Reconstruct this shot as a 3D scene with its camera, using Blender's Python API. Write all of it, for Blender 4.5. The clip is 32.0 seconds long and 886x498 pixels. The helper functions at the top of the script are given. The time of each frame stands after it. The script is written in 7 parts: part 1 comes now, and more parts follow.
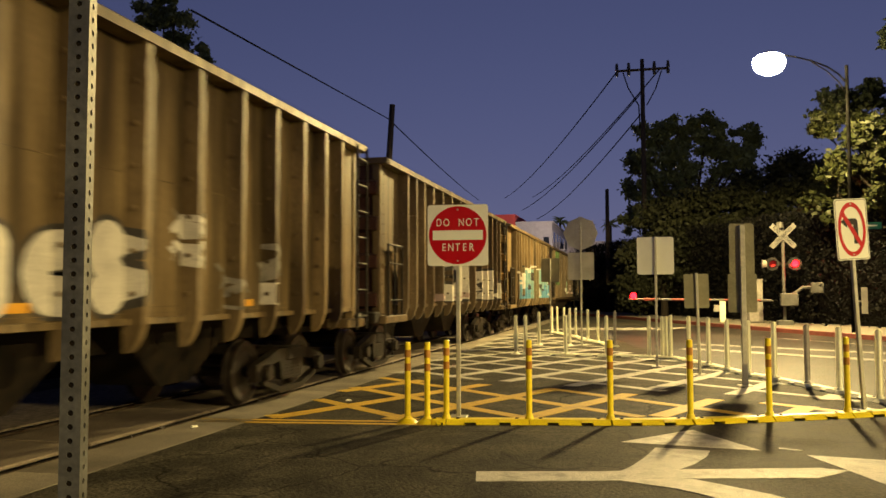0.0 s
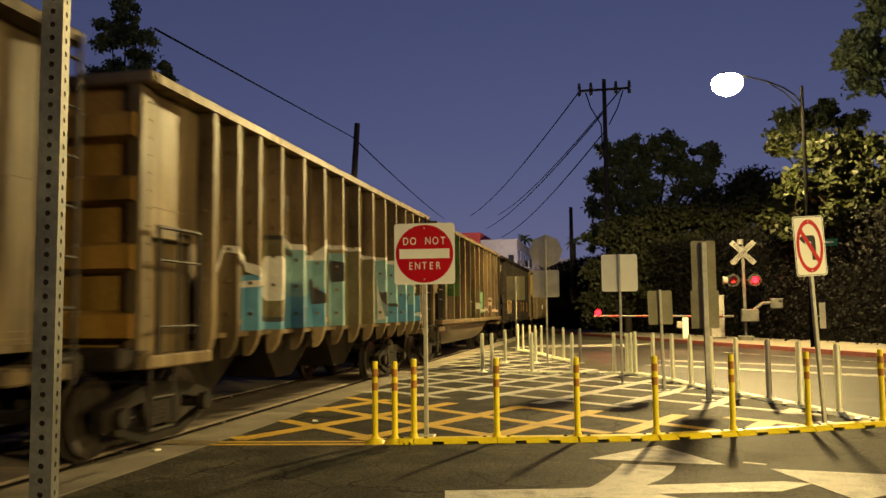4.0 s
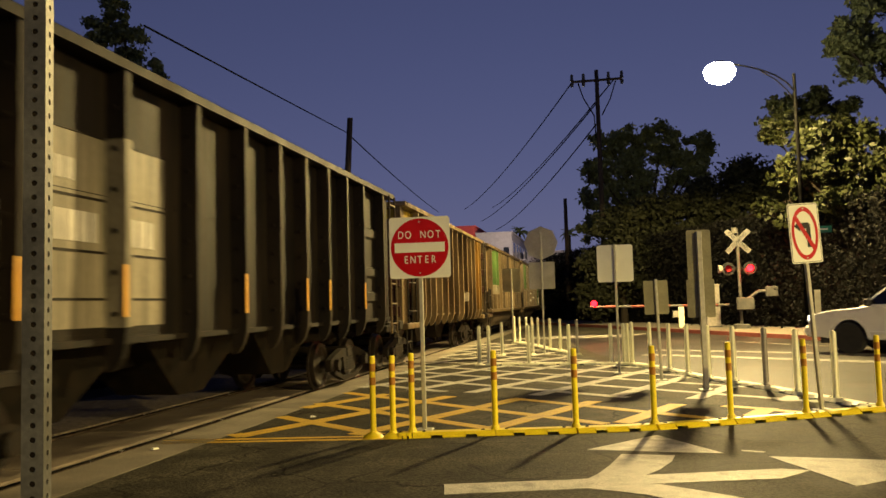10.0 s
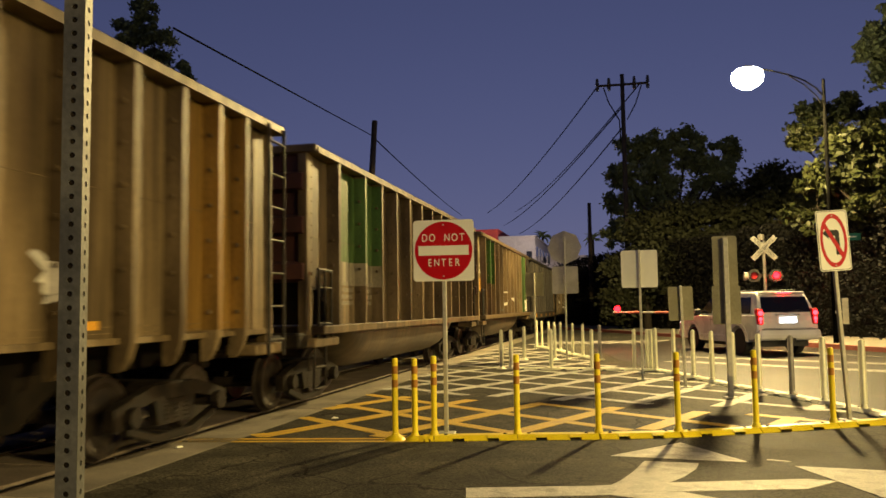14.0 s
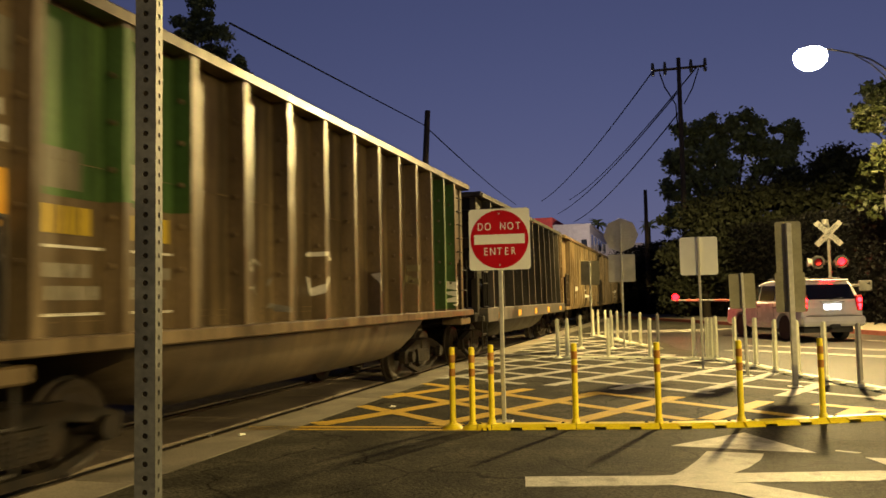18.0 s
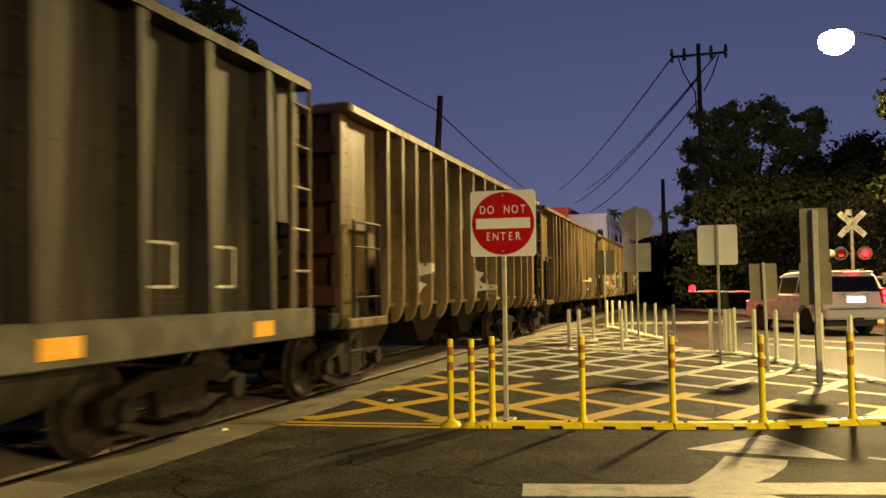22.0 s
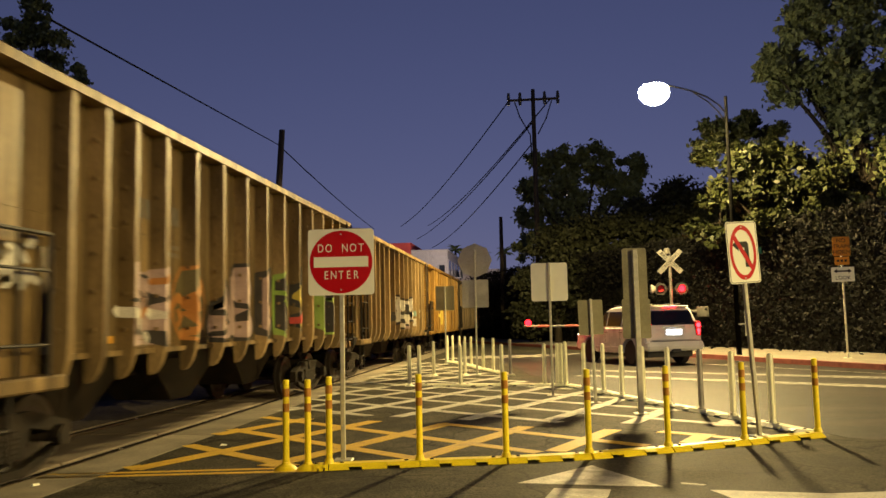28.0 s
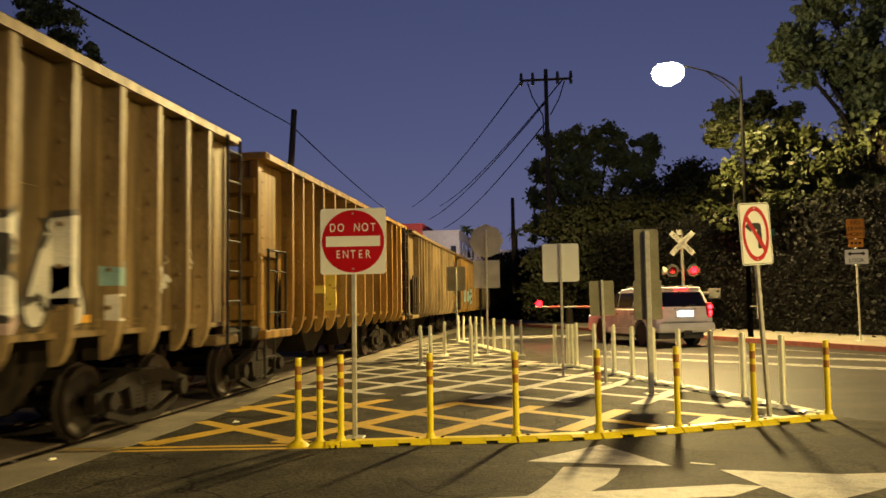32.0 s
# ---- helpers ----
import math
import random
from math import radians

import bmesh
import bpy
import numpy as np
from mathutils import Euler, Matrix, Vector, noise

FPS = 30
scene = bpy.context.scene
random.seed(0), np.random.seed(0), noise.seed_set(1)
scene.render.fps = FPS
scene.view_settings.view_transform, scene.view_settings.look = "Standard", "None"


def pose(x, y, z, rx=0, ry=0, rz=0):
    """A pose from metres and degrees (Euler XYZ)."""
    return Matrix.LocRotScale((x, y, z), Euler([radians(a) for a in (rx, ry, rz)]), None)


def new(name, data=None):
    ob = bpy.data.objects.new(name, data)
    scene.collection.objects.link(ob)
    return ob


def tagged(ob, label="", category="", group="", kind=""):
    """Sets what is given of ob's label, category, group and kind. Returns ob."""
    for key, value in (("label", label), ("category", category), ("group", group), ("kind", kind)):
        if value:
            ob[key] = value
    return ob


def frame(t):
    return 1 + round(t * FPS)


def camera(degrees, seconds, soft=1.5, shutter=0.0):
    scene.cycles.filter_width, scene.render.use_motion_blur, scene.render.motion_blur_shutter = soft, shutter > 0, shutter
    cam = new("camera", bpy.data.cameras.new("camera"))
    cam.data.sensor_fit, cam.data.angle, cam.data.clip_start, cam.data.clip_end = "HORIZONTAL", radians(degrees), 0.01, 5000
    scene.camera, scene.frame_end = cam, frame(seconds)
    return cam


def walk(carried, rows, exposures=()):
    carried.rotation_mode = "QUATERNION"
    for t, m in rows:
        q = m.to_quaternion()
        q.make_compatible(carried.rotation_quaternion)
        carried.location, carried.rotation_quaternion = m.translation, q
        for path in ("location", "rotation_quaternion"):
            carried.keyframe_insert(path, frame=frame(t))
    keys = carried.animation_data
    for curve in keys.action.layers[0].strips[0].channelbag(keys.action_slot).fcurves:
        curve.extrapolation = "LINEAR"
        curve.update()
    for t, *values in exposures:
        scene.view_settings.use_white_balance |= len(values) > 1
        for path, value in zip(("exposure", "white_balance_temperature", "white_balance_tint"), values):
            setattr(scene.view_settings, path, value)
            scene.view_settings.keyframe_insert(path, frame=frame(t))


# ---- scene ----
# yaw to the left of +y, pitch up and lean, in degrees
def aim(x, y, z, yaw, pitch, lean):
    return pose(x, y, z, 90 + pitch, 0, yaw) @ pose(0, 0, 0, 0, 0, lean)


cam = camera(57.45, 32.0, soft=1.5, shutter=0.7)
walk(cam, [(t, aim(x, y, z, a, b, c)) for t, x, y, z, a, b, c in [
    (0.0, 0.044, 0.007, 1.524, 13.72, 3.16, -0.16), (0.5, 0.045, -0.012, 1.519, 13.02, 3.28, -0.50), (1.0, 0.034, -0.006, 1.522, 12.44, 3.30, -0.37),
    (1.5, 0.039, -0.013, 1.525, 11.76, 3.47, -0.39), (2.0, 0.040, -0.020, 1.527, 11.33, 3.75, -0.66), (2.5, 0.032, -0.021, 1.525, 11.39, 4.14, -0.47),
    (4.5, 0.028, -0.010, 1.526, 11.24, 4.48, -0.70), (5.0, 0.029, -0.019, 1.522, 12.10, 4.49, -0.82), (5.5, 0.027, -0.018, 1.526, 13.27, 4.27, -0.96),
    (6.0, 0.025, 0.003, 1.520, 13.57, 3.72, -1.21), (6.5, 0.037, 0.003, 1.513, 12.48, 3.21, -1.06), (7.0, 0.035, 0.001, 1.518, 11.45, 3.16, -1.08),
    (7.5, 0.030, 0.007, 1.508, 11.22, 3.23, -0.92), (8.0, 0.028, 0.007, 1.515, 10.93, 3.25, -0.87), (8.5, 0.031, 0.009, 1.513, 10.67, 3.48, -1.27),
    (9.0, 0.026, 0.031, 1.522, 10.52, 3.58, -1.59), (9.5, 0.024, 0.026, 1.534, 10.57, 3.95, -1.67), (10.0, 0.021, 0.015, 1.525, 10.90, 3.98, -1.63),
    (10.5, 0.012, 0.013, 1.522, 11.42, 3.71, -1.31), (11.0, 0.018, 0.006, 1.529, 11.17, 3.61, -1.22), (11.5, 0.015, 0.006, 1.526, 10.48, 3.62, -1.36),
    (12.0, 0.015, 0.002, 1.534, 10.25, 3.67, -1.34), (12.5, 0.012, -0.004, 1.533, 10.54, 3.79, -1.13), (13.0, 0.000, -0.000, 1.523, 11.21, 3.94, -0.95),
    (13.5, 0.013, -0.002, 1.522, 11.85, 4.00, -0.96), (14.0, 0.006, 0.011, 1.525, 12.50, 4.24, -0.85), (14.5, -0.003, 0.016, 1.529, 13.56, 4.47, -0.87),
    (15.0, -0.001, 0.003, 1.524, 14.53, 4.39, -1.03), (15.5, -0.002, 0.000, 1.525, 15.15, 3.94, -1.06), (17.5, -0.023, 0.020, 1.521, 15.46, 3.59, -1.11),
    (18.0, -0.023, 0.015, 1.521, 16.32, 3.56, -1.17), (18.5, -0.020, 0.009, 1.519, 17.28, 3.60, -1.33), (19.0, -0.012, 0.011, 1.522, 18.15, 3.64, -1.54),
    (19.5, 0.008, 0.039, 1.522, 18.46, 3.56, -1.57), (20.0, 0.031, 0.103, 1.494, 17.08, 2.72, -1.14), (20.5, -0.055, 0.253, 1.476, 14.98, 1.29, -1.19),
    (21.0, -0.090, 0.429, 1.484, 14.36, 0.98, -1.60), (21.5, -0.035, 0.648, 1.491, 16.59, 2.15, -0.97), (22.0, -0.029, 0.722, 1.502, 17.47, 2.83, -0.66),
    (22.5, -0.043, 0.720, 1.508, 17.98, 2.99, -0.67), (23.0, -0.047, 0.712, 1.509, 18.33, 2.78, -0.46), (23.5, -0.041, 0.716, 1.507, 17.61, 2.78, -0.32),
    (24.0, -0.025, 0.718, 1.511, 15.92, 3.09, -0.28), (24.5, -0.001, 0.688, 1.515, 13.51, 3.25, -0.10), (25.0, 0.020, 0.704, 1.518, 10.76, 3.29, 0.23),
    (25.5, 0.024, 0.715, 1.520, 8.57, 3.18, 0.44), (27.5, 0.022, 0.725, 1.536, 6.50, 4.56, -1.11), (28.0, 0.037, 0.716, 1.543, 6.36, 5.12, -1.24),
    (28.5, 0.037, 0.709, 1.538, 6.83, 4.89, -1.40), (29.0, 0.035, 0.706, 1.537, 7.70, 4.45, -1.29), (29.5, 0.030, 0.721, 1.531, 8.04, 4.19, -0.82),
    (30.0, 0.024, 0.707, 1.521, 7.75, 3.91, -0.15), (30.5, 0.025, 0.712, 1.526, 7.23, 3.73, 0.19), (31.0, 0.037, 0.700, 1.527, 6.77, 3.74, -0.10),
    (31.5, 0.038, 0.694, 1.531, 6.42, 3.75, -0.47), (32.0, 0.038, 0.695, 1.531, 7.20, 3.77, -0.89)]])

# ---- dusk sky, street lamps, unseen fill lamp ----
world = bpy.data.worlds.new("dusk")
scene.world = world
world.use_nodes = True
wn = world.node_tree.nodes
sky = wn.new("ShaderNodeTexSky")
sky.sky_type, sky.sun_disc = "NISHITA", False
sky.sun_elevation, sky.sun_rotation = radians(0.5), radians(180)
sky.air_density, sky.dust_density, sky.ozone_density = 1.0, 0.2, 2.0
lift, heaven = wn.new("ShaderNodeMapping"), wn.new("ShaderNodeTexCoord")
lift.inputs["Location"].default_value = (0, 0, 0.2)
world.node_tree.links.new(heaven.outputs["Generated"], lift.inputs[0])
world.node_tree.links.new(lift.outputs[0], sky.inputs[0])
tint = wn.new("ShaderNodeMix")
tint.data_type, tint.blend_type = "RGBA", "MULTIPLY"
tint.inputs[0].default_value = 1.0
tint.inputs[7].default_value = (2.02, 1.46, 2.14, 1)
world.node_tree.links.new(sky.outputs[0], tint.inputs[6])
world.node_tree.links.new(tint.outputs[2], wn["Background"].inputs[0])
wn["Background"].inputs[1].default_value = 0.10
scene.view_settings.exposure = 0.2


def lamp(name, at, watts, colour, size, cone=0.0, fade=0.1):
    """A bulb; with a cone, one under a shade that throws its light downwards."""
    data = bpy.data.lights.new(name, "SPOT" if cone else "POINT")
    data.energy, data.color, data.shadow_soft_size = watts, colour, size
    if cone:
        data.spot_size, data.spot_blend = radians(cone), fade
    ob = new(name, data)
    ob.location = at
    return ob


LAMP_AT = (4.54, 29.9, 9.75)
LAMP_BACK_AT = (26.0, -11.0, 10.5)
FILL_SIDE_AT = (45.0, 10.0, 10.0)
WARM = (1.0, 0.715, 0.25)
LAMP_FAR_AT = (-4.6, 84.0, 6.2)
lamp("street_light_source", LAMP_AT, 23500, WARM, 0.60, 172)
# unseen lamp inferred from lit sign faces; cone trimmed to spare the upper train
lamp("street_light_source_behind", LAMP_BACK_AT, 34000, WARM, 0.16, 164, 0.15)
# unseen lamp, added to brighten the side sheets of the train
lamp("street_light_source_across", FILL_SIDE_AT, 38000, WARM, 0.16, 172)
lamp("crossing_light_source", (6.45, 36.7, 2.76), 45, (1.0, 0.02, 0.02), 0.12)
lamp("gate_light_source", (0.0, 31.0, 1.45), 30, (1.0, 0.02, 0.02), 0.08)
lamp("far_light_source", LAMP_FAR_AT, 9000, (1.0, 0.86, 0.66), 0.12)

# ---- materials ----
def surf(name, a, b, rough=0.6, scale=6.0, fine=60.0, bump=0.15, metal=0.0, stretch=(1, 1, 1), vary=0.0, low=0.35, high=0.65, speck=0.18, streak=0.0, patch=0.0, dent=0.0):
    """Two colours mixed by coarse noise, with fine grain, relief and uneven gloss."""
    m = bpy.data.materials.new(name)
    m.use_nodes = True
    n, l = m.node_tree.nodes, m.node_tree.links
    p = n["Principled BSDF"]
    co, info, add, mp = n.new("ShaderNodeTexCoord"), n.new("ShaderNodeObjectInfo"), n.new("ShaderNodeVectorMath"), n.new("ShaderNodeMapping")
    add.operation = "MULTIPLY_ADD"
    l.new(info.outputs["Random"], add.inputs[0])
    add.inputs[1].default_value = (37.0, 53.0, 71.0)
    l.new(co.outputs["Object"], add.inputs[2])
    l.new(add.outputs[0], mp.inputs[0])
    mp.inputs["Scale"].default_value = stretch
    big, small, ramp = n.new("ShaderNodeTexNoise"), n.new("ShaderNodeTexNoise"), n.new("ShaderNodeValToRGB")
    for t, s, d in ((big, scale, 5.0), (small, fine, 3.0)):
        l.new(mp.outputs[0], t.inputs["Vector"])
        t.inputs["Scale"].default_value, t.inputs["Detail"].default_value = s, d
    e = ramp.color_ramp.elements
    e[0].position, e[0].color, e[1].position, e[1].color = low, (*a, 1), high, (*b, 1)
    l.new(big.outputs[0], ramp.inputs[0])
    grain, hsv = n.new("ShaderNodeMapRange"), n.new("ShaderNodeHueSaturation")
    l.new(small.outputs[0], grain.inputs[0])
    grain.inputs[1].default_value, grain.inputs[2].default_value = 0.3, 0.7
    grain.inputs[3].default_value, grain.inputs[4].default_value = 1 - speck, 1 + speck
    val = n.new("ShaderNodeMapRange")
    l.new(info.outputs["Random"], val.inputs[0])
    val.inputs[3].default_value, val.inputs[4].default_value = 1 - vary, 1 + vary
    mul = n.new("ShaderNodeMath")
    mul.operation = "MULTIPLY"
    l.new(grain.outputs[0], mul.inputs[0])
    l.new(val.outputs[0], mul.inputs[1])
    if patch:
        wide, span, more = n.new("ShaderNodeTexNoise"), n.new("ShaderNodeMapRange"), n.new("ShaderNodeMath")
        l.new(add.outputs[0], wide.inputs["Vector"])
        wide.inputs["Scale"].default_value, wide.inputs["Detail"].default_value, wide.inputs["Distortion"].default_value = 0.38, 3.0, 0.6
        l.new(wide.outputs[0], span.inputs[0])
        span.inputs[1].default_value, span.inputs[2].default_value, span.inputs[3].default_value, span.inputs[4].default_value = 0.4, 0.6, 1 - patch, 1 + patch
        more.operation = "MULTIPLY"
        l.new(mul.outputs[0], more.inputs[0])
        l.new(span.outputs[0], more.inputs[1])
        mul = more
    if streak:
        run, runs, rail = n.new("ShaderNodeMapping"), n.new("ShaderNodeTexNoise"), n.new("ShaderNodeMapRange")
        l.new(add.outputs[0], run.inputs[0])
        run.inputs["Scale"].default_value = (1.0, 5.5, 0.22)
        l.new(run.outputs[0], runs.inputs["Vector"])
        runs.inputs["Scale"].default_value, runs.inputs["Detail"].default_value = 1.3, 6.0
        l.new(runs.outputs[0], rail.inputs[0])
        rail.inputs[1].default_value, rail.inputs[2].default_value, rail.inputs[3].default_value, rail.inputs[4].default_value = 0.36, 0.62, 1 - streak, 1 + streak * 0.35
        more = n.new("ShaderNodeMath")
        more.operation = "MULTIPLY"
        l.new(mul.outputs[0], more.inputs[0])
        l.new(rail.outputs[0], more.inputs[1])
        mul = more
    l.new(mul.outputs[0], hsv.inputs["Value"])
    l.new(ramp.outputs[0], hsv.inputs["Color"])
    l.new(hsv.outputs[0], p.inputs["Base Color"])
    rr = n.new("ShaderNodeMapRange")
    l.new(big.outputs[0], rr.inputs[0])
    rr.inputs[3].default_value, rr.inputs[4].default_value = max(rough - 0.15, 0.05), min(rough + 0.15, 1)
    l.new(rr.outputs[0], p.inputs["Roughness"])
    p.inputs["Metallic"].default_value = metal
    if bump:
        bp = n.new("ShaderNodeBump")
        bp.inputs["Strength"].default_value, bp.inputs["Distance"].default_value = bump, 0.01
        l.new(small.outputs[0], bp.inputs["Height"])
        l.new(bp.outputs[0], p.inputs["Normal"])
        if dent:
            soft, bow = n.new("ShaderNodeTexNoise"), n.new("ShaderNodeBump")
            l.new(add.outputs[0], soft.inputs["Vector"])
            soft.inputs["Scale"].default_value, soft.inputs["Detail"].default_value = 2.2, 2.0
            bow.inputs["Strength"].default_value, bow.inputs["Distance"].default_value = dent, 0.12
            l.new(soft.outputs[0], bow.inputs["Height"])
            l.new(bow.outputs[0], bp.inputs["Normal"])
    return m


def cracked(m, scale, width, depth):
    """Adds wandering dark cracks to a surface."""
    n, l = m.node_tree.nodes, m.node_tree.links
    p = n["Principled BSDF"]
    co, wob, mix, vor, cut, dark = (n.new(k) for k in ("ShaderNodeTexCoord", "ShaderNodeTexNoise", "ShaderNodeVectorMath", "ShaderNodeTexVoronoi", "ShaderNodeMapRange", "ShaderNodeMix"))
    wob.inputs["Scale"].default_value, wob.inputs["Detail"].default_value = 1.6, 4.0
    l.new(co.outputs["Object"], wob.inputs["Vector"])
    mix.operation = "MULTIPLY_ADD"
    l.new(wob.outputs["Color"], mix.inputs[0])
    mix.inputs[1].default_value = (0.9, 0.9, 0.0)
    l.new(co.outputs["Object"], mix.inputs[2])
    vor.feature = "DISTANCE_TO_EDGE"
    vor.inputs["Scale"].default_value = scale
    l.new(mix.outputs[0], vor.inputs["Vector"])
    l.new(vor.outputs["Distance"], cut.inputs[0])
    cut.inputs[1].default_value, cut.inputs[2].default_value, cut.inputs[3].default_value, cut.inputs[4].default_value = 0.0, width, depth, 0.0
    gate, some, both = n.new("ShaderNodeTexNoise"), n.new("ShaderNodeMapRange"), n.new("ShaderNodeMath")
    gate.inputs["Scale"].default_value, gate.inputs["Detail"].default_value = 0.55, 2.0
    l.new(co.outputs["Object"], gate.inputs["Vector"])
    l.new(gate.outputs[0], some.inputs[0])
    some.inputs[1].default_value, some.inputs[2].default_value = 0.36, 0.52
    both.operation = "MULTIPLY"
    l.new(cut.outputs[0], both.inputs[0])
    l.new(some.outputs[0], both.inputs[1])
    was = p.inputs["Base Color"].links[0].from_socket
    dark.data_type = "RGBA"
    l.new(both.outputs[0], dark.inputs[0])
    l.new(was, dark.inputs[6])
    dark.inputs[7].default_value = (0.006, 0.005, 0.004, 1)
    l.new(dark.outputs[2], p.inputs["Base Color"])
    return m


def glow(name, colour, power):
    m = bpy.data.materials.new(name)
    m.use_nodes = True
    p = m.node_tree.nodes["Principled BSDF"]
    p.inputs["Base Color"].default_value = (*colour, 1)
    p.inputs["Emission Color"].default_value = (*colour, 1)
    p.inputs["Emission Strength"].default_value = power
    return m


ASPHALT = surf("asphalt", (0.0385, 0.0355, 0.0262), (0.072, 0.066, 0.048), 0.70, 1.6, 42, 0.8, speck=0.7, patch=0.16, low=0.41, high=0.60)
# stretched noise paints the road's glossy light and dark bands into its colour
ROAD_BANDED = surf("worn asphalt with painted sheen bands", (0.0065, 0.0056, 0.0050), (0.036, 0.030, 0.026), 0.62, 1.1, 90, 0.35, speck=0.45, stretch=(0.5, 1.9, 1), patch=0.3, low=0.40, high=0.60)
CONCRETE = surf("concrete", (0.125, 0.107, 0.078), (0.25, 0.218, 0.163), 0.8, 1.4, 70, 0.3, low=0.3, high=0.6, speck=0.3, patch=0.18)
CROSSING = surf("crossing panel", (0.085, 0.066, 0.050), (0.185, 0.150, 0.115), 0.8, 1.3, 60, 0.4, vary=0.15, speck=0.35)
BALLAST = surf("ballast", (0.06, 0.048, 0.040), (0.16, 0.13, 0.108), 0.95, 14, 50, 0.9)
PAVEMENT = surf("pavement concrete", (0.125, 0.112, 0.088), (0.19, 0.17, 0.135), 0.85, 1.5, 60, 0.3)
YELLOW_PAINT = surf("yellow road paint", (0.40, 0.245, 0.014), (0.56, 0.36, 0.022), 0.65, 5, 80, 0.25, low=0.3, high=0.5, speck=0.3)
cracked(ASPHALT, 0.62, 0.016, 0.95)
FADED_PAINT = surf("worn thin road paint", (0.04, 0.036, 0.03), (0.30, 0.285, 0.24), 0.65, 7, 60, 0.25, low=0.36, high=0.60, speck=0.4, patch=0.25)
WHITE_PAINT = surf("white road paint", (0.22, 0.21, 0.165), (0.46, 0.44, 0.37), 0.65, 5, 80, 0.25, low=0.32, high=0.55, speck=0.35, patch=0.12)
YELLOW_POST = surf("yellow plastic", (0.82, 0.64, 0.008), (0.90, 0.74, 0.012), 0.45, 8, 120, 0.08, vary=0.06)
AMBER_BAND = surf("amber reflective band", (0.36, 0.15, 0.01), (0.44, 0.20, 0.02), 0.35, 20, 200, 0.05)
WHITE_POST = surf("white plastic", (0.68, 0.68, 0.48), (0.78, 0.78, 0.58), 0.5, 8, 120, 0.08, vary=0.08)
GREY_POST = surf("dull grey plastic", (0.20, 0.19, 0.17), (0.30, 0.28, 0.25), 0.6, 8, 120, 0.08)
OLIVE_BACK = surf("dull olive sign back", (0.17, 0.16, 0.095), (0.235, 0.225, 0.14), 0.55, 3, 60, 0.05, metal=0.2)
GALV = surf("galvanised steel", (0.36, 0.355, 0.28), (0.48, 0.475, 0.39), 0.5, 12, 90, 0.1, metal=0.1)
GALV_DULL = surf("weathered galvanised steel", (0.060, 0.062, 0.060), (0.105, 0.107, 0.102), 0.55, 9, 90, 0.12, metal=0.4)
SIGNAL_GREY = surf("dull grey signal paint", (0.045, 0.044, 0.040), (0.085, 0.082, 0.074), 0.6, 6, 80, 0.1)
ALU_BACK = surf("bare aluminium sign back", (0.36, 0.35, 0.28), (0.46, 0.45, 0.37), 0.5, 3, 60, 0.05, metal=0.35)
SIGN_WHITE = surf("white sign sheeting", (0.83, 0.84, 0.70), (0.88, 0.89, 0.75), 0.4, 4, 200, 0.03, speck=0.05)
# white boards, with their dim lighting put into the colour
CROSSBUCK = surf("white boards darkened for dim light", (0.075, 0.074, 0.070), (0.12, 0.118, 0.11), 0.6, 5, 80, 0.05)
SIGN_RED = surf("red sign sheeting", (0.46, 0.006, 0.010), (0.52, 0.009, 0.014), 0.4, 4, 200, 0.03, speck=0.06)
SIGN_BLACK = surf("black sign print", (0.015, 0.015, 0.015), (0.025, 0.025, 0.025), 0.5, 4, 200, 0.02)
SIGN_ORANGE = surf("orange sign sheeting", (0.70, 0.26, 0.02), (0.78, 0.32, 0.03), 0.45, 4, 200, 0.03, speck=0.06)
AMBER_TAPE = surf("amber reflective tape", (0.66, 0.32, 0.025), (0.76, 0.40, 0.04), 0.45, 6, 120, 0.03, speck=0.12)
SIGN_GREEN = surf("green sign sheeting", (0.01, 0.16, 0.10), (0.015, 0.22, 0.14), 0.4, 4, 200, 0.03)
# grime, darkened further to stand for the shade under the cars
STEEL_DARK = surf("grimy steel darkened for shade", (0.005, 0.0040, 0.0030), (0.018, 0.0128, 0.0082), 0.75, 5, 60, 0.4, vary=0.2)
TUB_RUST = surf("rust-stained tub steel", (0.022, 0.015, 0.010), (0.105, 0.076, 0.045), 0.55, 1.1, 45, 0.2, stretch=(1, 0.7, 1.2), vary=0.1, low=0.3, high=0.72, streak=0.35)
LADDER = surf("worn dark ladder steel", (0.010, 0.0085, 0.007), (0.026, 0.021, 0.016), 0.6, 6, 80, 0.1)
WHEEL_STEEL = surf("dull wheel steel", (0.010, 0.0075, 0.006), (0.028, 0.020, 0.014), 0.5, 6, 80, 0.2, metal=0.3)
RAIL = surf("worn rail", (0.10, 0.07, 0.05), (0.22, 0.18, 0.14), 0.35, 6, 80, 0.2, metal=0.8)
RAIL_TOP = surf("polished rail head", (0.45, 0.43, 0.40), (0.55, 0.53, 0.50), 0.22, 6, 80, 0.05, metal=1.0)
WOOD_POLE = surf("tarred pole wood", (0.020, 0.016, 0.014), (0.045, 0.035, 0.028), 0.85, 4, 50, 0.5, stretch=(6, 6, 0.6))
CABLE = surf("black cable", (0.003, 0.003, 0.003), (0.006, 0.006, 0.006), 0.6, 4, 60, 0.0)
LAMP_METAL = surf("dark lamp pole paint", (0.002, 0.002, 0.002), (0.004, 0.004, 0.004), 0.8, 4, 90, 0.1)
# leaf colour is darkened near the lamp and lightened where its beam misses
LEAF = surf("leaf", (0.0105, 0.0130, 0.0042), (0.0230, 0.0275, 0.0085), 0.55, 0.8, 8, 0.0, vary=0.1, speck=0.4)
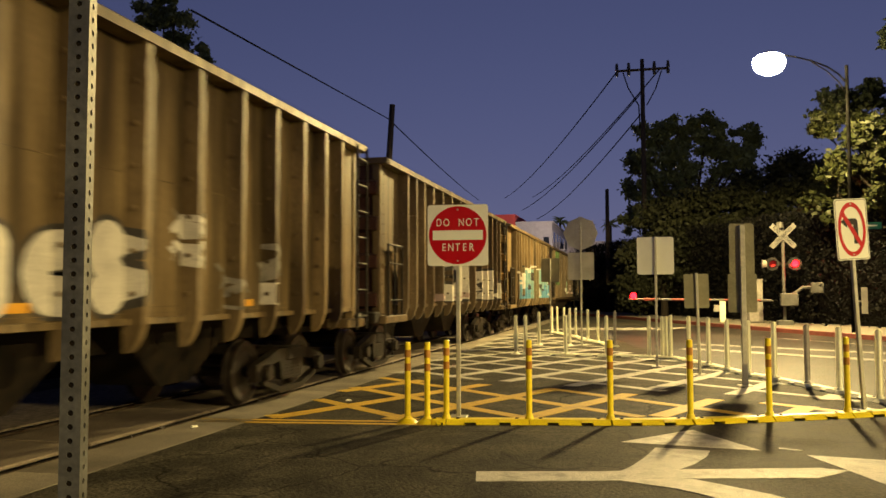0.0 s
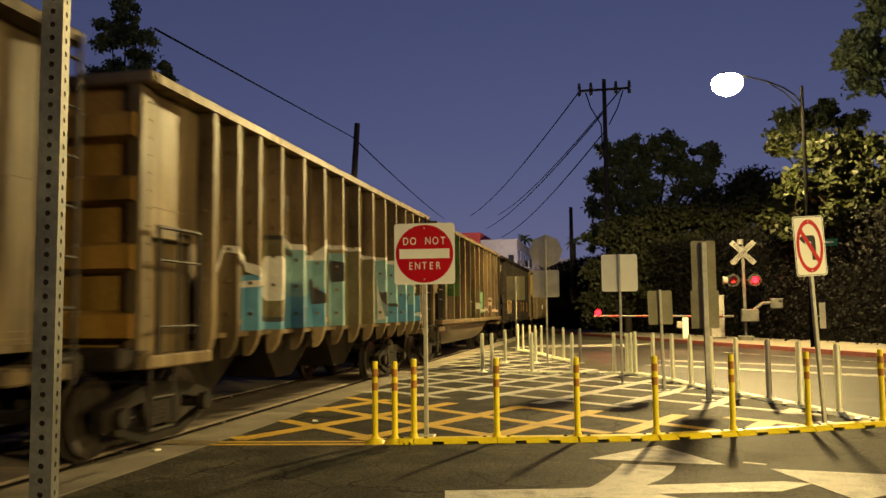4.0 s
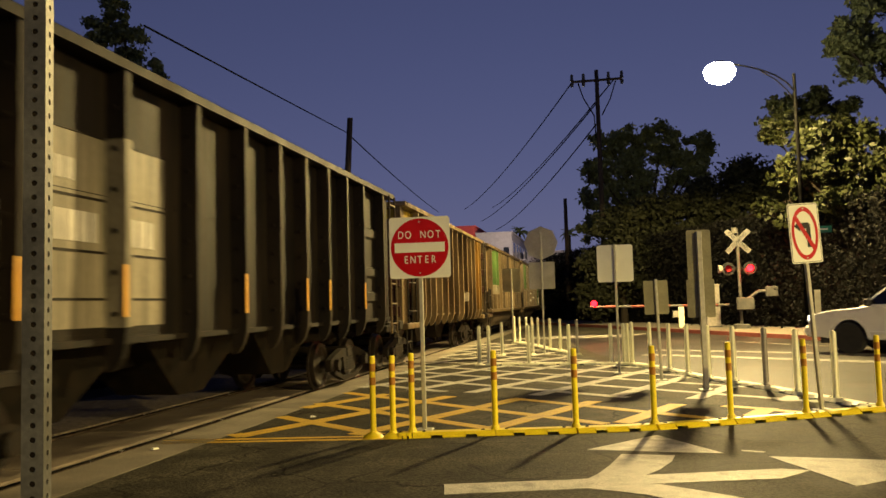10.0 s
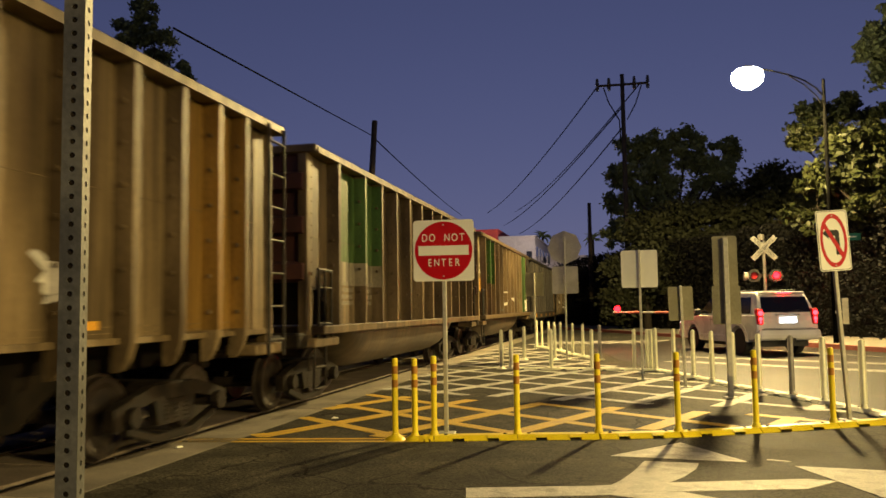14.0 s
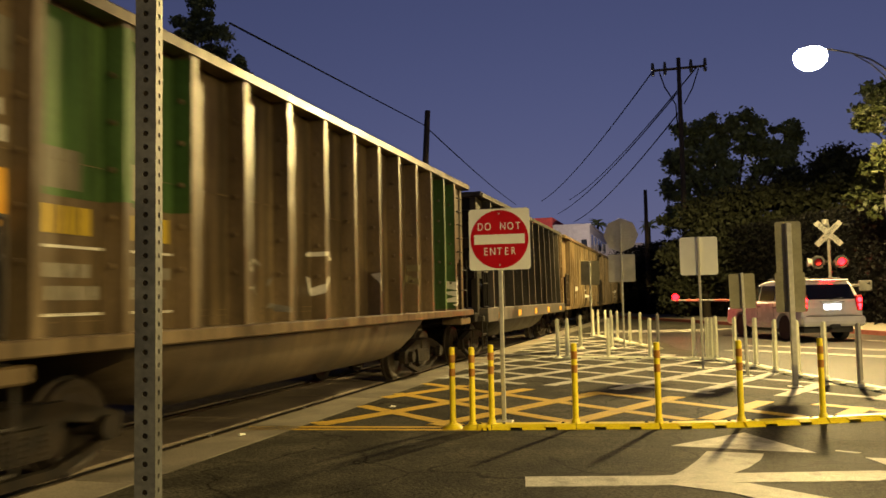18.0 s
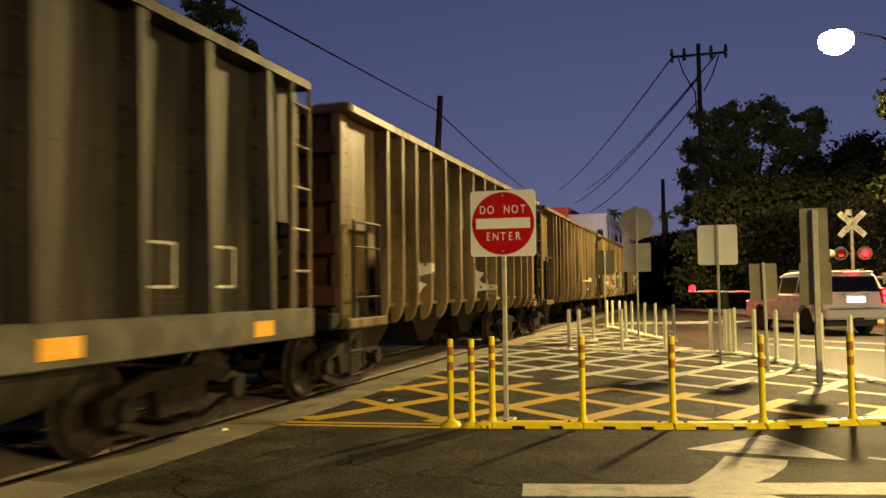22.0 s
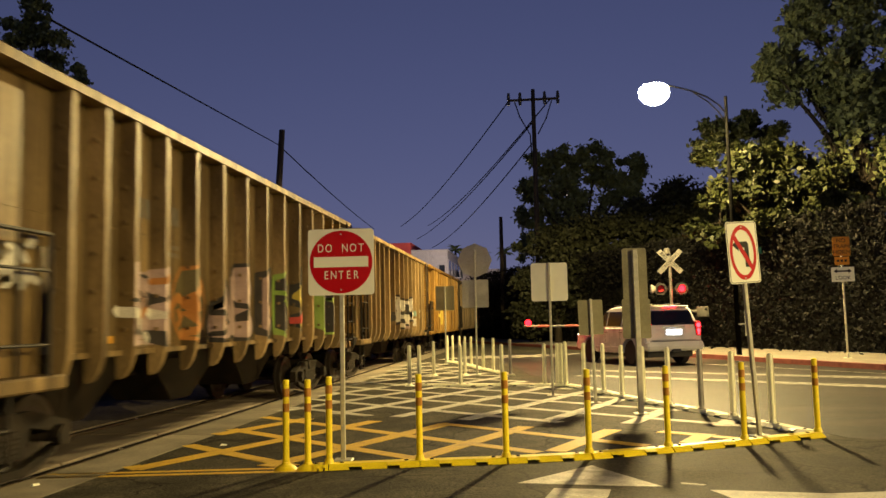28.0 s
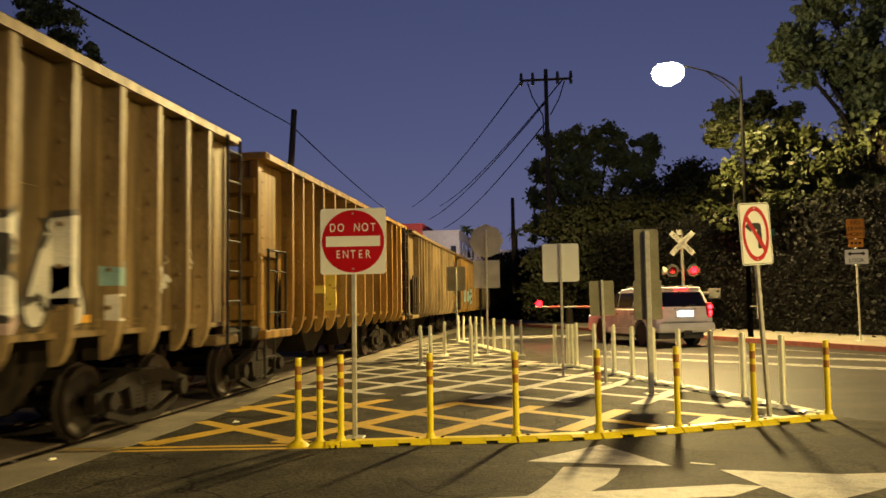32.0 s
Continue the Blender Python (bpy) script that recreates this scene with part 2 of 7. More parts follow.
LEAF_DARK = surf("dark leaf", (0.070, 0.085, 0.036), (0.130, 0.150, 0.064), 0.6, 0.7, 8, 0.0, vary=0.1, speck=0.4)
BARK = surf("bark", (0.012, 0.010, 0.007), (0.028, 0.022, 0.016), 0.9, 6, 40, 0.7, stretch=(3, 3, 0.7))
KERB_RED = surf("faded red kerb paint", (0.13, 0.026, 0.019), (0.19, 0.052, 0.038), 0.75, 5, 70, 0.3)
STUCCO = surf("pale stucco", (0.40, 0.345, 0.36), (0.47, 0.41, 0.42), 0.85, 2, 50, 0.2)
STUCCO_RED = surf("red stucco", (0.42, 0.05, 0.05), (0.52, 0.07, 0.06), 0.85, 2, 50, 0.2)
WINDOW_DARK = surf("dark window glass", (0.012, 0.014, 0.018), (0.02, 0.022, 0.028), 0.1, 2, 30, 0.0)
CAR_PAINT = surf("white car paint", (0.74, 0.73, 0.71), (0.80, 0.79, 0.77), 0.28, 2, 300, 0.0, speck=0.03)
TYRE = surf("tyre rubber", (0.012, 0.012, 0.012), (0.025, 0.024, 0.022), 0.85, 10, 90, 0.3)
ALLOY = surf("wheel alloy", (0.30, 0.30, 0.29), (0.42, 0.42, 0.40), 0.35, 10, 90, 0.05, metal=0.9)
CAR_GLASS = surf("tinted car glass", (0.004, 0.004, 0.004), (0.007, 0.007, 0.007), 0.12, 2, 30, 0.0, speck=0.02)
PLASTIC_DARK = surf("dark plastic", (0.02, 0.02, 0.02), (0.035, 0.035, 0.033), 0.6, 6, 120, 0.1)
RED_GLOW = glow("red lamp lit", (1.0, 0.002, 0.004), 32.0)
# slight emission gives lenses without a lit bulb a dim red look
RED_LENS = glow("red lens dimly glowing", (0.25, 0.002, 0.003), 0.3)
TAIL_GLOW = glow("tail lamp lit", (1.0, 0.006, 0.009), 34.0)
# emission on the plate replaces the small lamp that would light it
PLATE_GLOW = glow("number plate glowing as if lit", (0.85, 0.90, 1.0), 5.0)
HEAD_GLOW = glow("head lamp lit", (1.0, 0.92, 0.75), 4.0)
LAMP_GLOW = glow("street lamp lens lit", (1.0, 0.84, 0.52), 110.0)
WINDOW_GLOW = glow("lit window", (1.0, 0.80, 0.50), 2.5)
TAN = surf("faded tan car paint", (0.090, 0.063, 0.030), (0.205, 0.150, 0.076), 0.52, 1.6, 45, 0.12, stretch=(1, 1.4, 0.35), vary=0.05, streak=0.55, dent=0.11)
TAN_RUST = surf("rusty tan car paint", (0.064, 0.046, 0.025), (0.155, 0.114, 0.062), 0.52, 1.6, 45, 0.16, stretch=(1, 1.4, 0.35), vary=0.06, streak=0.55, dent=0.11)
GOLD_TAN = surf("golden tan car paint", (0.130, 0.088, 0.037), (0.275, 0.196, 0.092), 0.50, 1.6, 45, 0.12, stretch=(1, 1.4, 0.35), vary=0.05, streak=0.55, dent=0.11)
OCHRE = surf("ochre yellow car paint", (0.19, 0.103, 0.020), (0.29, 0.175, 0.042), 0.52, 1.6, 45, 0.12, stretch=(1, 1.4, 0.35), vary=0.05, streak=0.55, dent=0.11)
GREY_CAR = surf("grey car paint", (0.026, 0.0235, 0.0185), (0.062, 0.054, 0.041), 0.60, 1.6, 45, 0.14, stretch=(1, 1.4, 0.35), vary=0.05, streak=0.55, dent=0.11)
BLACK_CAR = surf("black car paint", (0.0045, 0.0030, 0.0016), (0.017, 0.0115, 0.0062), 0.66, 1.6, 45, 0.14, stretch=(1, 1.4, 0.35), vary=0.05, streak=0.75, dent=0.11)
TUB_TAN = surf("glossy tan tub car paint", (0.070, 0.049, 0.025), (0.158, 0.114, 0.060), 0.38, 1.6, 45, 0.08, stretch=(1, 1.4, 0.35), vary=0.05, streak=0.5, dent=0.16)
SCUFFED_GREY = surf("scuffed grey sill paint", (0.028, 0.024, 0.018), (0.085, 0.075, 0.058), 0.6, 3.0, 45, 0.14, low=0.38, high=0.66, vary=0.05)
GREEN_CAR = surf("green car paint", (0.036, 0.080, 0.020), (0.075, 0.140, 0.040), 0.52, 1.6, 45, 0.1, stretch=(1, 1.4, 0.35), streak=0.55, dent=0.11)
# near-black tone keeps the hedge dark despite the lamp close by
HEDGE_LEAF = surf("near-black hedge leaf", (0.0012, 0.0012, 0.0008), (0.0026, 0.0026, 0.0016), 0.7, 0.7, 8, 0.0, vary=0.1, speck=0.4)
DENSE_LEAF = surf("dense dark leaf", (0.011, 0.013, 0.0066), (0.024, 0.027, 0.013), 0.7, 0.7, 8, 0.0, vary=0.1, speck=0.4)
SPRAY = {"white": surf("white spray paint", (0.40, 0.385, 0.34), (0.58, 0.56, 0.49), 0.6, 3, 60, 0.05, low=0.3, high=0.6),
         "dark": surf("black spray paint", (0.02, 0.018, 0.015), (0.05, 0.045, 0.04), 0.6, 3, 60, 0.05),
         "khaki": surf("khaki spray paint", (0.085, 0.072, 0.030), (0.135, 0.115, 0.052), 0.6, 3, 60, 0.05),
         "aqua": surf("aqua spray paint", (0.13, 0.25, 0.25), (0.20, 0.34, 0.33), 0.6, 3, 60, 0.05),
         "blue": surf("blue spray paint", (0.055, 0.18, 0.28), (0.09, 0.25, 0.36), 0.6, 3, 60, 0.05),
         "mint": surf("mint spray paint", (0.15, 0.34, 0.20), (0.23, 0.43, 0.27), 0.6, 3, 60, 0.05),
         "pink": surf("pale pink spray paint", (0.33, 0.24, 0.215), (0.43, 0.325, 0.295), 0.6, 3, 60, 0.05),
         "orange": surf("orange spray paint", (0.36, 0.15, 0.03), (0.44, 0.20, 0.05), 0.6, 3, 60, 0.05),
         "lime": surf("lime spray paint", (0.22, 0.36, 0.06), (0.32, 0.46, 0.10), 0.6, 3, 60, 0.05),
         "red": surf("red spray paint", (0.45, 0.05, 0.04), (0.55, 0.08, 0.06), 0.6, 3, 60, 0.05),
         "faded": surf("faded chalky spray paint", (0.10, 0.092, 0.075), (0.24, 0.225, 0.19), 0.7, 4, 60, 0.05, low=0.35, high=0.6),
         "yellow": surf("yellow spray paint", (0.42, 0.33, 0.04), (0.50, 0.40, 0.07), 0.6, 3, 60, 0.05)}
YELLOW_CAR = surf("yellow car paint", (0.36, 0.25, 0.02), (0.50, 0.36, 0.035), 0.46, 1.6, 45, 0.1, stretch=(1, 1.4, 0.35), streak=0.55, dent=0.11)
PALE_PANEL = surf("pale faded panel paint", (0.17, 0.15, 0.105), (0.27, 0.245, 0.18), 0.5, 1.6, 45, 0.1, stretch=(1, 1.4, 0.35), streak=0.55, dent=0.11)
STENCIL = surf("faded stencil paint", (0.15, 0.14, 0.11), (0.24, 0.22, 0.17), 0.7, 8, 60, 0.05)
OXIDE = surf("oxide red primer", (0.026, 0.0075, 0.005), (0.054, 0.015, 0.009), 0.7, 2.0, 45, 0.2)


for m in (YELLOW_CAR, PALE_PANEL, TAN, GOLD_TAN, TAN_RUST, OCHRE, GREY_CAR, BLACK_CAR, GREEN_CAR):
    m.node_tree.nodes["Principled BSDF"].inputs["Specular IOR Level"].default_value = 0.2
TUB_TAN.node_tree.nodes["Principled BSDF"].inputs["Specular IOR Level"].default_value = 0.32
for m in (LAMP_METAL, CABLE):
    m.node_tree.nodes["Principled BSDF"].inputs["Specular IOR Level"].default_value = 0.0
ASPHALT.node_tree.nodes["Principled BSDF"].inputs["Specular IOR Level"].default_value = 0.05
for m in (ROAD_BANDED, WOOD_POLE, LADDER, DENSE_LEAF, LEAF, HEDGE_LEAF, LEAF_DARK, STEEL_DARK, BARK, SIGN_RED, SIGN_WHITE, SIGN_ORANGE, SIGN_BLACK):
    m.node_tree.nodes["Principled BSDF"].inputs["Specular IOR Level"].default_value = 0.15


# ---- mesh helpers ----
class Mesher:
    """Collects boxes, tubes and prisms into one mesh."""

    def __init__(self):
        self.v, self.f = [], []

    def add(self, verts, faces):
        k = len(self.v)
        self.v += [tuple(p) for p in verts]
        self.f += [tuple(i + k for i in face) for face in faces]
        return self

    def box(self, x0, x1, y0, y1, z0, z1, b=0.0):
        if b <= 0:
            vs = [(x, y, z) for z in (z0, z1) for y in (y0, y1) for x in (x0, x1)]
            return self.add(vs, [(0, 2, 3, 1), (4, 5, 7, 6), (0, 1, 5, 4), (1, 3, 7, 5), (3, 2, 6, 7), (2, 0, 4, 6)])
        # chamfered long edges, upright ones
        ring = [(x0 + b, y0), (x1 - b, y0), (x1, y0 + b), (x1, y1 - b), (x1 - b, y1), (x0 + b, y1), (x0, y1 - b), (x0, y0 + b)]
        cx, cy = (x0 + x1) / 2, (y0 + y1) / 2
        sx, sy = 1 - 2 * b / max(x1 - x0, 1e-6), 1 - 2 * b / max(y1 - y0, 1e-6)
        inner = [(cx + (x - cx) * sx, cy + (y - cy) * sy) for x, y in ring]
        rows = [(inner, z0), (ring, z0 + b), (ring, z1 - b), (inner, z1)]
        return self.loft([[(x, y, z) for x, y in r] for r, z in rows])

    def loft(self, rings, caps=True, closed=True):
        n = len(rings[0])
        vs = [p for r in rings for p in r]
        fs = []
        for k in range(len(rings) - 1):
            for i in range(n if closed else n - 1):
                j = (i + 1) % n
                fs.append((k * n + i, k * n + j, (k + 1) * n + j, (k + 1) * n + i))
        if caps:
            fs.append(tuple(reversed(range(n))))
            fs.append(tuple(range((len(rings) - 1) * n, len(rings) * n)))
        return self.add(vs, fs)

    def tube(self, p0, p1, r0, r1=None, n=10, caps=True):
        r1 = r0 if r1 is None else r1
        a, b = Vector(p0), Vector(p1)
        d = (b - a).normalized()
        u = d.orthogonal().normalized()
        w = d.cross(u)
        rings = [[tuple(c + r * (math.cos(2 * math.pi * i / n) * u + math.sin(2 * math.pi * i / n) * w)) for i in range(n)] for c, r in ((a, r0), (b, r1))]
        return self.loft(rings, caps)

    def path(self, pts, r, n=8):
        for a, b in zip(pts, pts[1:]):
            self.tube(a, b, r, n=n)
        return self

    def prism(self, outline, axis, a, b):
        """An outline of (u, v) pushed along an axis: x: (y, z), y: (x, z), z: (x, y)."""
        put = {"x": lambda u, v, w: (w, u, v), "y": lambda u, v, w: (u, w, v), "z": lambda u, v, w: (u, v, w)}[axis]
        return self.loft([[put(u, v, w) for u, v in outline] for w in (a, b)])

    def mesh(self, name, material, smooth=False):
        me = bpy.data.meshes.new(name)
        me.from_pydata(self.v, [], self.f)
        bm = bmesh.new()
        bm.from_mesh(me)
        bmesh.ops.recalc_face_normals(bm, faces=bm.faces)
        bm.to_mesh(me)
        bm.free()
        me.materials.append(material)
        if smooth:
            me.polygons.foreach_set("use_smooth", [True] * len(me.polygons))
        return me


def part(name, shape, material, parent, label="", at=None, smooth=False):
    """One mesh object under a thing or a part."""
    me = shape if isinstance(shape, bpy.types.Mesh) else shape.mesh(name, material, smooth)
    ob = new(name, me)
    ob.parent = parent
    if at is not None:
        ob.matrix_basis = at
    if label:
        tagged(ob, label)
    return ob


def thing(name, label, category, at=None, group="", kind=""):
    ob = new(name)
    ob.empty_display_size = 0.2
    if at is not None:
        ob.matrix_basis = at
    return tagged(ob, label, category, group, kind)


def setting(name, shape, material, label, category):
    return tagged(new(name, shape.mesh(name, material)), label, category, kind="structure")


def disc_outline(r, n=24, cx=0.0, cy=0.0, sx=1.0):
    return [(cx + sx * r * math.cos(2 * math.pi * i / n), cy + r * math.sin(2 * math.pi * i / n)) for i in range(n)]


def round_rect(w, h, r, n=4):
    pts = []
    for cx, cy, a0 in ((w / 2 - r, h / 2 - r, 0), (-w / 2 + r, h / 2 - r, 90), (-w / 2 + r, -h / 2 + r, 180), (w / 2 - r, -h / 2 + r, 270)):
        pts += [(cx + r * math.cos(radians(a0 + 90 * k / n)), cy + r * math.sin(radians(a0 + 90 * k / n))) for k in range(n + 1)]
    return pts


def letters(text, size, material, parent, at, name="lettering", spacing=1.0, depth=0.002, narrow=1.0):
    """Raised lettering in the built-in font, turned into a mesh. It lies in the local xz plane and faces -y."""
    cu = bpy.data.curves.new(name, "FONT")
    cu.body, cu.size, cu.align_x, cu.align_y, cu.extrude, cu.space_character = text, size, "CENTER", "CENTER", depth, spacing
    tmp = new("lettering_source", cu)
    bpy.context.view_layer.update()
    me = bpy.data.meshes.new_from_object(tmp.evaluated_get(bpy.context.evaluated_depsgraph_get()))
    bpy.data.objects.remove(tmp)
    bpy.data.curves.remove(cu)
    me.materials.clear()
    me.materials.append(material)
    for v in me.vertices:
        v.co.x *= narrow
    me.transform(pose(0, 0, 0, 90, 0, 0))
    return part(name, me, material, parent, at=at)


# ---- ground ----
TRACK_X = -6.07
SIDE_X = 1.65

ground = Mesher()
gx, gy = [-1500, -300, -60, -20, -9.2, -4.55, 0, 8, 20, 60, 300, 1500], [-1500, -300, -60, -10, 0, 10, 20, 40, 60, 120, 300, 1500]
for i in range(len(gx) - 1):
    for j in range(len(gy) - 1):
        if gx[i] in (-9.2,):
            continue
        z = 0.0
        ground.add([(gx[i], gy[j], z), (gx[i + 1], gy[j], z), (gx[i + 1], gy[j + 1], z), (gx[i], gy[j + 1], z)], [(0, 1, 2, 3)])
setting("ground", ground, ASPHALT, "dark patched asphalt reaching to the horizon", "ground")
bed = Mesher().box(-9.2, -4.55, -1500, 1500, -0.5, -0.06)
setting("track_bed", bed, BALLAST, "dark grimy track bed between concrete strips", "ground")
strip = tagged(new("concrete_strip"), "pale stained concrete edge slabs beside the near rail", "pavement", kind="structure")
slab = Mesher().box(-5.22, -4.55, 0.006, 2.994, -0.3, 0.004).mesh("slab", CONCRETE)
for k in range(-10, 46):
    part("slab", slab, CONCRETE, strip, at=pose(0, k * 3.0, 0))
strip2 = Mesher().box(-9.2, -7.0, -60, 160, -0.3, 0.0)
setting("far_strip", strip2, BALLAST, "dark worn paving beyond the far rail", "pavement")
panels = tagged(new("crossing_deck"), "worn grey crossing panels between the rails", "pavement", kind="structure")
pm = Mesher().box(-0.58, 0.58, 0.01, 2.41, -0.2, -0.004, 0.012).mesh("crossing_panel", CROSSING)
for k in range(-8, 26):
    part("panel", pm, CROSSING, panels, at=pose(TRACK_X, k * 2.44, 0))
for s in (-1, 1):
    r = thing("rail", "steel running rail with a polished head", "rail", pose(TRACK_X + s * 0.7525, 0, 0), "rails of the track")
    foot = Mesher().prism([(-0.06, -0.16), (0.06, -0.16), (0.012, -0.13), (0.012, -0.04), (0.035, -0.03), (0.035, -0.006), (-0.035, -0.006), (-0.035, -0.03), (-0.012, -0.04), (-0.012, -0.13)], "y", -200, 420)
    part("web_and_foot", foot, RAIL, r)
    part("railhead", Mesher().box(-0.034, 0.034, -200, 420, -0.006, 0.004), RAIL_TOP, r, "polished steel rail head")

# the darker carriageway beside the island
lane = Mesher().loft([[(x, y, z) for x, y in ((3.85, 11.35), (9.5, 9.6), (15.0, 11.0), (9.02, 23.8), (3.3, 38.2), (-2.2, 38.0), (-0.2, 24.0), (0.95, 20.0))] for z in (-0.05, 0.002)])
setting("road", lane, ROAD_BANDED, "dark worn carriageway with painted sheen bands between the island and the red kerb", "road")


def stripe(a, b, width, material, parent, z=0.004, name="stripe"):
    """A painted band from a to b on the ground."""
    a, b = Vector((*a, 0)), Vector((*b, 0))
    d = (b - a).normalized() * (width / 2)
    n = Vector((-d.y, d.x, 0))
    pts = [a - n, b - n, b + n, a + n]
    return part(name, Mesher().loft([[(p.x, p.y, h) for p in pts] for h in (0.001, z)]), material, parent)


def clip(a, b, poly):
    """The stretch of the segment a-b inside a convex polygon given counter-clockwise, or None."""
    t0, t1 = 0.0, 1.0
    dx, dy = b[0] - a[0], b[1] - a[1]
    for (x0, y0), (x1, y1) in zip(poly, poly[1:] + poly[:1]):
        nx, ny = -(y1 - y0), x1 - x0
        den, num = nx * dx + ny * dy, nx * (a[0] - x0) + ny * (a[1] - y0)
        if abs(den) < 1e-9:
            if num < 0:
                return None
        elif den > 0:
            t0 = max(t0, -num / den)
        else:
            t1 = min(t1, -num / den)
    return None if t1 - t0 < 1e-3 else ((a[0] + t0 * dx, a[1] + t0 * dy), (a[0] + t1 * dx, a[1] + t1 * dy))


# ---- freight cars ----
RIB_HALF, RIB_CROWN, RIB_DEEP = 0.082, 0.050, 0.20
SHEET_X = SIDE_X - RIB_DEEP
HOPPER_RIBS = (2.22, 2.86, 3.50, 4.26, 5.14, 6.08, 7.03, 7.98, 8.92, 9.86, 10.76, 11.62, 12.40, 13.08)
TUB_RIBS = (1.88,) + tuple(2.20 + 1.03 * k for k in range(1, 11)) + (13.42,)
LONG_TUB_RIBS = (1.60, 2.60, 3.58, 4.56, 5.57, 6.60, 7.60, 8.60, 9.53, 10.45, 11.34, 12.18, 12.98)
BLACK_RIBS = (2.43, 3.88, 5.28, 6.55, 7.70, 8.74, 9.80, 10.82, 11.86, 13.30)
GONDOLA_RIBS = (1.80, 3.02, 4.30, 5.52, 6.62, 7.72, 8.85, 9.90, 11.05, 12.05, 13.20)


def rib_mesh(name, material, z0, z1, hook, foot=0.0):
    """A pressed upright stiffener; its lower end curls in under the sheet, or widens towards its foot."""
    def ring(z, xo, h, c):
        return [(SHEET_X, -h, z), (xo, -c, z), (xo, c, z), (SHEET_X, h, z)]
    rings = [ring(z1, SIDE_X, RIB_HALF, RIB_CROWN)]
    if hook:
        rings += [ring(z0 + 0.44, SIDE_X, RIB_HALF, RIB_CROWN), ring(z0 + 0.26, SIDE_X - 0.015, RIB_HALF, RIB_CROWN), ring(z0 + 0.12, SIDE_X - 0.06, RIB_HALF * 0.9, RIB_CROWN),
                  ring(z0 + 0.03, SIDE_X - 0.12, RIB_HALF * 0.8, RIB_CROWN * 0.9), ring(z0, SIDE_X - 0.16, RIB_HALF * 0.7, RIB_CROWN * 0.8)]
    else:
        rings += [ring(z0, SIDE_X + foot, RIB_HALF * (1 + 4 * foot), RIB_CROWN)]
    m = Mesher().loft(rings)
    z = z0 + 0.55
    while z < z1 - 0.1:
        m.tube((SHEET_X + 0.10, -RIB_HALF + 0.018, z), (SHEET_X + 0.098, -RIB_HALF - 0.012, z), 0.026, n=6)
        z += 0.40
    return m.mesh(name, material)


WHEEL = Mesher().loft([[(x, r * math.cos(2 * math.pi * i / 24), r * math.sin(2 * math.pi * i / 24)) for i in range(24)] for x, r in
                       ((-0.06, 0.12), (-0.05, 0.30), (-0.065, 0.36), (-0.065, 0.455), (-0.03, 0.455), (-0.025, 0.42), (0.065, 0.415), (0.065, 0.36), (0.045, 0.30), (0.07, 0.10))])
wheelset_shape = Mesher()
for s in (-1, 1):
    wheelset_shape.add([(s * 0.745 + s * x, y, z) for x, y, z in WHEEL.v], WHEEL.f)
wheelset_shape.tube((-1.05, 0, 0), (1.05, 0, 0), 0.075, n=12)
WHEELSET = wheelset_shape.mesh("wheelset", WHEEL_STEEL)
frame_shape = Mesher()
frame_shape.prism([(-1.15, 0.34), (-1.15, 0.56), (-0.95, 0.62), (-0.45, 0.74), (0.45, 0.74), (0.95, 0.62), (1.15, 0.56), (1.15, 0.34), (0.98, 0.34), (0.86, 0.50), (0.42, 0.58), (0.34, 0.30), (-0.34, 0.30), (-0.42, 0.58), (-0.86, 0.50), (-0.98, 0.34)], "x", 0.98, 1.10)
frame_shape.prism([(-0.9, 0.36), (-0.34, 0.20), (0.34, 0.20), (0.9, 0.36), (0.9, 0.28), (0.36, 0.12), (-0.36, 0.12), (-0.9, 0.28)], "x", 0.99, 1.09)
for s in (-0.89, 0.89):
    frame_shape.tube((1.08, s, 0.455), (1.19, s, 0.455), 0.11, n=10)
FRAME = frame_shape.mesh("truck_side_frame", STEEL_DARK)
SPRING = Mesher().loft([[(1.04 + r * math.cos(2 * math.pi * i / 8), r * math.sin(2 * math.pi * i / 8), 0.31 + k * 0.012) for i in range(8)] for k, r in enumerate((0.075, 0.075, 0.06, 0.06) * 5)]).mesh("spring", STEEL_DARK)
BOLSTER = Mesher().box(-1.12, 1.12, -0.2, 0.2, 0.56, 0.76, 0.02).mesh("truck_bolster", STEEL_DARK)
COUPLER = Mesher().box(-0.09, 0.09, -0.62, 0.1, 0.76, 0.96, 0.02).box(-0.16, 0.14, -0.80, -0.55, 0.72, 1.0, 0.03).mesh("coupler", STEEL_DARK)
GRAB = Mesher().path([(0, 0, 0), (0.06, 0, 0), (0.06, 0.34, 0), (0, 0.34, 0)], 0.011, 6).mesh("grab_iron", LADDER)


def truck(car, y):
    """A two-axle truck; returns its wheelsets."""
    base = part("truck_bolster", BOLSTER, STEEL_DARK, car, "grimy cast steel truck", at=pose(0, y, 0))
    part("side_frame", FRAME, STEEL_DARK, base)
    part("side_frame", FRAME, STEEL_DARK, base, at=pose(0, 0, 0, 0, 0, 180))
    for s in (-0.2, 0.0, 0.2):
        part("spring", SPRING, STEEL_DARK, base, at=pose(0, s, 0))
    return [part("wheelset", WHEELSET, WHEEL_STEEL, car, at=pose(0, y + s, 0.455)) for s in (-0.89, 0.89)]


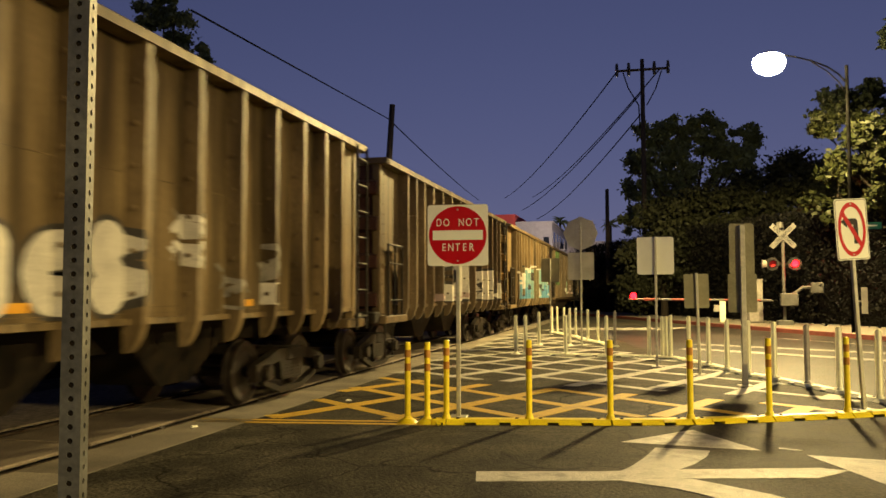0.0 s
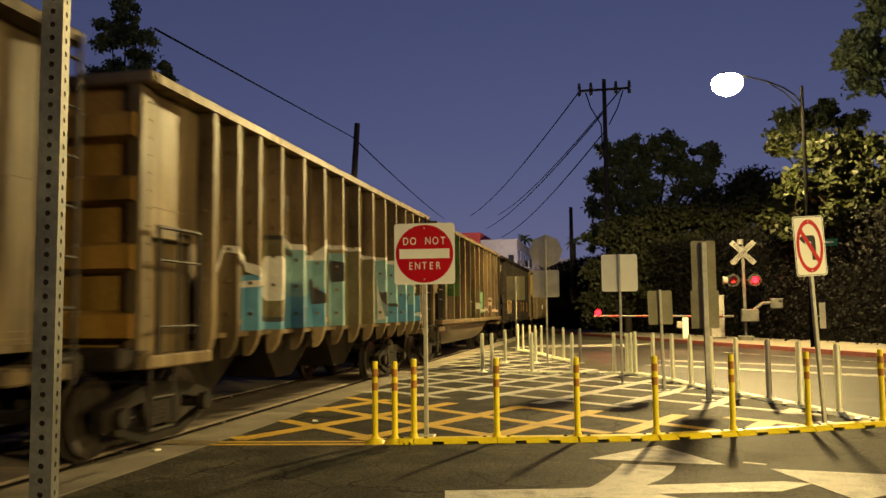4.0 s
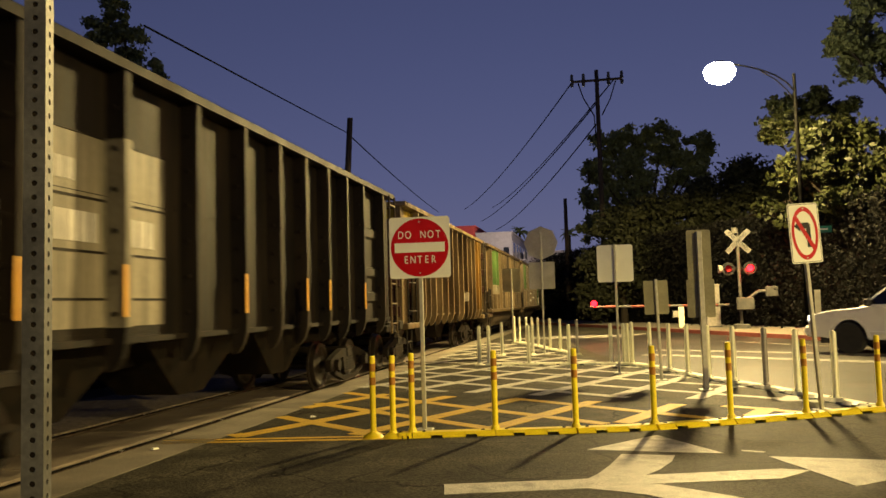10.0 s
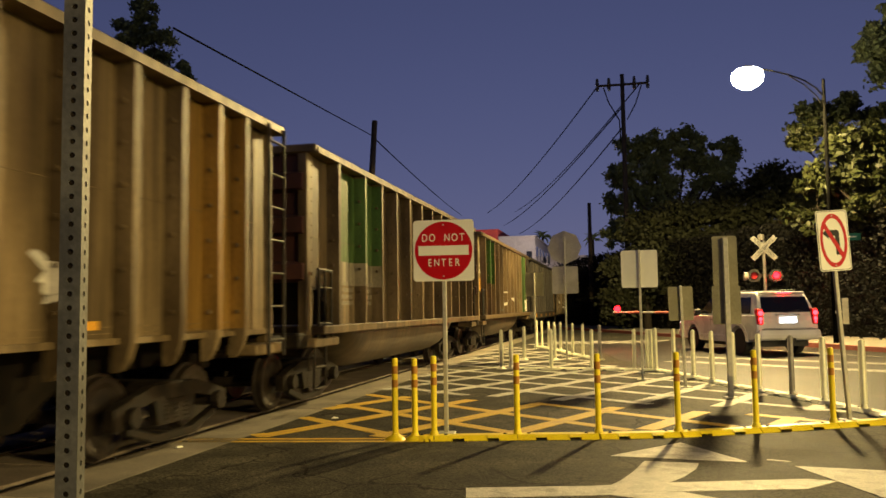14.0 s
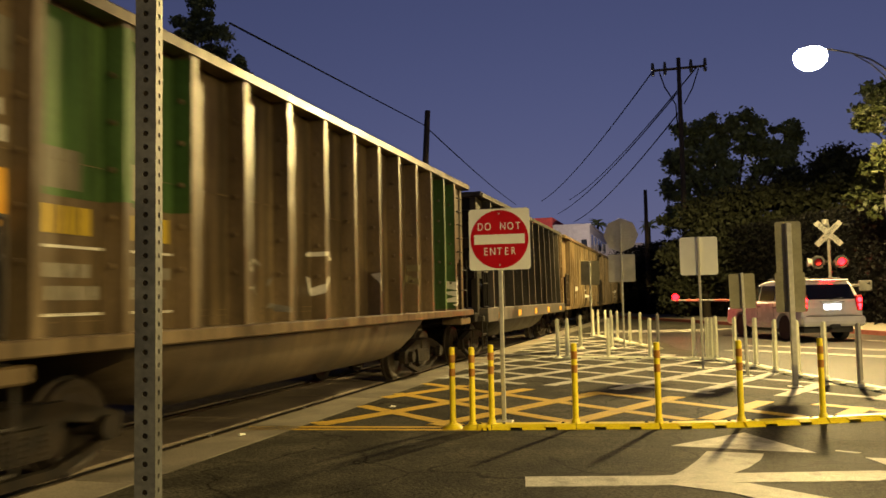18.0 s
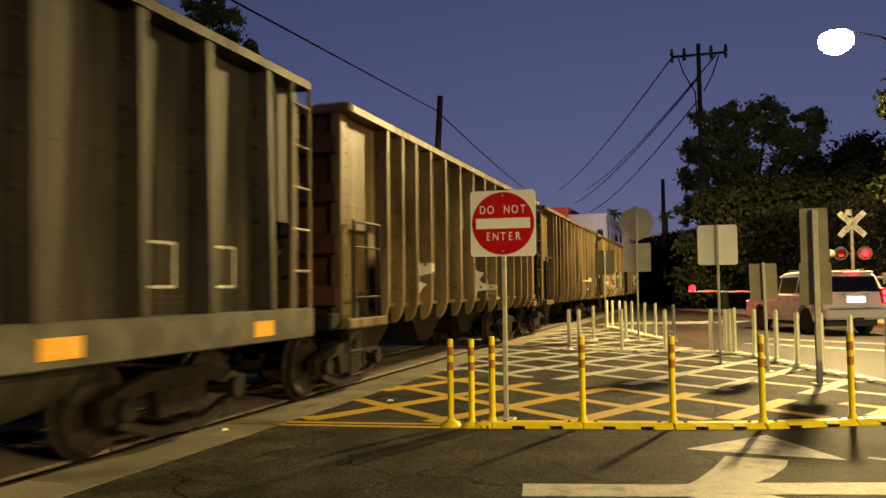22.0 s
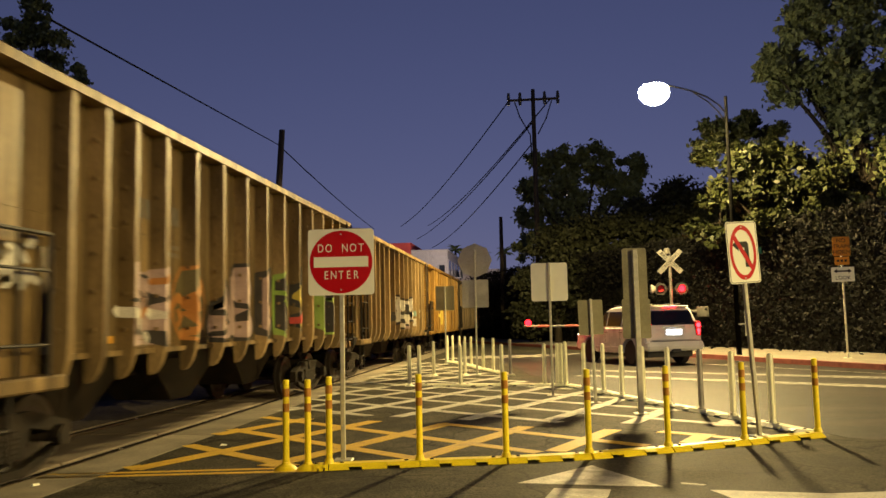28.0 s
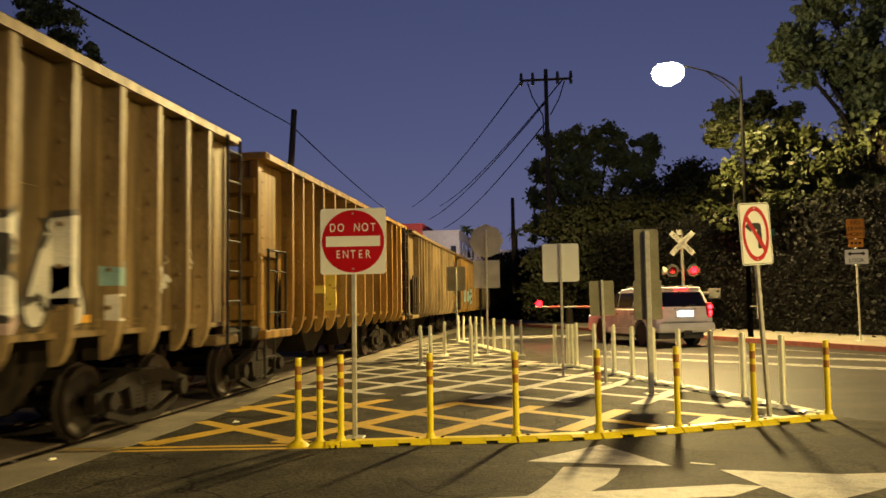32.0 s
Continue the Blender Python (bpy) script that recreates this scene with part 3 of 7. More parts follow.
def ladder(car, x, y0, y1, z0, z1, rungs, material, rail=0.026):
    lad = part("ladder", Mesher().tube((x, y0, z0), (x, y0, z1), rail, n=6), material, car, "steel corner ladder")
    part("stile", Mesher().tube((x, y1, z0), (x, y1, z1), rail, n=6), material, lad)
    rung = Mesher().tube((x, y0, 0), (x, y1, 0), 0.017, n=6).mesh("rung", material)
    for k in range(rungs):
        part("rung", rung, material, lad, at=pose(0, 0, z0 + (k + 0.5) * (z1 - z0) / rungs))
    return lad


class Wagon:
    """What the paint work has to know of a car."""

    def __init__(self, car, wheels, length, ribs, low):
        self.car, self.wheels, self.length, self.ribs, self.low = car, wheels, length, ribs, low
        self.slip = 0.0  # how far the paint work lies nearer to the leading end

    def bay(self, k):
        """The clear sheet between stiffener k - 1 and stiffener k."""
        return self.ribs[k - 1] + RIB_HALF + 0.003, self.ribs[k] - RIB_HALF - 0.003


def hopper(label, y0, length, body, ends, ribs, kind="hopper", top=4.03, ladder_paint=LADDER, tail_paint=LADDER, sill=None):
    """An open-topped coal car. Its origin is on the rail at its leading end; it reaches along +y."""
    car = thing("freight_car", label, "freight car", pose(TRACK_X, y0 + 0.38, 0), "cars of the coal train")
    a, b = 0.92, length - 0.38
    xi, xo = SHEET_X, SIDE_X
    low = {"hopper": 1.24, "tub": 1.30, "gondola": 1.30}[kind]
    vent = 2.34 if kind == "hopper" else 2.05
    first, last = ribs[0], (b if kind == "hopper" else ribs[-1])
    sheet = Mesher().box(xi - 0.02, xi, first, last, low, top - 0.06)
    sheet.box(xi - 0.02, xi, a, first, vent, top - 0.06)
    if last < b:
        sheet.box(xi - 0.02, xi, last, b, vent + 0.25, top - 0.06)
    sheet = sheet.mesh("side_sheet", body)
    part("side_sheet", sheet, body, car)
    part("side_sheet", sheet, body, car, at=pose(-2 * xi + 0.02, 0, 0))
    chord = Mesher().prism([(xi - 0.03, top - 0.13), (xo + 0.02, top - 0.13), (xo + 0.02, top - 0.035), (xo - 0.03, top), (xi - 0.01, top), (xi - 0.03, top - 0.02)], "y", a - 0.02, b + 0.02).mesh("top_chord", body)
    part("top_chord", chord, body, car)
    part("top_chord", chord, body, car, at=pose(0, a + b, 0, 0, 0, 180))
    if kind == "hopper":
        rib = rib_mesh("rib", body, 0.98, top - 0.12, True)
    else:
        rib = rib_mesh("rib", body, low, top - 0.12, False, 0.05 if kind == "gondola" else 0.0)
    for y in ribs:
        part("rib", rib, body, car, at=pose(0, y, 0))
        part("rib", rib, body, car, at=pose(0, y, 0, 0, 0, 180))
    if kind == "hopper":
        part("bottom_ledge", Mesher().box(xi, xi + 0.07, first, b, low, low + 0.06), body, car)
    seam = Mesher()
    for z in (2.66, low + 0.16, low + 0.10):
        seam.box(xi - 0.004, xi + 0.006, first if z < vent else a, last, z, z + 0.008)
    part("weld_seam", seam, body, car, "rough weld seams along the sheet")
    # corner of the leading end: a flanged plate with a row of rivets
    corner = Mesher().box(xi - 0.10, xi + 0.05, a - 0.06, a + 0.16, 0.98, top - 0.12, 0.012)
    for k in range(15):
        corner.tube((xi + 0.045, a + 0.11, 1.15 + 0.185 * k), (xi + 0.062, a + 0.11, 1.15 + 0.185 * k), 0.020, 0.012, n=6)
    part("corner_post", corner, body, car, "flanged corner plate with rivets")
    # end walls with broad stiffeners
    for flip in (0, 1):
        at = pose(0, a + b, 0, 0, 0, 180) if flip else pose(0, 0, 0)
        wall = part("end_wall", Mesher().box(-xi, xi, a + 0.02, a + 0.05, 1.20 if kind == "hopper" else vent, top - 0.02), ends, car, at=at)
        part("end_chord", Mesher().box(-xo, xo, a - 0.10, a + 0.02, top - 0.13, top, 0.02), body, car, at=at)
        stiff = Mesher().prism([(a + 0.02, -0.17), (a - 0.13, -0.12), (a - 0.13, 0.10), (a + 0.02, 0.16)], "x", -xi, xi).mesh("stiffener", ends)
        for z in (1.42, 2.12, 2.82, 3.48):
            if z > vent or kind == "hopper":
                part("stiffener", stiff, ends, wall, at=pose(0, 0, z))
        part("end_sill", Mesher().box(-1.5, 1.5, a - 0.38, a + 0.1, 0.98, 1.20, 0.03), STEEL_DARK, car, at=at)
        part("coupler", COUPLER, STEEL_DARK, car, at=(pose(0, length, 0, 0, 0, 180) if flip else pose(0, 0, 0)) @ pose(0, 0.35, 0))
        part("far_corner_post", Mesher().box(-xi - 0.03, -xi + 0.12, a - 0.06, a + 0.12, 1.0, top - 0.1, 0.015), body, car, at=at)
        if kind == "hopper":
            continue
        # its dark colour stands for the shade inside the open corner
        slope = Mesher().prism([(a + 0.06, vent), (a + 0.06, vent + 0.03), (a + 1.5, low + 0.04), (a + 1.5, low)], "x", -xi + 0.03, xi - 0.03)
        part("slope_sheet", slope, STEEL_DARK, car, "sloping floor of the hold, coloured dark as the shaded opening", at=at)
    # open corner under the leading sheet, with a caged ladder, a sill and hanging steps
    y1 = first - 0.26
    cage = ladder(car, xo - 0.06, a + 0.16, y1, 1.06, vent + 0.10, 2, ladder_paint)
    part("rail", Mesher().tube((xo - 0.06, a + 0.14, vent + 0.10), (xo - 0.06, y1, vent + 0.10), 0.024, n=6), ladder_paint, cage)
    part("rail", Mesher().tube((xo - 0.06, (a + y1) / 2 + 0.06, 1.06), (xo - 0.06, (a + y1) / 2 + 0.06, vent + 0.10), 0.020, n=6), ladder_paint, cage)
    part("corner_sill", Mesher().box(xi - 0.25, xo - 0.02, a - 0.05, first, 0.98, 1.12, 0.02), body, car)
    if kind == "hopper":
        part("corner_plate", Mesher().box(xi - 0.16, xi - 0.13, a + 0.08, first, 1.12, vent + 0.05), body, car, "recessed plate behind the ladder")
    steps = part("hanging_step", Mesher().path([(xo - 0.1, a + 0.10, 1.0), (xo - 0.1, a + 0.10, 0.36), (xo - 0.1, a + 0.56, 0.36), (xo - 0.1, a + 0.56, 1.0)], 0.022, 6), ladder_paint, car, "hanging stirrup steps")
    part("tread", Mesher().tube((xo - 0.1, a + 0.10, 0.68), (xo - 0.1, a + 0.56, 0.68), 0.02, n=6), ladder_paint, steps)
    if kind == "hopper":
        ladder(car, xo + 0.03, length - 0.86, length - 0.40, 0.95, top - 0.08, 7, tail_paint)
        part("corner_post", Mesher().box(xi - 0.10, xi + 0.03, b - 0.10, b + 0.04, 1.0, top - 0.1, 0.015), body, car)
    elif kind == "gondola":
        ladder(car, xo, length - 0.80, length - 0.36, 1.0, top - 0.12, 6, TAN)
        part("end_strut", Mesher().prism([(last + 0.05, top - 0.15), (last + 0.30, top - 0.15), (last + 0.12, 2.2), (last + 0.05, 1.4)], "x", xi - 0.03, xi), body, car, "slanting end plate")
    else:
        for k in range(7):
            part("grab_iron", GRAB, LADDER, car, "steel grab iron", at=pose(xi, b - 0.40, 1.95 + 0.29 * k))
        ladder(car, xo - 0.06, b - 0.62, b - 0.10, 1.06, vent + 0.3, 3, ladder_paint)
    part("corner_sill", Mesher().box(xi - 0.25, xo - 0.02, length - 1.1, b + 0.05, 0.98, 1.12, 0.02), body, car)
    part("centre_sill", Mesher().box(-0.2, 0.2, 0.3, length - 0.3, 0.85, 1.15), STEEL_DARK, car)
    if kind == "hopper":
        n = 3
        span = (length - 5.2) / n
        # bays coloured near black for the shade they hang in
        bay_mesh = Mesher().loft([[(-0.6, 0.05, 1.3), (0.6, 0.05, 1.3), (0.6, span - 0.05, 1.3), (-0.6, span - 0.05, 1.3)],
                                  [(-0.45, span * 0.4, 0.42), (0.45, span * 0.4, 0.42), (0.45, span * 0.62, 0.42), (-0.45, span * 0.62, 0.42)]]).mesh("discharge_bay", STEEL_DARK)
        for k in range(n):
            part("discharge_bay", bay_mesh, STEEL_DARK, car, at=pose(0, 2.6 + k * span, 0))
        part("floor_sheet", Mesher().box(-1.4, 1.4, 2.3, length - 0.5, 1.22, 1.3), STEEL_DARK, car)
    else:
        depth = 0.34 if kind == "gondola" else 0.13
        beam = Mesher().box(xi - 0.04, xo + 0.06, a + 0.1, length - 0.36, low - depth, low, 0.015).mesh("side_sill", sill or body)
        part("side_sill", beam, sill or body, car)
        part("side_sill", beam, sill or body, car, at=pose(0, a + length - 0.26, 0, 0, 0, 180))
        # the tub between the trucks: a rounded trough with bulging ends
        wide = [(1.50, 1.26), (1.49, 1.08), (1.45, 0.92), (1.37, 0.76), (1.25, 0.63), (1.08, 0.53), (0.85, 0.47)]
        prof = wide + [(-x, z) for x, z in reversed(wide)]
        rings = []
        for y, f in ((2.75, 0.0), (2.95, 0.28), (3.20, 0.55), (3.50, 0.78), (3.85, 0.93), (4.25, 1.0)):
            rings.append((y, f))
        rings += [(length - y, f) for y, f in reversed(rings)]
        tub = Mesher().loft([[(x * (0.94 + 0.06 * f), y, 1.26 - (1.26 - z) * max(f, 0.06)) for x, z in prof] for y, f in rings])
        part("tub", tub, GREY_CAR if kind == "gondola" else TUB_RUST, car, "rounded tub slung between the trucks", smooth=True)
    wheels = truck(car, 2.05) + truck(car, length - 2.05)
    return Wagon(car, wheels, length, ribs, low)


# ---- paint work on the cars ----
def strip(m, w, y0, y1, low, high, lift, floor=1.31):
    """Adds a skin of paint that follows sheet and stiffeners from y0 to y1, between the heights low(y) and high(y)."""
    ys = set(np.linspace(y0, y1, max(int((y1 - y0) / 0.045), 2)).tolist())
    for r in w.ribs:
        ys |= {c for c in (r + w.slip + o for o in (-RIB_HALF, -RIB_CROWN, RIB_CROWN, RIB_HALF)) if y0 < c < y1}
    k = len(m.v)
    ys = sorted(ys)
    for y in ys:
        d = min(abs(y - w.slip - r) for r in w.ribs)
        rise = min(max((RIB_HALF - d) / (RIB_HALF - RIB_CROWN), 0.0), 1.0) * RIB_DEEP
        z0 = max(low(y), floor)
        m.v += [(SHEET_X + rise + lift, y - w.slip, z0), (SHEET_X + rise + lift, y - w.slip, max(high(y), z0 + 0.001))]
    m.f += [(k + 2 * i, k + 2 * i + 2, k + 2 * i + 3, k + 2 * i + 1) for i in range(len(ys) - 1)]
    return m


def field(w, y0, y1, low, high, lift, paint, label, name="spray_letter"):
    part(name, strip(Mesher(), w, y0, y1, low, high, lift), SPRAY[paint] if paint in SPRAY else paint, w.car, label)


def stroke(m, w, pts, thick, lift):
    """Adds a sprayed line with round ends through pts (y, z)."""
    r = thick / 2
    for i, ((ya, za), (yb, zb)) in enumerate(zip(pts, pts[1:])):
        steps = [(ya + (yb - ya) * t / 14, za + (zb - za) * t / 14) for t in range(15)]

        def reach(y):
            return [(z, math.sqrt(max(r * r - (y - c) ** 2, 0.0))) for c, z in steps if abs(y - c) < r] or [min(((z, 0.0) for c, z in steps), key=lambda q: 0)]
        strip(m, w, min(ya, yb) - r * 0.98, max(ya, yb) + r * 0.98, lambda y: min(z - h for z, h in reach(y)), lambda y: max(z + h for z, h in reach(y)), lift + 0.0005 * (i % 5))
    return m


def scribbles(w, lines, paint, lift, label):
    """Single sprayed lines, each (points, thickness)."""
    for k, (pts, thick) in enumerate(lines):
        part("spray_stroke", stroke(Mesher(), w, pts, thick, lift + 0.0008 * (k % 4)), SPRAY[paint], w.car, label)


def bow(cx, cy, rx, ry, a0, a1, n=7):
    return [(cx + rx * math.cos(radians(a0 + (a1 - a0) * k / n)), cy + ry * math.sin(radians(a0 + (a1 - a0) * k / n))) for k in range(n + 1)]


GLYPHS = {"A": [[(0, 0), (0.5, 1), (1, 0)], [(0.22, 0.35), (0.78, 0.35)]], "C": [bow(0.55, 0.5, 0.5, 0.5, 50, 310)], "E": [[(0.95, 1), (0.1, 1), (0.1, 0), (0.95, 0)], [(0.1, 0.52), (0.75, 0.52)]],
          "G": [bow(0.5, 0.5, 0.48, 0.5, 55, 320) + [(0.95, 0.45), (0.55, 0.45)]], "H": [[(0.05, 0), (0.05, 1)], [(0.95, 0), (0.95, 1)], [(0.05, 0.5), (0.95, 0.5)]],
          "J": [[(0.75, 1), (0.75, 0.3)] + bow(0.42, 0.3, 0.33, 0.3, 0, -160)], "K": [[(0.1, 0), (0.1, 1)], [(0.9, 1), (0.15, 0.45), (0.95, 0)]], "L": [[(0.2, 1), (0.2, 0.05), (0.9, 0.05)]],
          "N": [[(0.08, 0), (0.08, 1), (0.92, 0), (0.92, 1)]], "O": [bow(0.5, 0.5, 0.46, 0.5, 0, 360, 12)], "R": [[(0.1, 0), (0.1, 1), (0.6, 1), (0.85, 0.8), (0.6, 0.52), (0.15, 0.5)], [(0.5, 0.5), (0.95, 0)]],
          "S": [bow(0.5, 0.75, 0.4, 0.25, 30, 250) + bow(0.5, 0.25, 0.4, 0.25, 90, -150)], "T": [[(0, 1), (1, 1)], [(0.5, 1), (0.5, 0)]], "U": [[(0.08, 1), (0.08, 0.35)] + bow(0.5, 0.35, 0.42, 0.35, 180, 360) + [(0.92, 1)]],
          "X": [[(0.05, 0), (0.95, 1)], [(0.05, 1), (0.95, 0)]], "Y": [[(0, 1), (0.5, 0.5)], [(1, 1), (0.5, 0.5), (0.45, 0)]], "Z": [[(0.05, 0.95), (0.95, 1), (0.1, 0.05), (1, 0.0)]], "V": [[(0, 1), (0.5, 0), (1, 1)]],
          "I": [[(0.5, 1), (0.5, 0)]], "B": [[(0.1, 0), (0.1, 1), (0.65, 0.95), (0.75, 0.75), (0.55, 0.55), (0.15, 0.5)], [(0.55, 0.52), (0.9, 0.3), (0.7, 0.04), (0.1, 0)]], "M": [[(0, 0), (0.12, 1), (0.5, 0.35), (0.88, 1), (1, 0)]]}


def sprayed(w, glyph, y0, y1, z0, z1, thick, fill, edge="", rim=0.05, lift=0.004, lean=0.0):
    """One sprayed letter in the given box, with a darker rim round its strokes."""
    h = thick / 2
    lines = [[(y0 + h + (y1 - y0 - thick) * u + lean * (v - 0.5), z0 + h + (z1 - z0 - thick) * v) for u, v in line] for line in GLYPHS[glyph]]
    for paint, extra, up, name, label in ((edge, 2 * rim, lift, "spray_outline", "dark sprayed outline"), (fill, 0.0, lift + 0.005, "spray_letter", "sprayed letter")):
        if paint:
            m = Mesher()
            for line in lines:
                stroke(m, w, line, thick + extra, up)
            part(name, m, SPRAY[paint], w.car, label)


def speckle(w, y0, y1, z0, z1, paint, n, seed, size=(0.05, 0.2), thick=(0.03, 0.09), lift=0.014):
    """Loose dabs and short lines."""
    rng = random.Random(seed)
    m = Mesher()
    for k in range(n):
        y, z, a, s = rng.uniform(y0, y1), rng.uniform(z0, z1), rng.uniform(0, math.pi), rng.uniform(*size)
        bend = (y + s * math.cos(a + 1.2), z + s * math.sin(a + 1.2))
        stroke(m, w, [(y - s * math.cos(a), z - s * math.sin(a)), (y, z), bend], rng.uniform(*thick), lift + 0.0006 * (k % 6))
    tagged(part("spray_stroke", m, SPRAY[paint], w.car, "loose sprayed dabs"), kind="stuff")


def along(points):
    """A height that runs through (y, z) points."""
    ys, zs = [p[0] for p in points], [p[1] for p in points]
    return lambda y: float(np.interp(y, ys, zs))


def panel_paint(w, first, last, z0, z1, material, label):
    """Repainted sheets in the bays first to last, run on over the stiffeners between them."""
    for k in range(first, last + 1):
        y0, y1 = w.bay(k)
        field(w, y0, y1 + (2 * RIB_HALF if k < last else RIB_HALF - RIB_CROWN), lambda y: z0, lambda y: z1, 0.003, material, label, "painted_panel")


BARS = {}


def bar_mesh(wide, high, material):
    if (wide, high, material.name) not in BARS:
        BARS[wide, high, material.name] = Mesher().box(0, 0.006, 0, wide, 0, high).mesh("stencil_bar", material)
    return BARS[wide, high, material.name]


def stencil(w, k, z, rows, seed, height=0.12, material=None, span=None):
    """Worn markings as plain bars."""
    rng = random.Random(seed)
    y0, y1 = span or w.bay(k)
    for r in range(rows):
        y = y0 + 0.06
        while y < y1 - 0.12:
            wide = rng.choice((0.05, 0.07, 0.09)) * max(height / 0.12, 1) ** 0.5
            part("stencil_bar", bar_mesh(round(wide, 3), height, material or STENCIL), STENCIL, w.car, at=pose(SHEET_X + 0.004, y, z - r * height * 1.6 - height))
            y += wide + rng.uniform(0.03, 0.06)


def reflector(w, y, z, wide=0.3, high=0.12, material=None, x=None, label="orange reflective patch"):
    x = SHEET_X if x is None else x
    part("reflector", Mesher().box(x, x + 0.007, y - wide / 2, y + wide / 2, z, z + high), material or AMBER_TAPE, w.car, label)


GAPS = [-1.7, 12.81, 27.34, 41.67, 56.09, 70.67, 84.99, 99.56, 113.88, 128.16, 142.78, 157.1, 171.75, 185.94]
GAPS += [185.94 + 14.5 * k for k in range(1, 8)]
WAGONS = []
SPECS = [("faded tan ribbed coal hopper car with pale spray paint", TAN, TAN_RUST, HOPPER_RIBS, "hopper"),
         ("rusty tan ribbed coal hopper car with white sprayed letters", TAN_RUST, OXIDE, HOPPER_RIBS, "hopper"),
         ("tan ribbed coal hopper car with light blue spray paint", TAN, OCHRE, HOPPER_RIBS, "hopper"),
         ("weathered grey-tan tub coal car with green panels", TAN_RUST, OXIDE, TUB_RIBS, "tub"),
         ("black ribbed coal hopper car with pale lettered panels", BLACK_CAR, BLACK_CAR, BLACK_RIBS, "hopper"),
         ("tan ribbed coal hopper car with a yellow end", TAN, OXIDE, HOPPER_RIBS, "hopper"),
         ("tan tub coal car with bright green panels", TAN_RUST, OXIDE, TUB_RIBS, "tub"),
         ("weathered tan tub coal car with green end panels", TUB_TAN, OXIDE, LONG_TUB_RIBS, "tub"),
         ("dark grey coal gondola with orange reflector squares", GREY_CAR, BLACK_CAR, GONDOLA_RIBS, "gondola"),
         ("tan ribbed coal hopper car with green sprayed letters", TAN, OXIDE, HOPPER_RIBS, "hopper"),
         ("faded tan ribbed coal hopper car", TAN_RUST, BLACK_CAR, HOPPER_RIBS, "hopper"),
         ("tan ribbed coal hopper car with colourful spray paint", GOLD_TAN, OXIDE, HOPPER_RIBS, "hopper"),
         ("ochre-ended tan coal hopper car with white spray paint", GOLD_TAN, OCHRE, HOPPER_RIBS, "hopper"),
         ("ochre yellow ribbed coal hopper car", OCHRE, OCHRE, HOPPER_RIBS, "hopper")]
for k in range(len(GAPS) - 1):
    label, body, ends, ribs, kind = SPECS[k] if k < len(SPECS) else (("faded tan ribbed coal hopper car", TAN, OXIDE, HOPPER_RIBS, "hopper"), ("ochre yellow ribbed coal hopper car", OCHRE, OXIDE, HOPPER_RIBS, "hopper"))[k % 2]
    length = GAPS[k + 1] - GAPS[k]
    stretch = length / 14.5
    WAGONS.append(hopper(label, GAPS[k], length, body, ends, [r * stretch for r in ribs], kind, sill=SCUFFED_GREY if kind == "gondola" else None, tail_paint=TAN if k == 4 else LADDER))

for i, z in ((0, 2.3), (1, 2.95), (2, 3.3), (5, 3.0), (9, 2.95), (10, 3.2), (11, 3.1), (12, 2.95), (13, 3.1)):
    stencil(WAGONS[i], 3, z, 1, 40 + i, 0.24)
    stencil(WAGONS[i], 4, z, 1, 60 + i, 0.24)
    stencil(WAGONS[i], 4, z - 0.5, 2, 80 + i, 0.06)
    for k in (2, 6, 10):
        y0, y1 = WAGONS[i].bay(k)
        if i == 9:
            reflector(WAGONS[i], (y0 + y1) / 2, 1.62, min(y1 - y0 - 0.08, 0.40), 0.15)
        else:
            reflector(WAGONS[i], (y0 + y1) / 2, 1.38, min(y1 - y0 - 0.08, 0.34), 0.08)

# pale letters on the first car
w = WAGONS[0]
for g, y0, y1, z0, z1, th in (("I", 6.05, 6.62, 1.34, 2.06, 0.34), ("O", 6.60, 7.40, 1.34, 2.06, 0.32), ("S", 7.35, 8.0, 1.34, 2.2, 0.28)):
    sprayed(w, g, y0, y1, z0, z1, th, "white", "dark")
sprayed(w, "I", 8.06, 8.38, 1.38, 1.76, 0.17, "white", "dark", 0.05)
speckle(w, 8.70, 9.25, 1.95, 2.3, "white", 14, 2, (0.06, 0.16), (0.05, 0.10))
speckle(w, 8.9, 9.1, 1.75, 1.95, "white", 3, 6, (0.05, 0.1), (0.04, 0.07))
speckle(w, 9.70, 10.25, 1.40, 1.85, "faded", 9, 3, (0.08, 0.2), (0.03, 0.06))
speckle(w, 10.68, 11.2, 1.80, 2.2, "faded", 9, 7, (0.06, 0.16), (0.05, 0.10))
m = Mesher()
stroke(m, w, [(10.7, 1.40), (10.7, 1.66), (11.2, 1.66), (11.2, 1.40), (10.7, 1.40)], 0.035, 0.004)
stroke(m, w, [(10.95, 1.40), (10.95, 1.66)], 0.03, 0.007)
part("spray_stroke", m, SPRAY["white"], w.car, "white painted box outline")
speckle(w, 13.2, 13.6, 2.8, 3.3, "faded", 6, 5, (0.1, 0.25), (0.02, 0.05))

# bold white letters in two groups
w = WAGONS[1]
for g, y0, y1, z0, z1, th in (("K", 5.10, 6.30, 1.33, 2.60, 0.36), ("H", 6.38, 7.22, 1.33, 2.60, 0.32), ("L", 7.45, 8.65, 1.33, 2.64, 0.34), ("G", 9.52, 10.35, 1.34, 2.20, 0.26), ("E", 10.52, 11.30, 1.34, 2.20, 0.27), ("E", 11.42, 12.25, 1.34, 2.24, 0.27), ("A", 12.35, 13.25, 1.34, 2.18, 0.26)):
    sprayed(w, g, y0, y1, z0, z1, th, "white", "dark", 0.07)
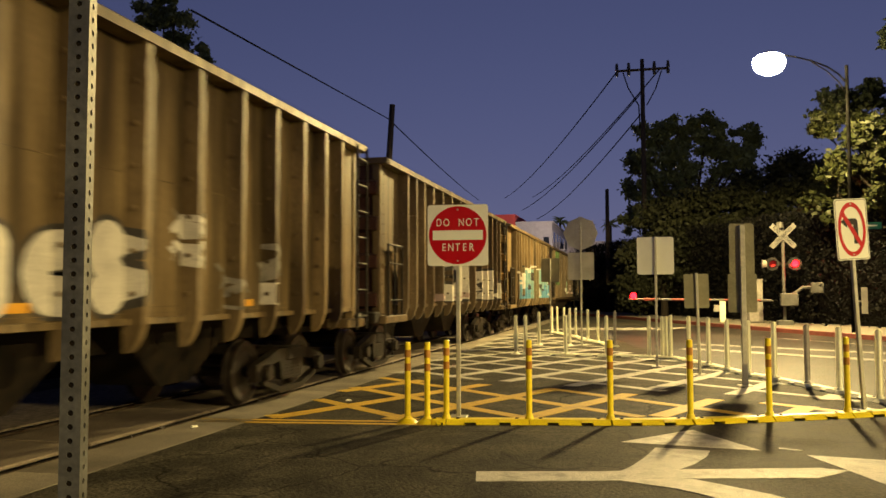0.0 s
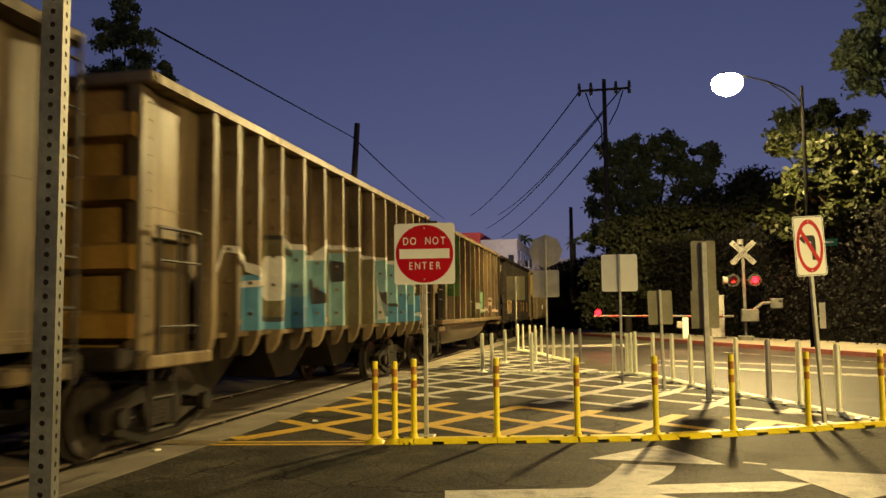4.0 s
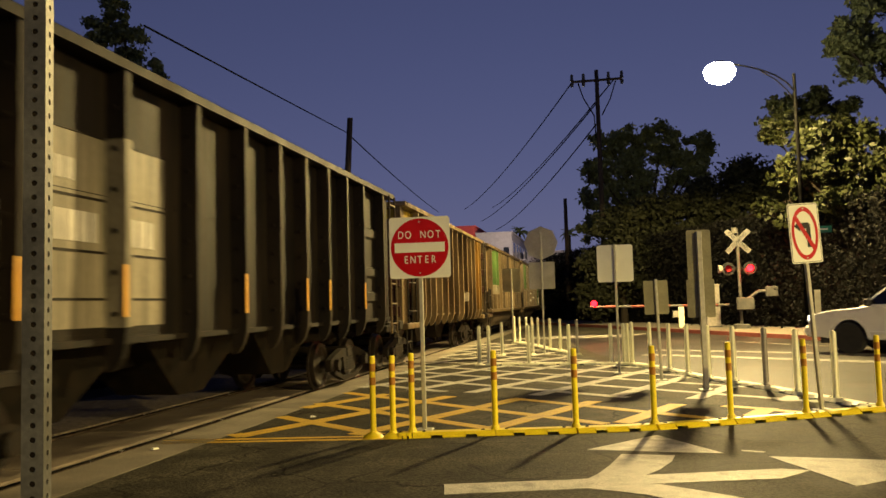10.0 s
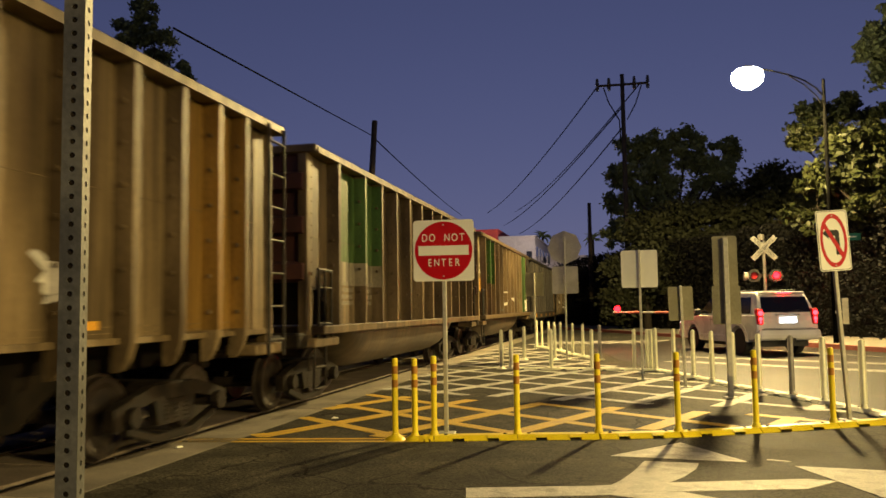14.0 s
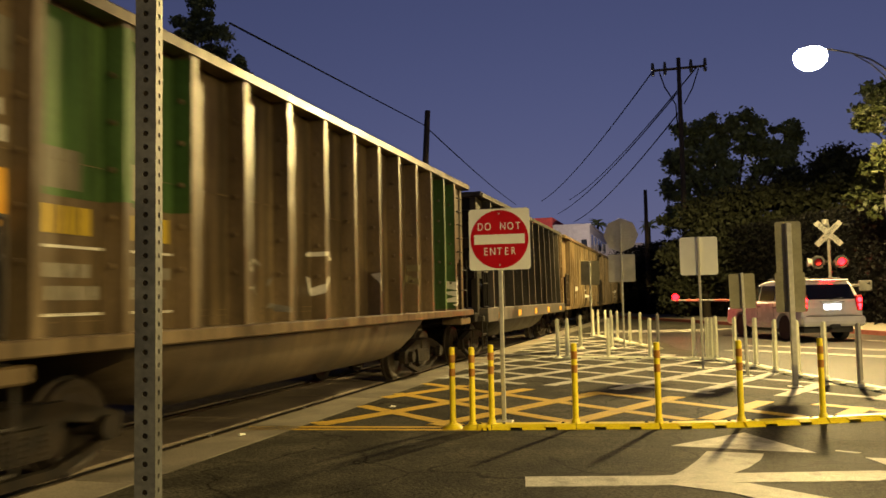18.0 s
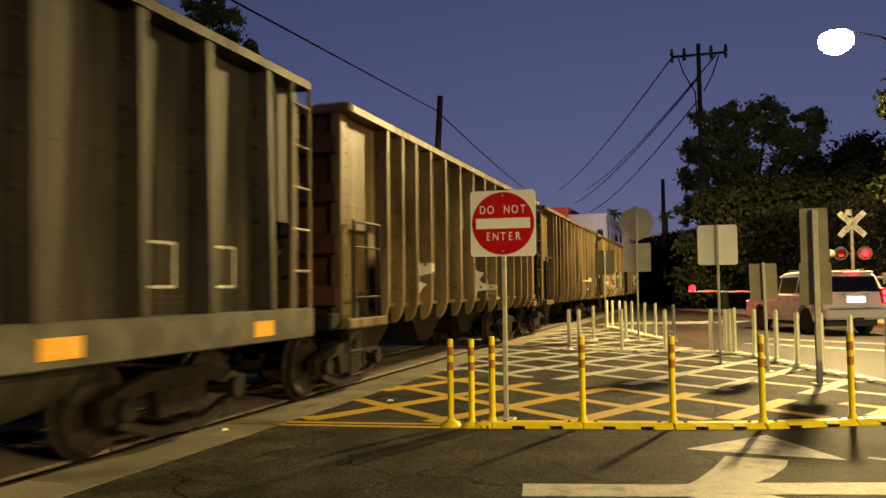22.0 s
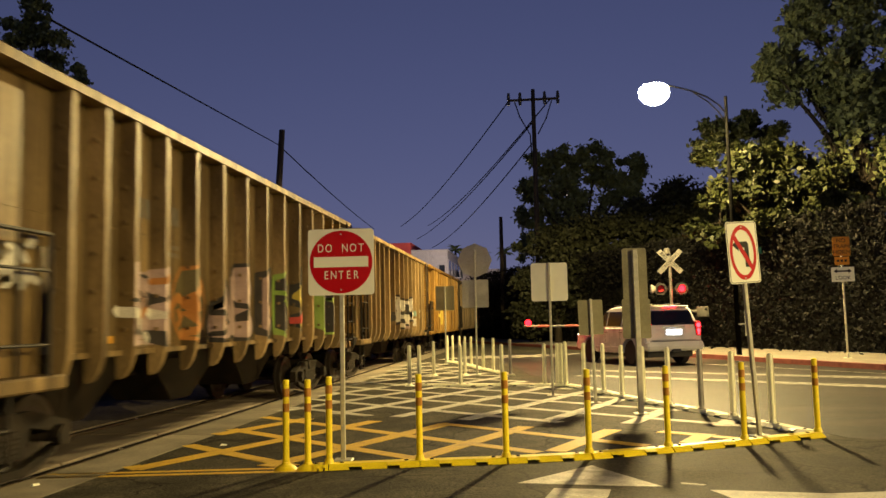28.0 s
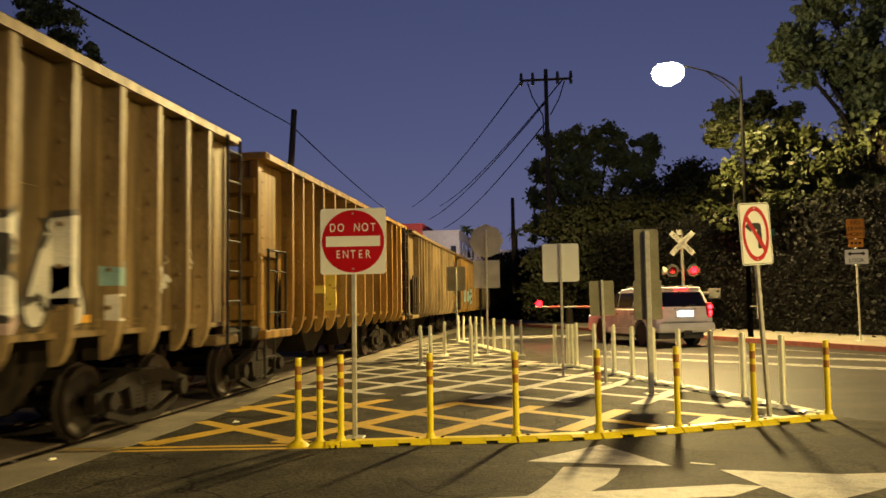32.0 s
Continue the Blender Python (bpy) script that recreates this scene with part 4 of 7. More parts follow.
speckle(w, 5.2, 8.4, 1.45, 2.3, "dark", 14, 4, (0.06, 0.18), (0.04, 0.08), 0.020)
speckle(w, 9.2, 12.7, 1.45, 2.1, "dark", 14, 44, (0.05, 0.14), (0.03, 0.06), 0.020)
speckle(w, 5.0, 12.5, 1.34, 1.55, "pink", 10, 45, (0.05, 0.15), (0.05, 0.1), 0.024)

# the blue mural
w = WAGONS[2]
EDGE = along([(3.3, 1.9), (3.75, 2.0), (4.75, 2.60), (5.11, 2.50), (5.52, 2.40), (5.95, 2.42), (6.02, 2.69), (6.84, 2.66), (7.86, 2.70), (8.96, 2.58), (10.04, 2.66), (10.87, 2.58), (11.71, 2.70), (12.09, 2.46), (12.45, 1.75), (12.95, 1.42)])
field(w, 3.3, 6.02, lambda y: 1.31, EDGE, 0.004, "aqua", "broad field of sprayed pale blue")
field(w, 6.02, 6.72, lambda y: 1.31, EDGE, 0.004, "khaki", "broad field of sprayed khaki")
field(w, 6.72, 7.03, lambda y: 1.31, lambda y: EDGE(y) - 0.1, 0.004, "aqua", "sprayed pale blue stripe")
field(w, 7.03, 9.50, lambda y: 1.31, EDGE, 0.004, "khaki", "broad field of sprayed khaki")
field(w, 9.50, 12.95, lambda y: 1.31, EDGE, 0.004, "aqua", "broad field of sprayed pale blue")
field(w, 3.3, 6.0, lambda y: 1.31, lambda y: 1.92 + 0.16 * math.sin(2.1 * y), 0.007, "blue", "darker sprayed blue foot")
field(w, 9.9, 12.9, lambda y: 1.31, lambda y: 1.82 + 0.12 * math.sin(4 * y), 0.007, "blue", "darker sprayed blue foot")
m = Mesher()
stroke(m, w, [(y, EDGE(y)) for y in (3.3, 3.75, 4.75, 5.11, 5.52, 5.95, 6.02, 6.84, 7.86, 8.96, 10.04, 10.87, 11.71, 12.09, 12.45, 12.95)], 0.085, 0.010)
part("spray_outline", m, SPRAY["white"], w.car, "pale sprayed upper edge")
for rr, paint, up in ((0.58, "dark", 0.014), (0.52, "khaki", 0.017), (0.30, "white", 0.020)):
    field(w, 4.12 - rr, 4.12 + rr, lambda y: 2.02 - 1.05 * math.sqrt(max(rr * rr - (y - 4.12) ** 2, 0)), lambda y: 2.02 + 1.05 * math.sqrt(max(rr * rr - (y - 4.12) ** 2, 0)), up, paint, "round sprayed shape")
scribbles(w, (([(4.7, 2.45), (4.95, 2.42), (4.92, 2.1)], 0.10), ([(5.82, 2.0), (5.9, 1.75)], 0.17), ([(6.82, 2.35), (6.84, 2.15)], 0.19), ([(5.2, 1.6), (5.3, 1.4)], 0.14), ([(9.3, 2.2), (9.35, 1.6)], 0.08), ([(9.72, 1.9), (9.78, 1.5)], 0.12),
                ([(10.7, 2.1), (11.2, 2.12)], 0.13), ([(11.6, 1.85), (12.0, 1.8)], 0.16), ([(10.5, 1.7), (10.9, 1.62), (11.1, 1.9)], 0.07), ([(8.1, 1.9), (8.2, 1.5)], 0.06)), "dark", 0.024, "black sprayed stroke")
scribbles(w, [(pts, 0.06) for pts in ([(2.35, 1.7), (2.75, 2.35), (3.05, 1.95), (3.3, 2.3), (3.5, 1.9)], [(9.62, 2.5), (9.66, 1.4)], [(11.3, 2.3), (11.3, 1.5)], [(12.3, 2.1), (12.5, 1.5)])], "white", 0.029, "white sprayed line")

# tub car with green panels and small scribbles
w = WAGONS[3]
panel_paint(w, 1, 2, 2.0, 3.86, GREEN_CAR, "green repainted sheet")
for k in (1, 2):
    stencil(w, k, 2.62, 1, 59 + k, 0.32)
    stencil(w, k, 1.92, 3, 70 + k, 0.07)
for y0, y1, z0, z1, paint, n in ((4.4, 5.15, 1.55, 2.15, "white", 12), (9.95, 10.6, 1.4, 2.05, "pink", 10), (10.95, 11.4, 1.4, 2.1, "pink", 8), (11.95, 12.5, 1.5, 2.1, "pink", 8), (13.0, 13.3, 1.5, 2.1, "pink", 5)):
    speckle(w, y0, y1, z0, z1, paint, n, int(10 * y0), (0.08, 0.2), (0.04, 0.09))
for y0, y1 in ((5.55, 6.2), (6.6, 7.2), (7.65, 8.25), (8.7, 9.3)):
    field(w, y0, y1, lambda y: 1.40 + 0.08 * math.sin(9 * y), lambda y: 2.42 - 0.25 * abs(math.sin(5 * y)), 0.004, "mint", "sprayed mint green patch")
    speckle(w, y0, y1, 1.5, 2.4, "white", 6, int(9 * y0), (0.08, 0.2), (0.05, 0.10))
    speckle(w, y0, y1, 1.5, 2.3, "pink", 4, int(7 * y0), (0.06, 0.15), (0.05, 0.12), 0.020)
reflector(w, w.ribs[10] + 0.42, 1.55, 0.10, 0.75, x=SHEET_X + 0.006, label="orange reflective strip")

# black car with pale lettered panels
w = WAGONS[4]
field(w, w.bay(1)[0], w.bay(2)[1] - 0.35, lambda y: 1.40, lambda y: 3.22, 0.003, PALE_PANEL, "pale lettered panel", "painted_panel")
for k in (1, 2):
    y0, y1 = w.bay(k)
    for z in (1.66, 2.10, 2.60, 3.20):
        part("panel_seam", Mesher().box(SHEET_X, SHEET_X + 0.012, y0, y1 - (0.0 if k == 1 else 0.35), z, z + 0.025), BLACK_CAR, w.car, "dark seam")
stencil(w, 1, 3.62, 2, 61, 0.10, STENCIL, (1.25, 1.95))
stencil(w, 1, 2.95, 1, 62, 0.2, SPRAY["white"], (2.75, 3.4))
stencil(w, 1, 2.48, 1, 63, 0.28, SPRAY["white"])
stencil(w, 2, 2.48, 1, 64, 0.28, SPRAY["white"], (4.0, 4.7))
for z in (1.75, 2.25, 3.05):
    part("end_stiffener", Mesher().prism([(SHEET_X, z - 0.14), (SHEET_X + 0.05, z - 0.09), (SHEET_X + 0.05, z + 0.06), (SHEET_X, z + 0.10)], "y", 1.1, 2.3), BLACK_CAR, w.car, "broad stiffener across the end panel")
    part("end_stiffener", Mesher().prism([(SHEET_X, z - 0.14), (SHEET_X + 0.05, z - 0.09), (SHEET_X + 0.05, z + 0.06), (SHEET_X, z + 0.10)], "y", w.ribs[8] + 0.1, w.ribs[9] - 0.1), BLACK_CAR, w.car, "broad stiffener across the end panel")
for k in (0, 1, 3, 5, 6, 8):
    reflector(w, w.ribs[k] - 0.055, 1.50, 0.06, 0.50, x=SIDE_X + 0.002, label="orange reflective strip")
stencil(w, 7, 2.85, 3, 90, 0.10, None, (10.95, 11.2))
stencil(w, 9, 1.75, 3, 91, 0.08, None, (12.2, 12.7))

# tan car with the yellow end
w = WAGONS[5]
field(w, 1.42, 2.12, lambda y: 2.66, lambda y: 3.86, 0.003, YELLOW_CAR, "yellow repainted sheet", "painted_panel")
part("painted_panel", Mesher().box(-1.4, 1.4, 0.925, 0.932, 3.50, 3.86), YELLOW_CAR, w.car, "yellow band across the end")
speckle(w, 4.5, 6.5, 1.6, 2.9, "khaki", 10, 10, (0.08, 0.25), (0.05, 0.14))
panel_paint(w, 12, 13, 1.33, 3.88, OCHRE, "rust-orange repainted sheet")
speckle(w, 9.2, 10.0, 1.6, 2.0, "white", 5, 33)

# tub cars with green panels
w = WAGONS[6]
panel_paint(w, 1, 2, 2.35, 3.86, GREEN_CAR, "green repainted sheet")
panel_paint(w, 1, 2, 1.95, 2.35, PALE_PANEL, "pale repainted band")
for k in (1, 2):
    stencil(w, k, 2.02, 4, 64 + k, 0.07)
w = WAGONS[7]
panel_paint(w, 1, 2, 2.38, 3.86, GREEN_CAR, "green repainted sheet")
panel_paint(w, 11, 12, 1.33, 3.86, GREEN_CAR, "green repainted sheet")
for k in (1, 2):
    y0, y1 = w.bay(k)
    field(w, y0 + 0.05, y1 - 0.25, lambda y: 2.44, lambda y: 2.76, 0.006, PALE_PANEL, "pale band", "painted_panel")
    stencil(w, k, 2.31, 1, 65 + k, 0.22, YELLOW_CAR)
    stencil(w, k, 1.86, 2, 74 + k, 0.11)
    for z in (1.45, 1.98):
        part("painted_line", Mesher().box(SHEET_X, SHEET_X + 0.006, y0, y1, z, z + 0.022), SPRAY["white"], w.car, "thin white painted line")
field(w, 0.98, 1.5, lambda y: 3.23, lambda y: 3.62, 0.006, PALE_PANEL, "pale band", "painted_panel")
stencil(w, 1, 3.02, 2, 84, 0.12, SPRAY["white"], (1.18, 1.52))
reflector(w, 1.40, 2.10, 0.14, 0.42)
scribbles(w, (([(6.32, 2.13), (6.75, 2.16), (7.05, 2.10)], 0.06), ([(6.34, 1.85), (6.42, 1.62), (6.55, 1.83)], 0.06), ([(6.75, 1.84), (6.95, 1.86)], 0.05), ([(6.88, 1.84), (6.86, 1.62)], 0.05),
                ([(7.70, 2.02), (7.85, 1.86), (7.90, 1.70)], 0.07), ([(8.45, 1.92), (8.50, 1.62)], 0.06), ([(8.72, 1.60), (8.80, 1.80), (8.98, 1.82)], 0.05)), "white", 0.004, "thin white scribble")
speckle(w, 9.70, 9.95, 1.42, 1.85, "orange", 5, 11, (0.06, 0.16), (0.06, 0.12))
speckle(w, 9.75, 10.9, 1.75, 2.30, "khaki", 8, 12, (0.1, 0.22), (0.05, 0.12))
speckle(w, 10.55, 10.9, 1.95, 2.32, "yellow", 4, 14, (0.06, 0.14), (0.04, 0.08))
speckle(w, 12.62, 12.98, 1.45, 2.0, "white", 9, 13, (0.06, 0.14), (0.04, 0.08))
speckle(w, 4.8, 5.4, 1.5, 2.1, "faded", 5, 15, (0.08, 0.2), (0.03, 0.06))

# dark gondola: reflectors on the sill, faded letters
w = WAGONS[8]
for y, wide in ((2.32, 0.36), (4.85, 0.44), (7.49, 0.36), (9.94, 0.42), (12.76, 0.40)):
    reflector(w, y, 1.03, wide, 0.16, x=SIDE_X + 0.062)
reflector(w, 9.35, 2.05, 0.12, 0.55, x=SHEET_X + 0.002, label="orange reflective strip")
for k, z, h in ((1, 2.75, 0.14), (1, 2.5, 0.10), (2, 2.55, 0.18)):
    stencil(w, k, z, 1, 66 + int(10 * z), h, SPRAY["khaki"])
for g, y0, y1, z0, z1, th in (("R", 3.2, 4.0, 1.4, 2.1, 0.10), ("A", 4.45, 5.4, 1.38, 2.3, 0.16), ("V", 5.65, 6.5, 1.40, 2.25, 0.13), ("K", 6.75, 7.1, 1.5, 1.95, 0.09), ("R", 7.15, 7.6, 1.5, 1.95, 0.09), ("S", 7.85, 8.2, 1.5, 1.95, 0.09), ("E", 8.25, 8.7, 1.5, 1.95, 0.09), ("A", 8.95, 9.3, 1.5, 1.9, 0.08)):
    sprayed(w, g, y0, y1, z0, z1, th, "faded")
speckle(w, 3.2, 9.0, 1.38, 1.6, "faded", 16, 91, (0.1, 0.3), (0.02, 0.05))
for y0 in (11.15, 12.15):
    m = Mesher()
    stroke(m, w, [(y0, 1.55), (y0, 1.95), (y0 + 0.45, 1.95), (y0 + 0.45, 1.55), (y0, 1.55)], 0.035, 0.004)
    part("spray_stroke", m, SPRAY["white"], w.car, "white painted box outline")

# tan car with tall green letters
w = WAGONS[9]
for g, y0, y1, z0, z1, th in (("C", 4.40, 4.98, 2.60, 3.72, 0.20), ("U", 5.36, 5.95, 2.55, 3.60, 0.22), ("A", 6.26, 7.0, 2.70, 3.84, 0.27), ("T", 7.26, 8.0, 2.25, 3.35, 0.32), ("U", 8.28, 8.78, 2.48, 3.54, 0.18), ("U", 9.24, 9.62, 2.64, 3.25, 0.14), ("X", 9.62, 9.84, 2.72, 3.02, 0.09), ("I", 10.08, 10.32, 2.70, 3.75, 0.10)):
    sprayed(w, g, y0, y1, z0, z1, th, "mint")
field(w, 7.42, 7.92, lambda y: 2.32 + 0.10 * math.sin(14 * y), lambda y: 3.2, 0.012, "mint", "broad sprayed stem")
for y0, y1, z0, z1, n in ((3.4, 4.4, 1.45, 2.0, 12), (7.3, 8.0, 1.40, 1.90, 20), (8.28, 8.85, 1.38, 1.66, 14), (9.25, 9.6, 1.40, 1.80, 7), (11.05, 11.35, 1.5, 2.0, 9), (11.9, 12.2, 1.4, 1.8, 5), (12.6, 12.9, 1.4, 1.7, 4)):
    speckle(w, y0, y1, z0, z1, "white", n, int(y0 * 10), (0.06, 0.16), (0.08, 0.16))
reflector(w, 8.52, 1.70, 0.50, 0.10)
m = Mesher()
stroke(m, w, [(10.1, 1.42), (10.1, 1.68), (10.62, 1.68), (10.62, 1.42), (10.1, 1.42)], 0.035, 0.004)
part("spray_stroke", m, SPRAY["white"], w.car, "white painted box outline")
speckle(w, 5.2, 9.4, 1.36, 1.40, "faded", 12, 62, (0.08, 0.2), (0.02, 0.04))

speckle(WAGONS[10], 9.0, 12.0, 1.4, 2.0, "white", 14, 18)

# the colourful piece
w = WAGONS[11]
w.slip = 0.46
speckle(w, 1.7, 2.6, 1.9, 2.4, "white", 12, 29, (0.05, 0.2), (0.05, 0.1))
field(w, 3.96, 5.0, lambda y: 1.34, lambda y: 2.26 + 0.05 * math.sin(8 * y), 0.004, "pink", "pale sprayed field")
speckle(w, 4.0, 5.0, 1.4, 2.2, "dark", 9, 37, (0.06, 0.2), (0.04, 0.09))
speckle(w, 4.0, 5.0, 1.4, 2.2, "white", 6, 38, (0.06, 0.2), (0.06, 0.12), 0.02)
speckle(w, 4.1, 6.3, 1.5, 2.2, "orange", 9, 39, (0.08, 0.25), (0.05, 0.12), 0.024)
sprayed(w, "O", 5.3, 6.35, 1.36, 2.36, 0.22, "khaki", "orange", 0.05)
for g, y0, y1, fill, edge in (("A", 6.45, 7.4, "pink", "dark"), ("R", 7.3, 8.35, "pink", "dark"), ("E", 8.4, 9.3, "pink", "dark"), ("N", 9.35, 10.2, "dark", "lime"), ("S", 10.28, 11.25, "yellow", "dark"), ("I", 11.25, 11.95, "pink", "dark"), ("E", 12.1, 13.15, "dark", "lime")):
    sprayed(w, g, y0, y1, 1.36, 2.46, 0.34, fill, edge, 0.06, lift=0.004)
for y0, y1, low, high, paint in ((8.55, 9.25, 1.9, 2.5, "dark"), (9.72, 10.22, 1.42, 2.32, "dark"), (10.42, 10.95, 2.1, 2.66, "dark"), (10.55, 11.0, 1.36, 2.15, "yellow"), (12.5, 13.05, 1.42, 2.0, "dark"), (7.3, 8.1, 1.36, 2.3, "pink")):
    field(w, y0, y1, lambda y: low + 0.05 * math.sin(7 * y), lambda y: high + 0.07 * math.sin(9 * y), 0.016, paint, "solid sprayed ground of a letter")
speckle(w, 6.6, 9.2, 1.4, 2.3, "dark", 14, 21, (0.06, 0.18), (0.04, 0.10), 0.022)
speckle(w, 7.0, 7.9, 1.4, 1.7, "orange", 4, 22, (0.06, 0.15), (0.06, 0.12), 0.024)
speckle(w, 10.3, 10.8, 1.4, 1.9, "red", 5, 23, (0.06, 0.15), (0.08, 0.14), 0.024)
speckle(w, 10.5, 11.2, 1.5, 2.2, "dark", 6, 24, (0.05, 0.12), (0.04, 0.07), 0.026)
speckle(w, 9.4, 10.2, 1.6, 2.4, "lime", 6, 25, (0.08, 0.2), (0.06, 0.12), 0.024)
w.slip = 0.0
panel_paint(w, 12, 13, 2.5, 3.85, OCHRE, "ochre repainted sheet")

# white piece on the ochre-ended car
w = WAGONS[12]
w.slip = 0.46
for g, y0, y1 in (("J", 5.5, 6.45), ("U", 6.4, 7.4), ("R", 7.4, 8.45), ("K", 8.45, 9.6), ("A", 9.65, 10.6)):
    sprayed(w, g, y0, y1, 1.36, 2.42, 0.30, "white", "dark", 0.06)
speckle(w, 5.6, 10.5, 1.4, 2.3, "dark", 16, 24, (0.06, 0.2), (0.05, 0.12), 0.022)
speckle(w, 6.4, 9.6, 1.36, 1.7, "pink", 9, 26, (0.06, 0.2), (0.06, 0.12), 0.026)
field(w, 10.88, 11.42, lambda y: 1.76, lambda y: 2.0 + 0.05 * math.sin(9 * y), 0.004, "aqua", "pale blue dab")
m = Mesher()
stroke(m, w, [(10.93, 1.40), (10.93, 1.66), (11.36, 1.66), (11.36, 1.40), (10.93, 1.40)], 0.03, 0.004)
part("spray_stroke", m, SPRAY["white"], w.car, "white painted box outline")
speckle(w, 11.9, 12.4, 1.6, 2.1, "white", 7, 30, (0.06, 0.16), (0.05, 0.1))
sprayed(w, "B", 12.85, 13.2, 2.0, 2.3, 0.06, "white")
w.slip = 0.0
field(w, 1.15, 2.12, lambda y: 2.36, lambda y: 3.86, 0.003, OCHRE, "ochre repainted sheet", "painted_panel")

w = WAGONS[13]
sprayed(w, "H", 3.7, 4.5, 1.36, 2.3, 0.16, "yellow")
sprayed(w, "B", 4.6, 5.3, 1.36, 2.3, 0.16, "yellow")
w = WAGONS[15]
for g, y0 in (("C", 4.0), ("O", 5.2), ("N", 6.4), ("E", 7.6)):
    sprayed(w, g, y0, y0 + 1.0, 1.4, 2.3, 0.22, "aqua", "dark")


def travelled(t):
    """How far the train has come; it slows a little in the last third."""
    late = t - 21.5
    return 5.286 * t + 0.0072 * t * t / 2 + 0.0005 * t ** 3 / 6 - 0.08 * (late + math.sqrt(late * late + 1))


# ---- painted island ----
island = tagged(new("road_marking"), "crossed yellow and white bands painted on the island", "road marking", kind="structure")
YELLOW_AREA = [(-4.52, 9.3), (-2.2, 9.55), (3.3, 11.52), (1.7, 12.05), (0.6, 12.6), (-1.45, 13.6), (-4.55, 14.4)]
WHITE_AREA = [(-4.55, 14.4), (-1.45, 13.6), (3.3, 11.52), (3.4, 11.7), (0.55, 19.6), (-4.6, 20.3)]
FAR_AREA = [(-4.6, 20.5), (0.3, 20.1), (-0.9, 23.4), (-3.3, 31.0), (-4.8, 32.0)]
for area, paint in ((YELLOW_AREA, YELLOW_PAINT), (WHITE_AREA, WHITE_PAINT), (FAR_AREA, WHITE_PAINT)):
    for k in range(-3, 22):
        y = 9.62 + 1.53 * k
        seg = clip((-12, y + 0.824 * 9.2), (8, y - 0.824 * 10.8), area)
        if seg:
            stripe(*seg, 0.20, paint, island, 0.0045)
    for k in range(-3, 14):
        x = 1.33 - 1.37 * k
        seg = clip((x - 2.2, 5.0), (x + 18, 5.0 + 20.2 * 2.2), area)
        if seg:
            stripe(*seg, 0.25, paint, island, 0.0055)
stripe((-5.2, 9.0), (-2.3, 9.42), 0.09, YELLOW_PAINT, island)
stripe((-5.2, 8.82), (-2.3, 9.22), 0.09, YELLOW_PAINT, island)

lanes = tagged(new("lane_arrow_marking"), "worn white lane arrows and bands on the asphalt", "road marking", kind="structure")


def patch(pts, material=WHITE_PAINT, z=0.004, name="marking"):
    return part(name, Mesher().loft([[(x, y, h) for x, y in pts] for h in (0.001, z)]), material, lanes)


patch([(-0.18, 8.57), (1.15, 8.41), (0.58, 9.5)])
patch([(1.53, 8.27), (1.95, 7.03), (2.6, 7.55), (3.4, 8.3), (2.52, 8.13)])
patch([(0.16, 8.33), (0.67, 8.29), (0.62, 8.0), (0.48, 7.6), (0.33, 7.33), (-0.22, 7.0), (-0.06, 7.4), (0.05, 7.8)], z=0.0046)
patch([(-1.35, 6.89), (-1.28, 6.53), (-0.2, 6.80), (0.47, 7.04), (1.44, 7.28), (1.75, 7.62), (1.53, 7.69), (0.32, 7.35), (-0.3, 7.13)], z=0.0052)
patch([(-0.21, 6.84), (0.43, 7.01), (0.98, 6.61), (1.3, 6.25), (0.85, 6.18), (0.29, 6.64)], z=0.0058)
patch([(1.34, 8.6), (1.55, 8.51), (1.52, 8.47), (1.33, 8.54)])
for a, b, w in (((1.6, 25.2), (10.5, 19.4), 0.62), ((1.2, 23.2), (10.0, 16.4), 0.62), ((4.0, 29.8), (9.5, 21.0), 0.12)):
    stripe(a, b, w, FADED_PAINT, lanes, 0.007, "marking")
for k in range(7):
    stripe((-3.8 + k * 0.75, 33.5 + 0.2 * k), (-2.6 + k * 0.75, 36.2 + 0.2 * k), 0.35, WHITE_PAINT, lanes, 0.007, "marking")


# ---- posts and kerbs of the island ----
def delineator(kind, x, y, z, height, lean=(0, 0), base=0.0):
    yellow = kind == "yellow"
    body = {"yellow": YELLOW_POST, "white": WHITE_POST, "grey": GREY_POST}[kind]
    ob = thing("delineator_post", {"yellow": "yellow plastic delineator post with amber reflective bands", "white": "white plastic delineator post with a flat reflective face", "grey": "dull grey plastic delineator post"}[kind],
               "delineator", pose(x, y, z, lean[0], lean[1], 0), kind + " delineator posts")
    r = 0.034 if yellow else 0.030
    part("tube", Mesher().tube((0, 0, 0), (0, 0, height), r, n=16), body, ob, smooth=False)
    part("cap", Mesher().tube((0, 0, height), (0, 0, height + 0.012), r, r * 0.7, n=16), body, ob)
    if yellow:
        for z0 in (height - 0.17, height - 0.33):
            part("reflective_band", Mesher().tube((0, 0, z0), (0, 0, z0 + 0.09), r + 0.003, n=16), AMBER_BAND, ob, "amber reflective band")
    else:
        part("flange", Mesher().box(-0.044, 0.044, -0.012, 0.012, 0.06, height - 0.01), body, ob)
    part("collar", Mesher().tube((0, 0, 0), (0, 0, 0.05), 0.055, 0.042, n=16), body, ob)
    if base:
        part("base", Mesher().tube((0, 0, -base), (0, 0, 0.0), 0.13, 0.10, n=20).tube((0, 0, 0), (0, 0, 0.03), 0.10, 0.05, n=20), body, ob, "round bolted foot")
    return ob


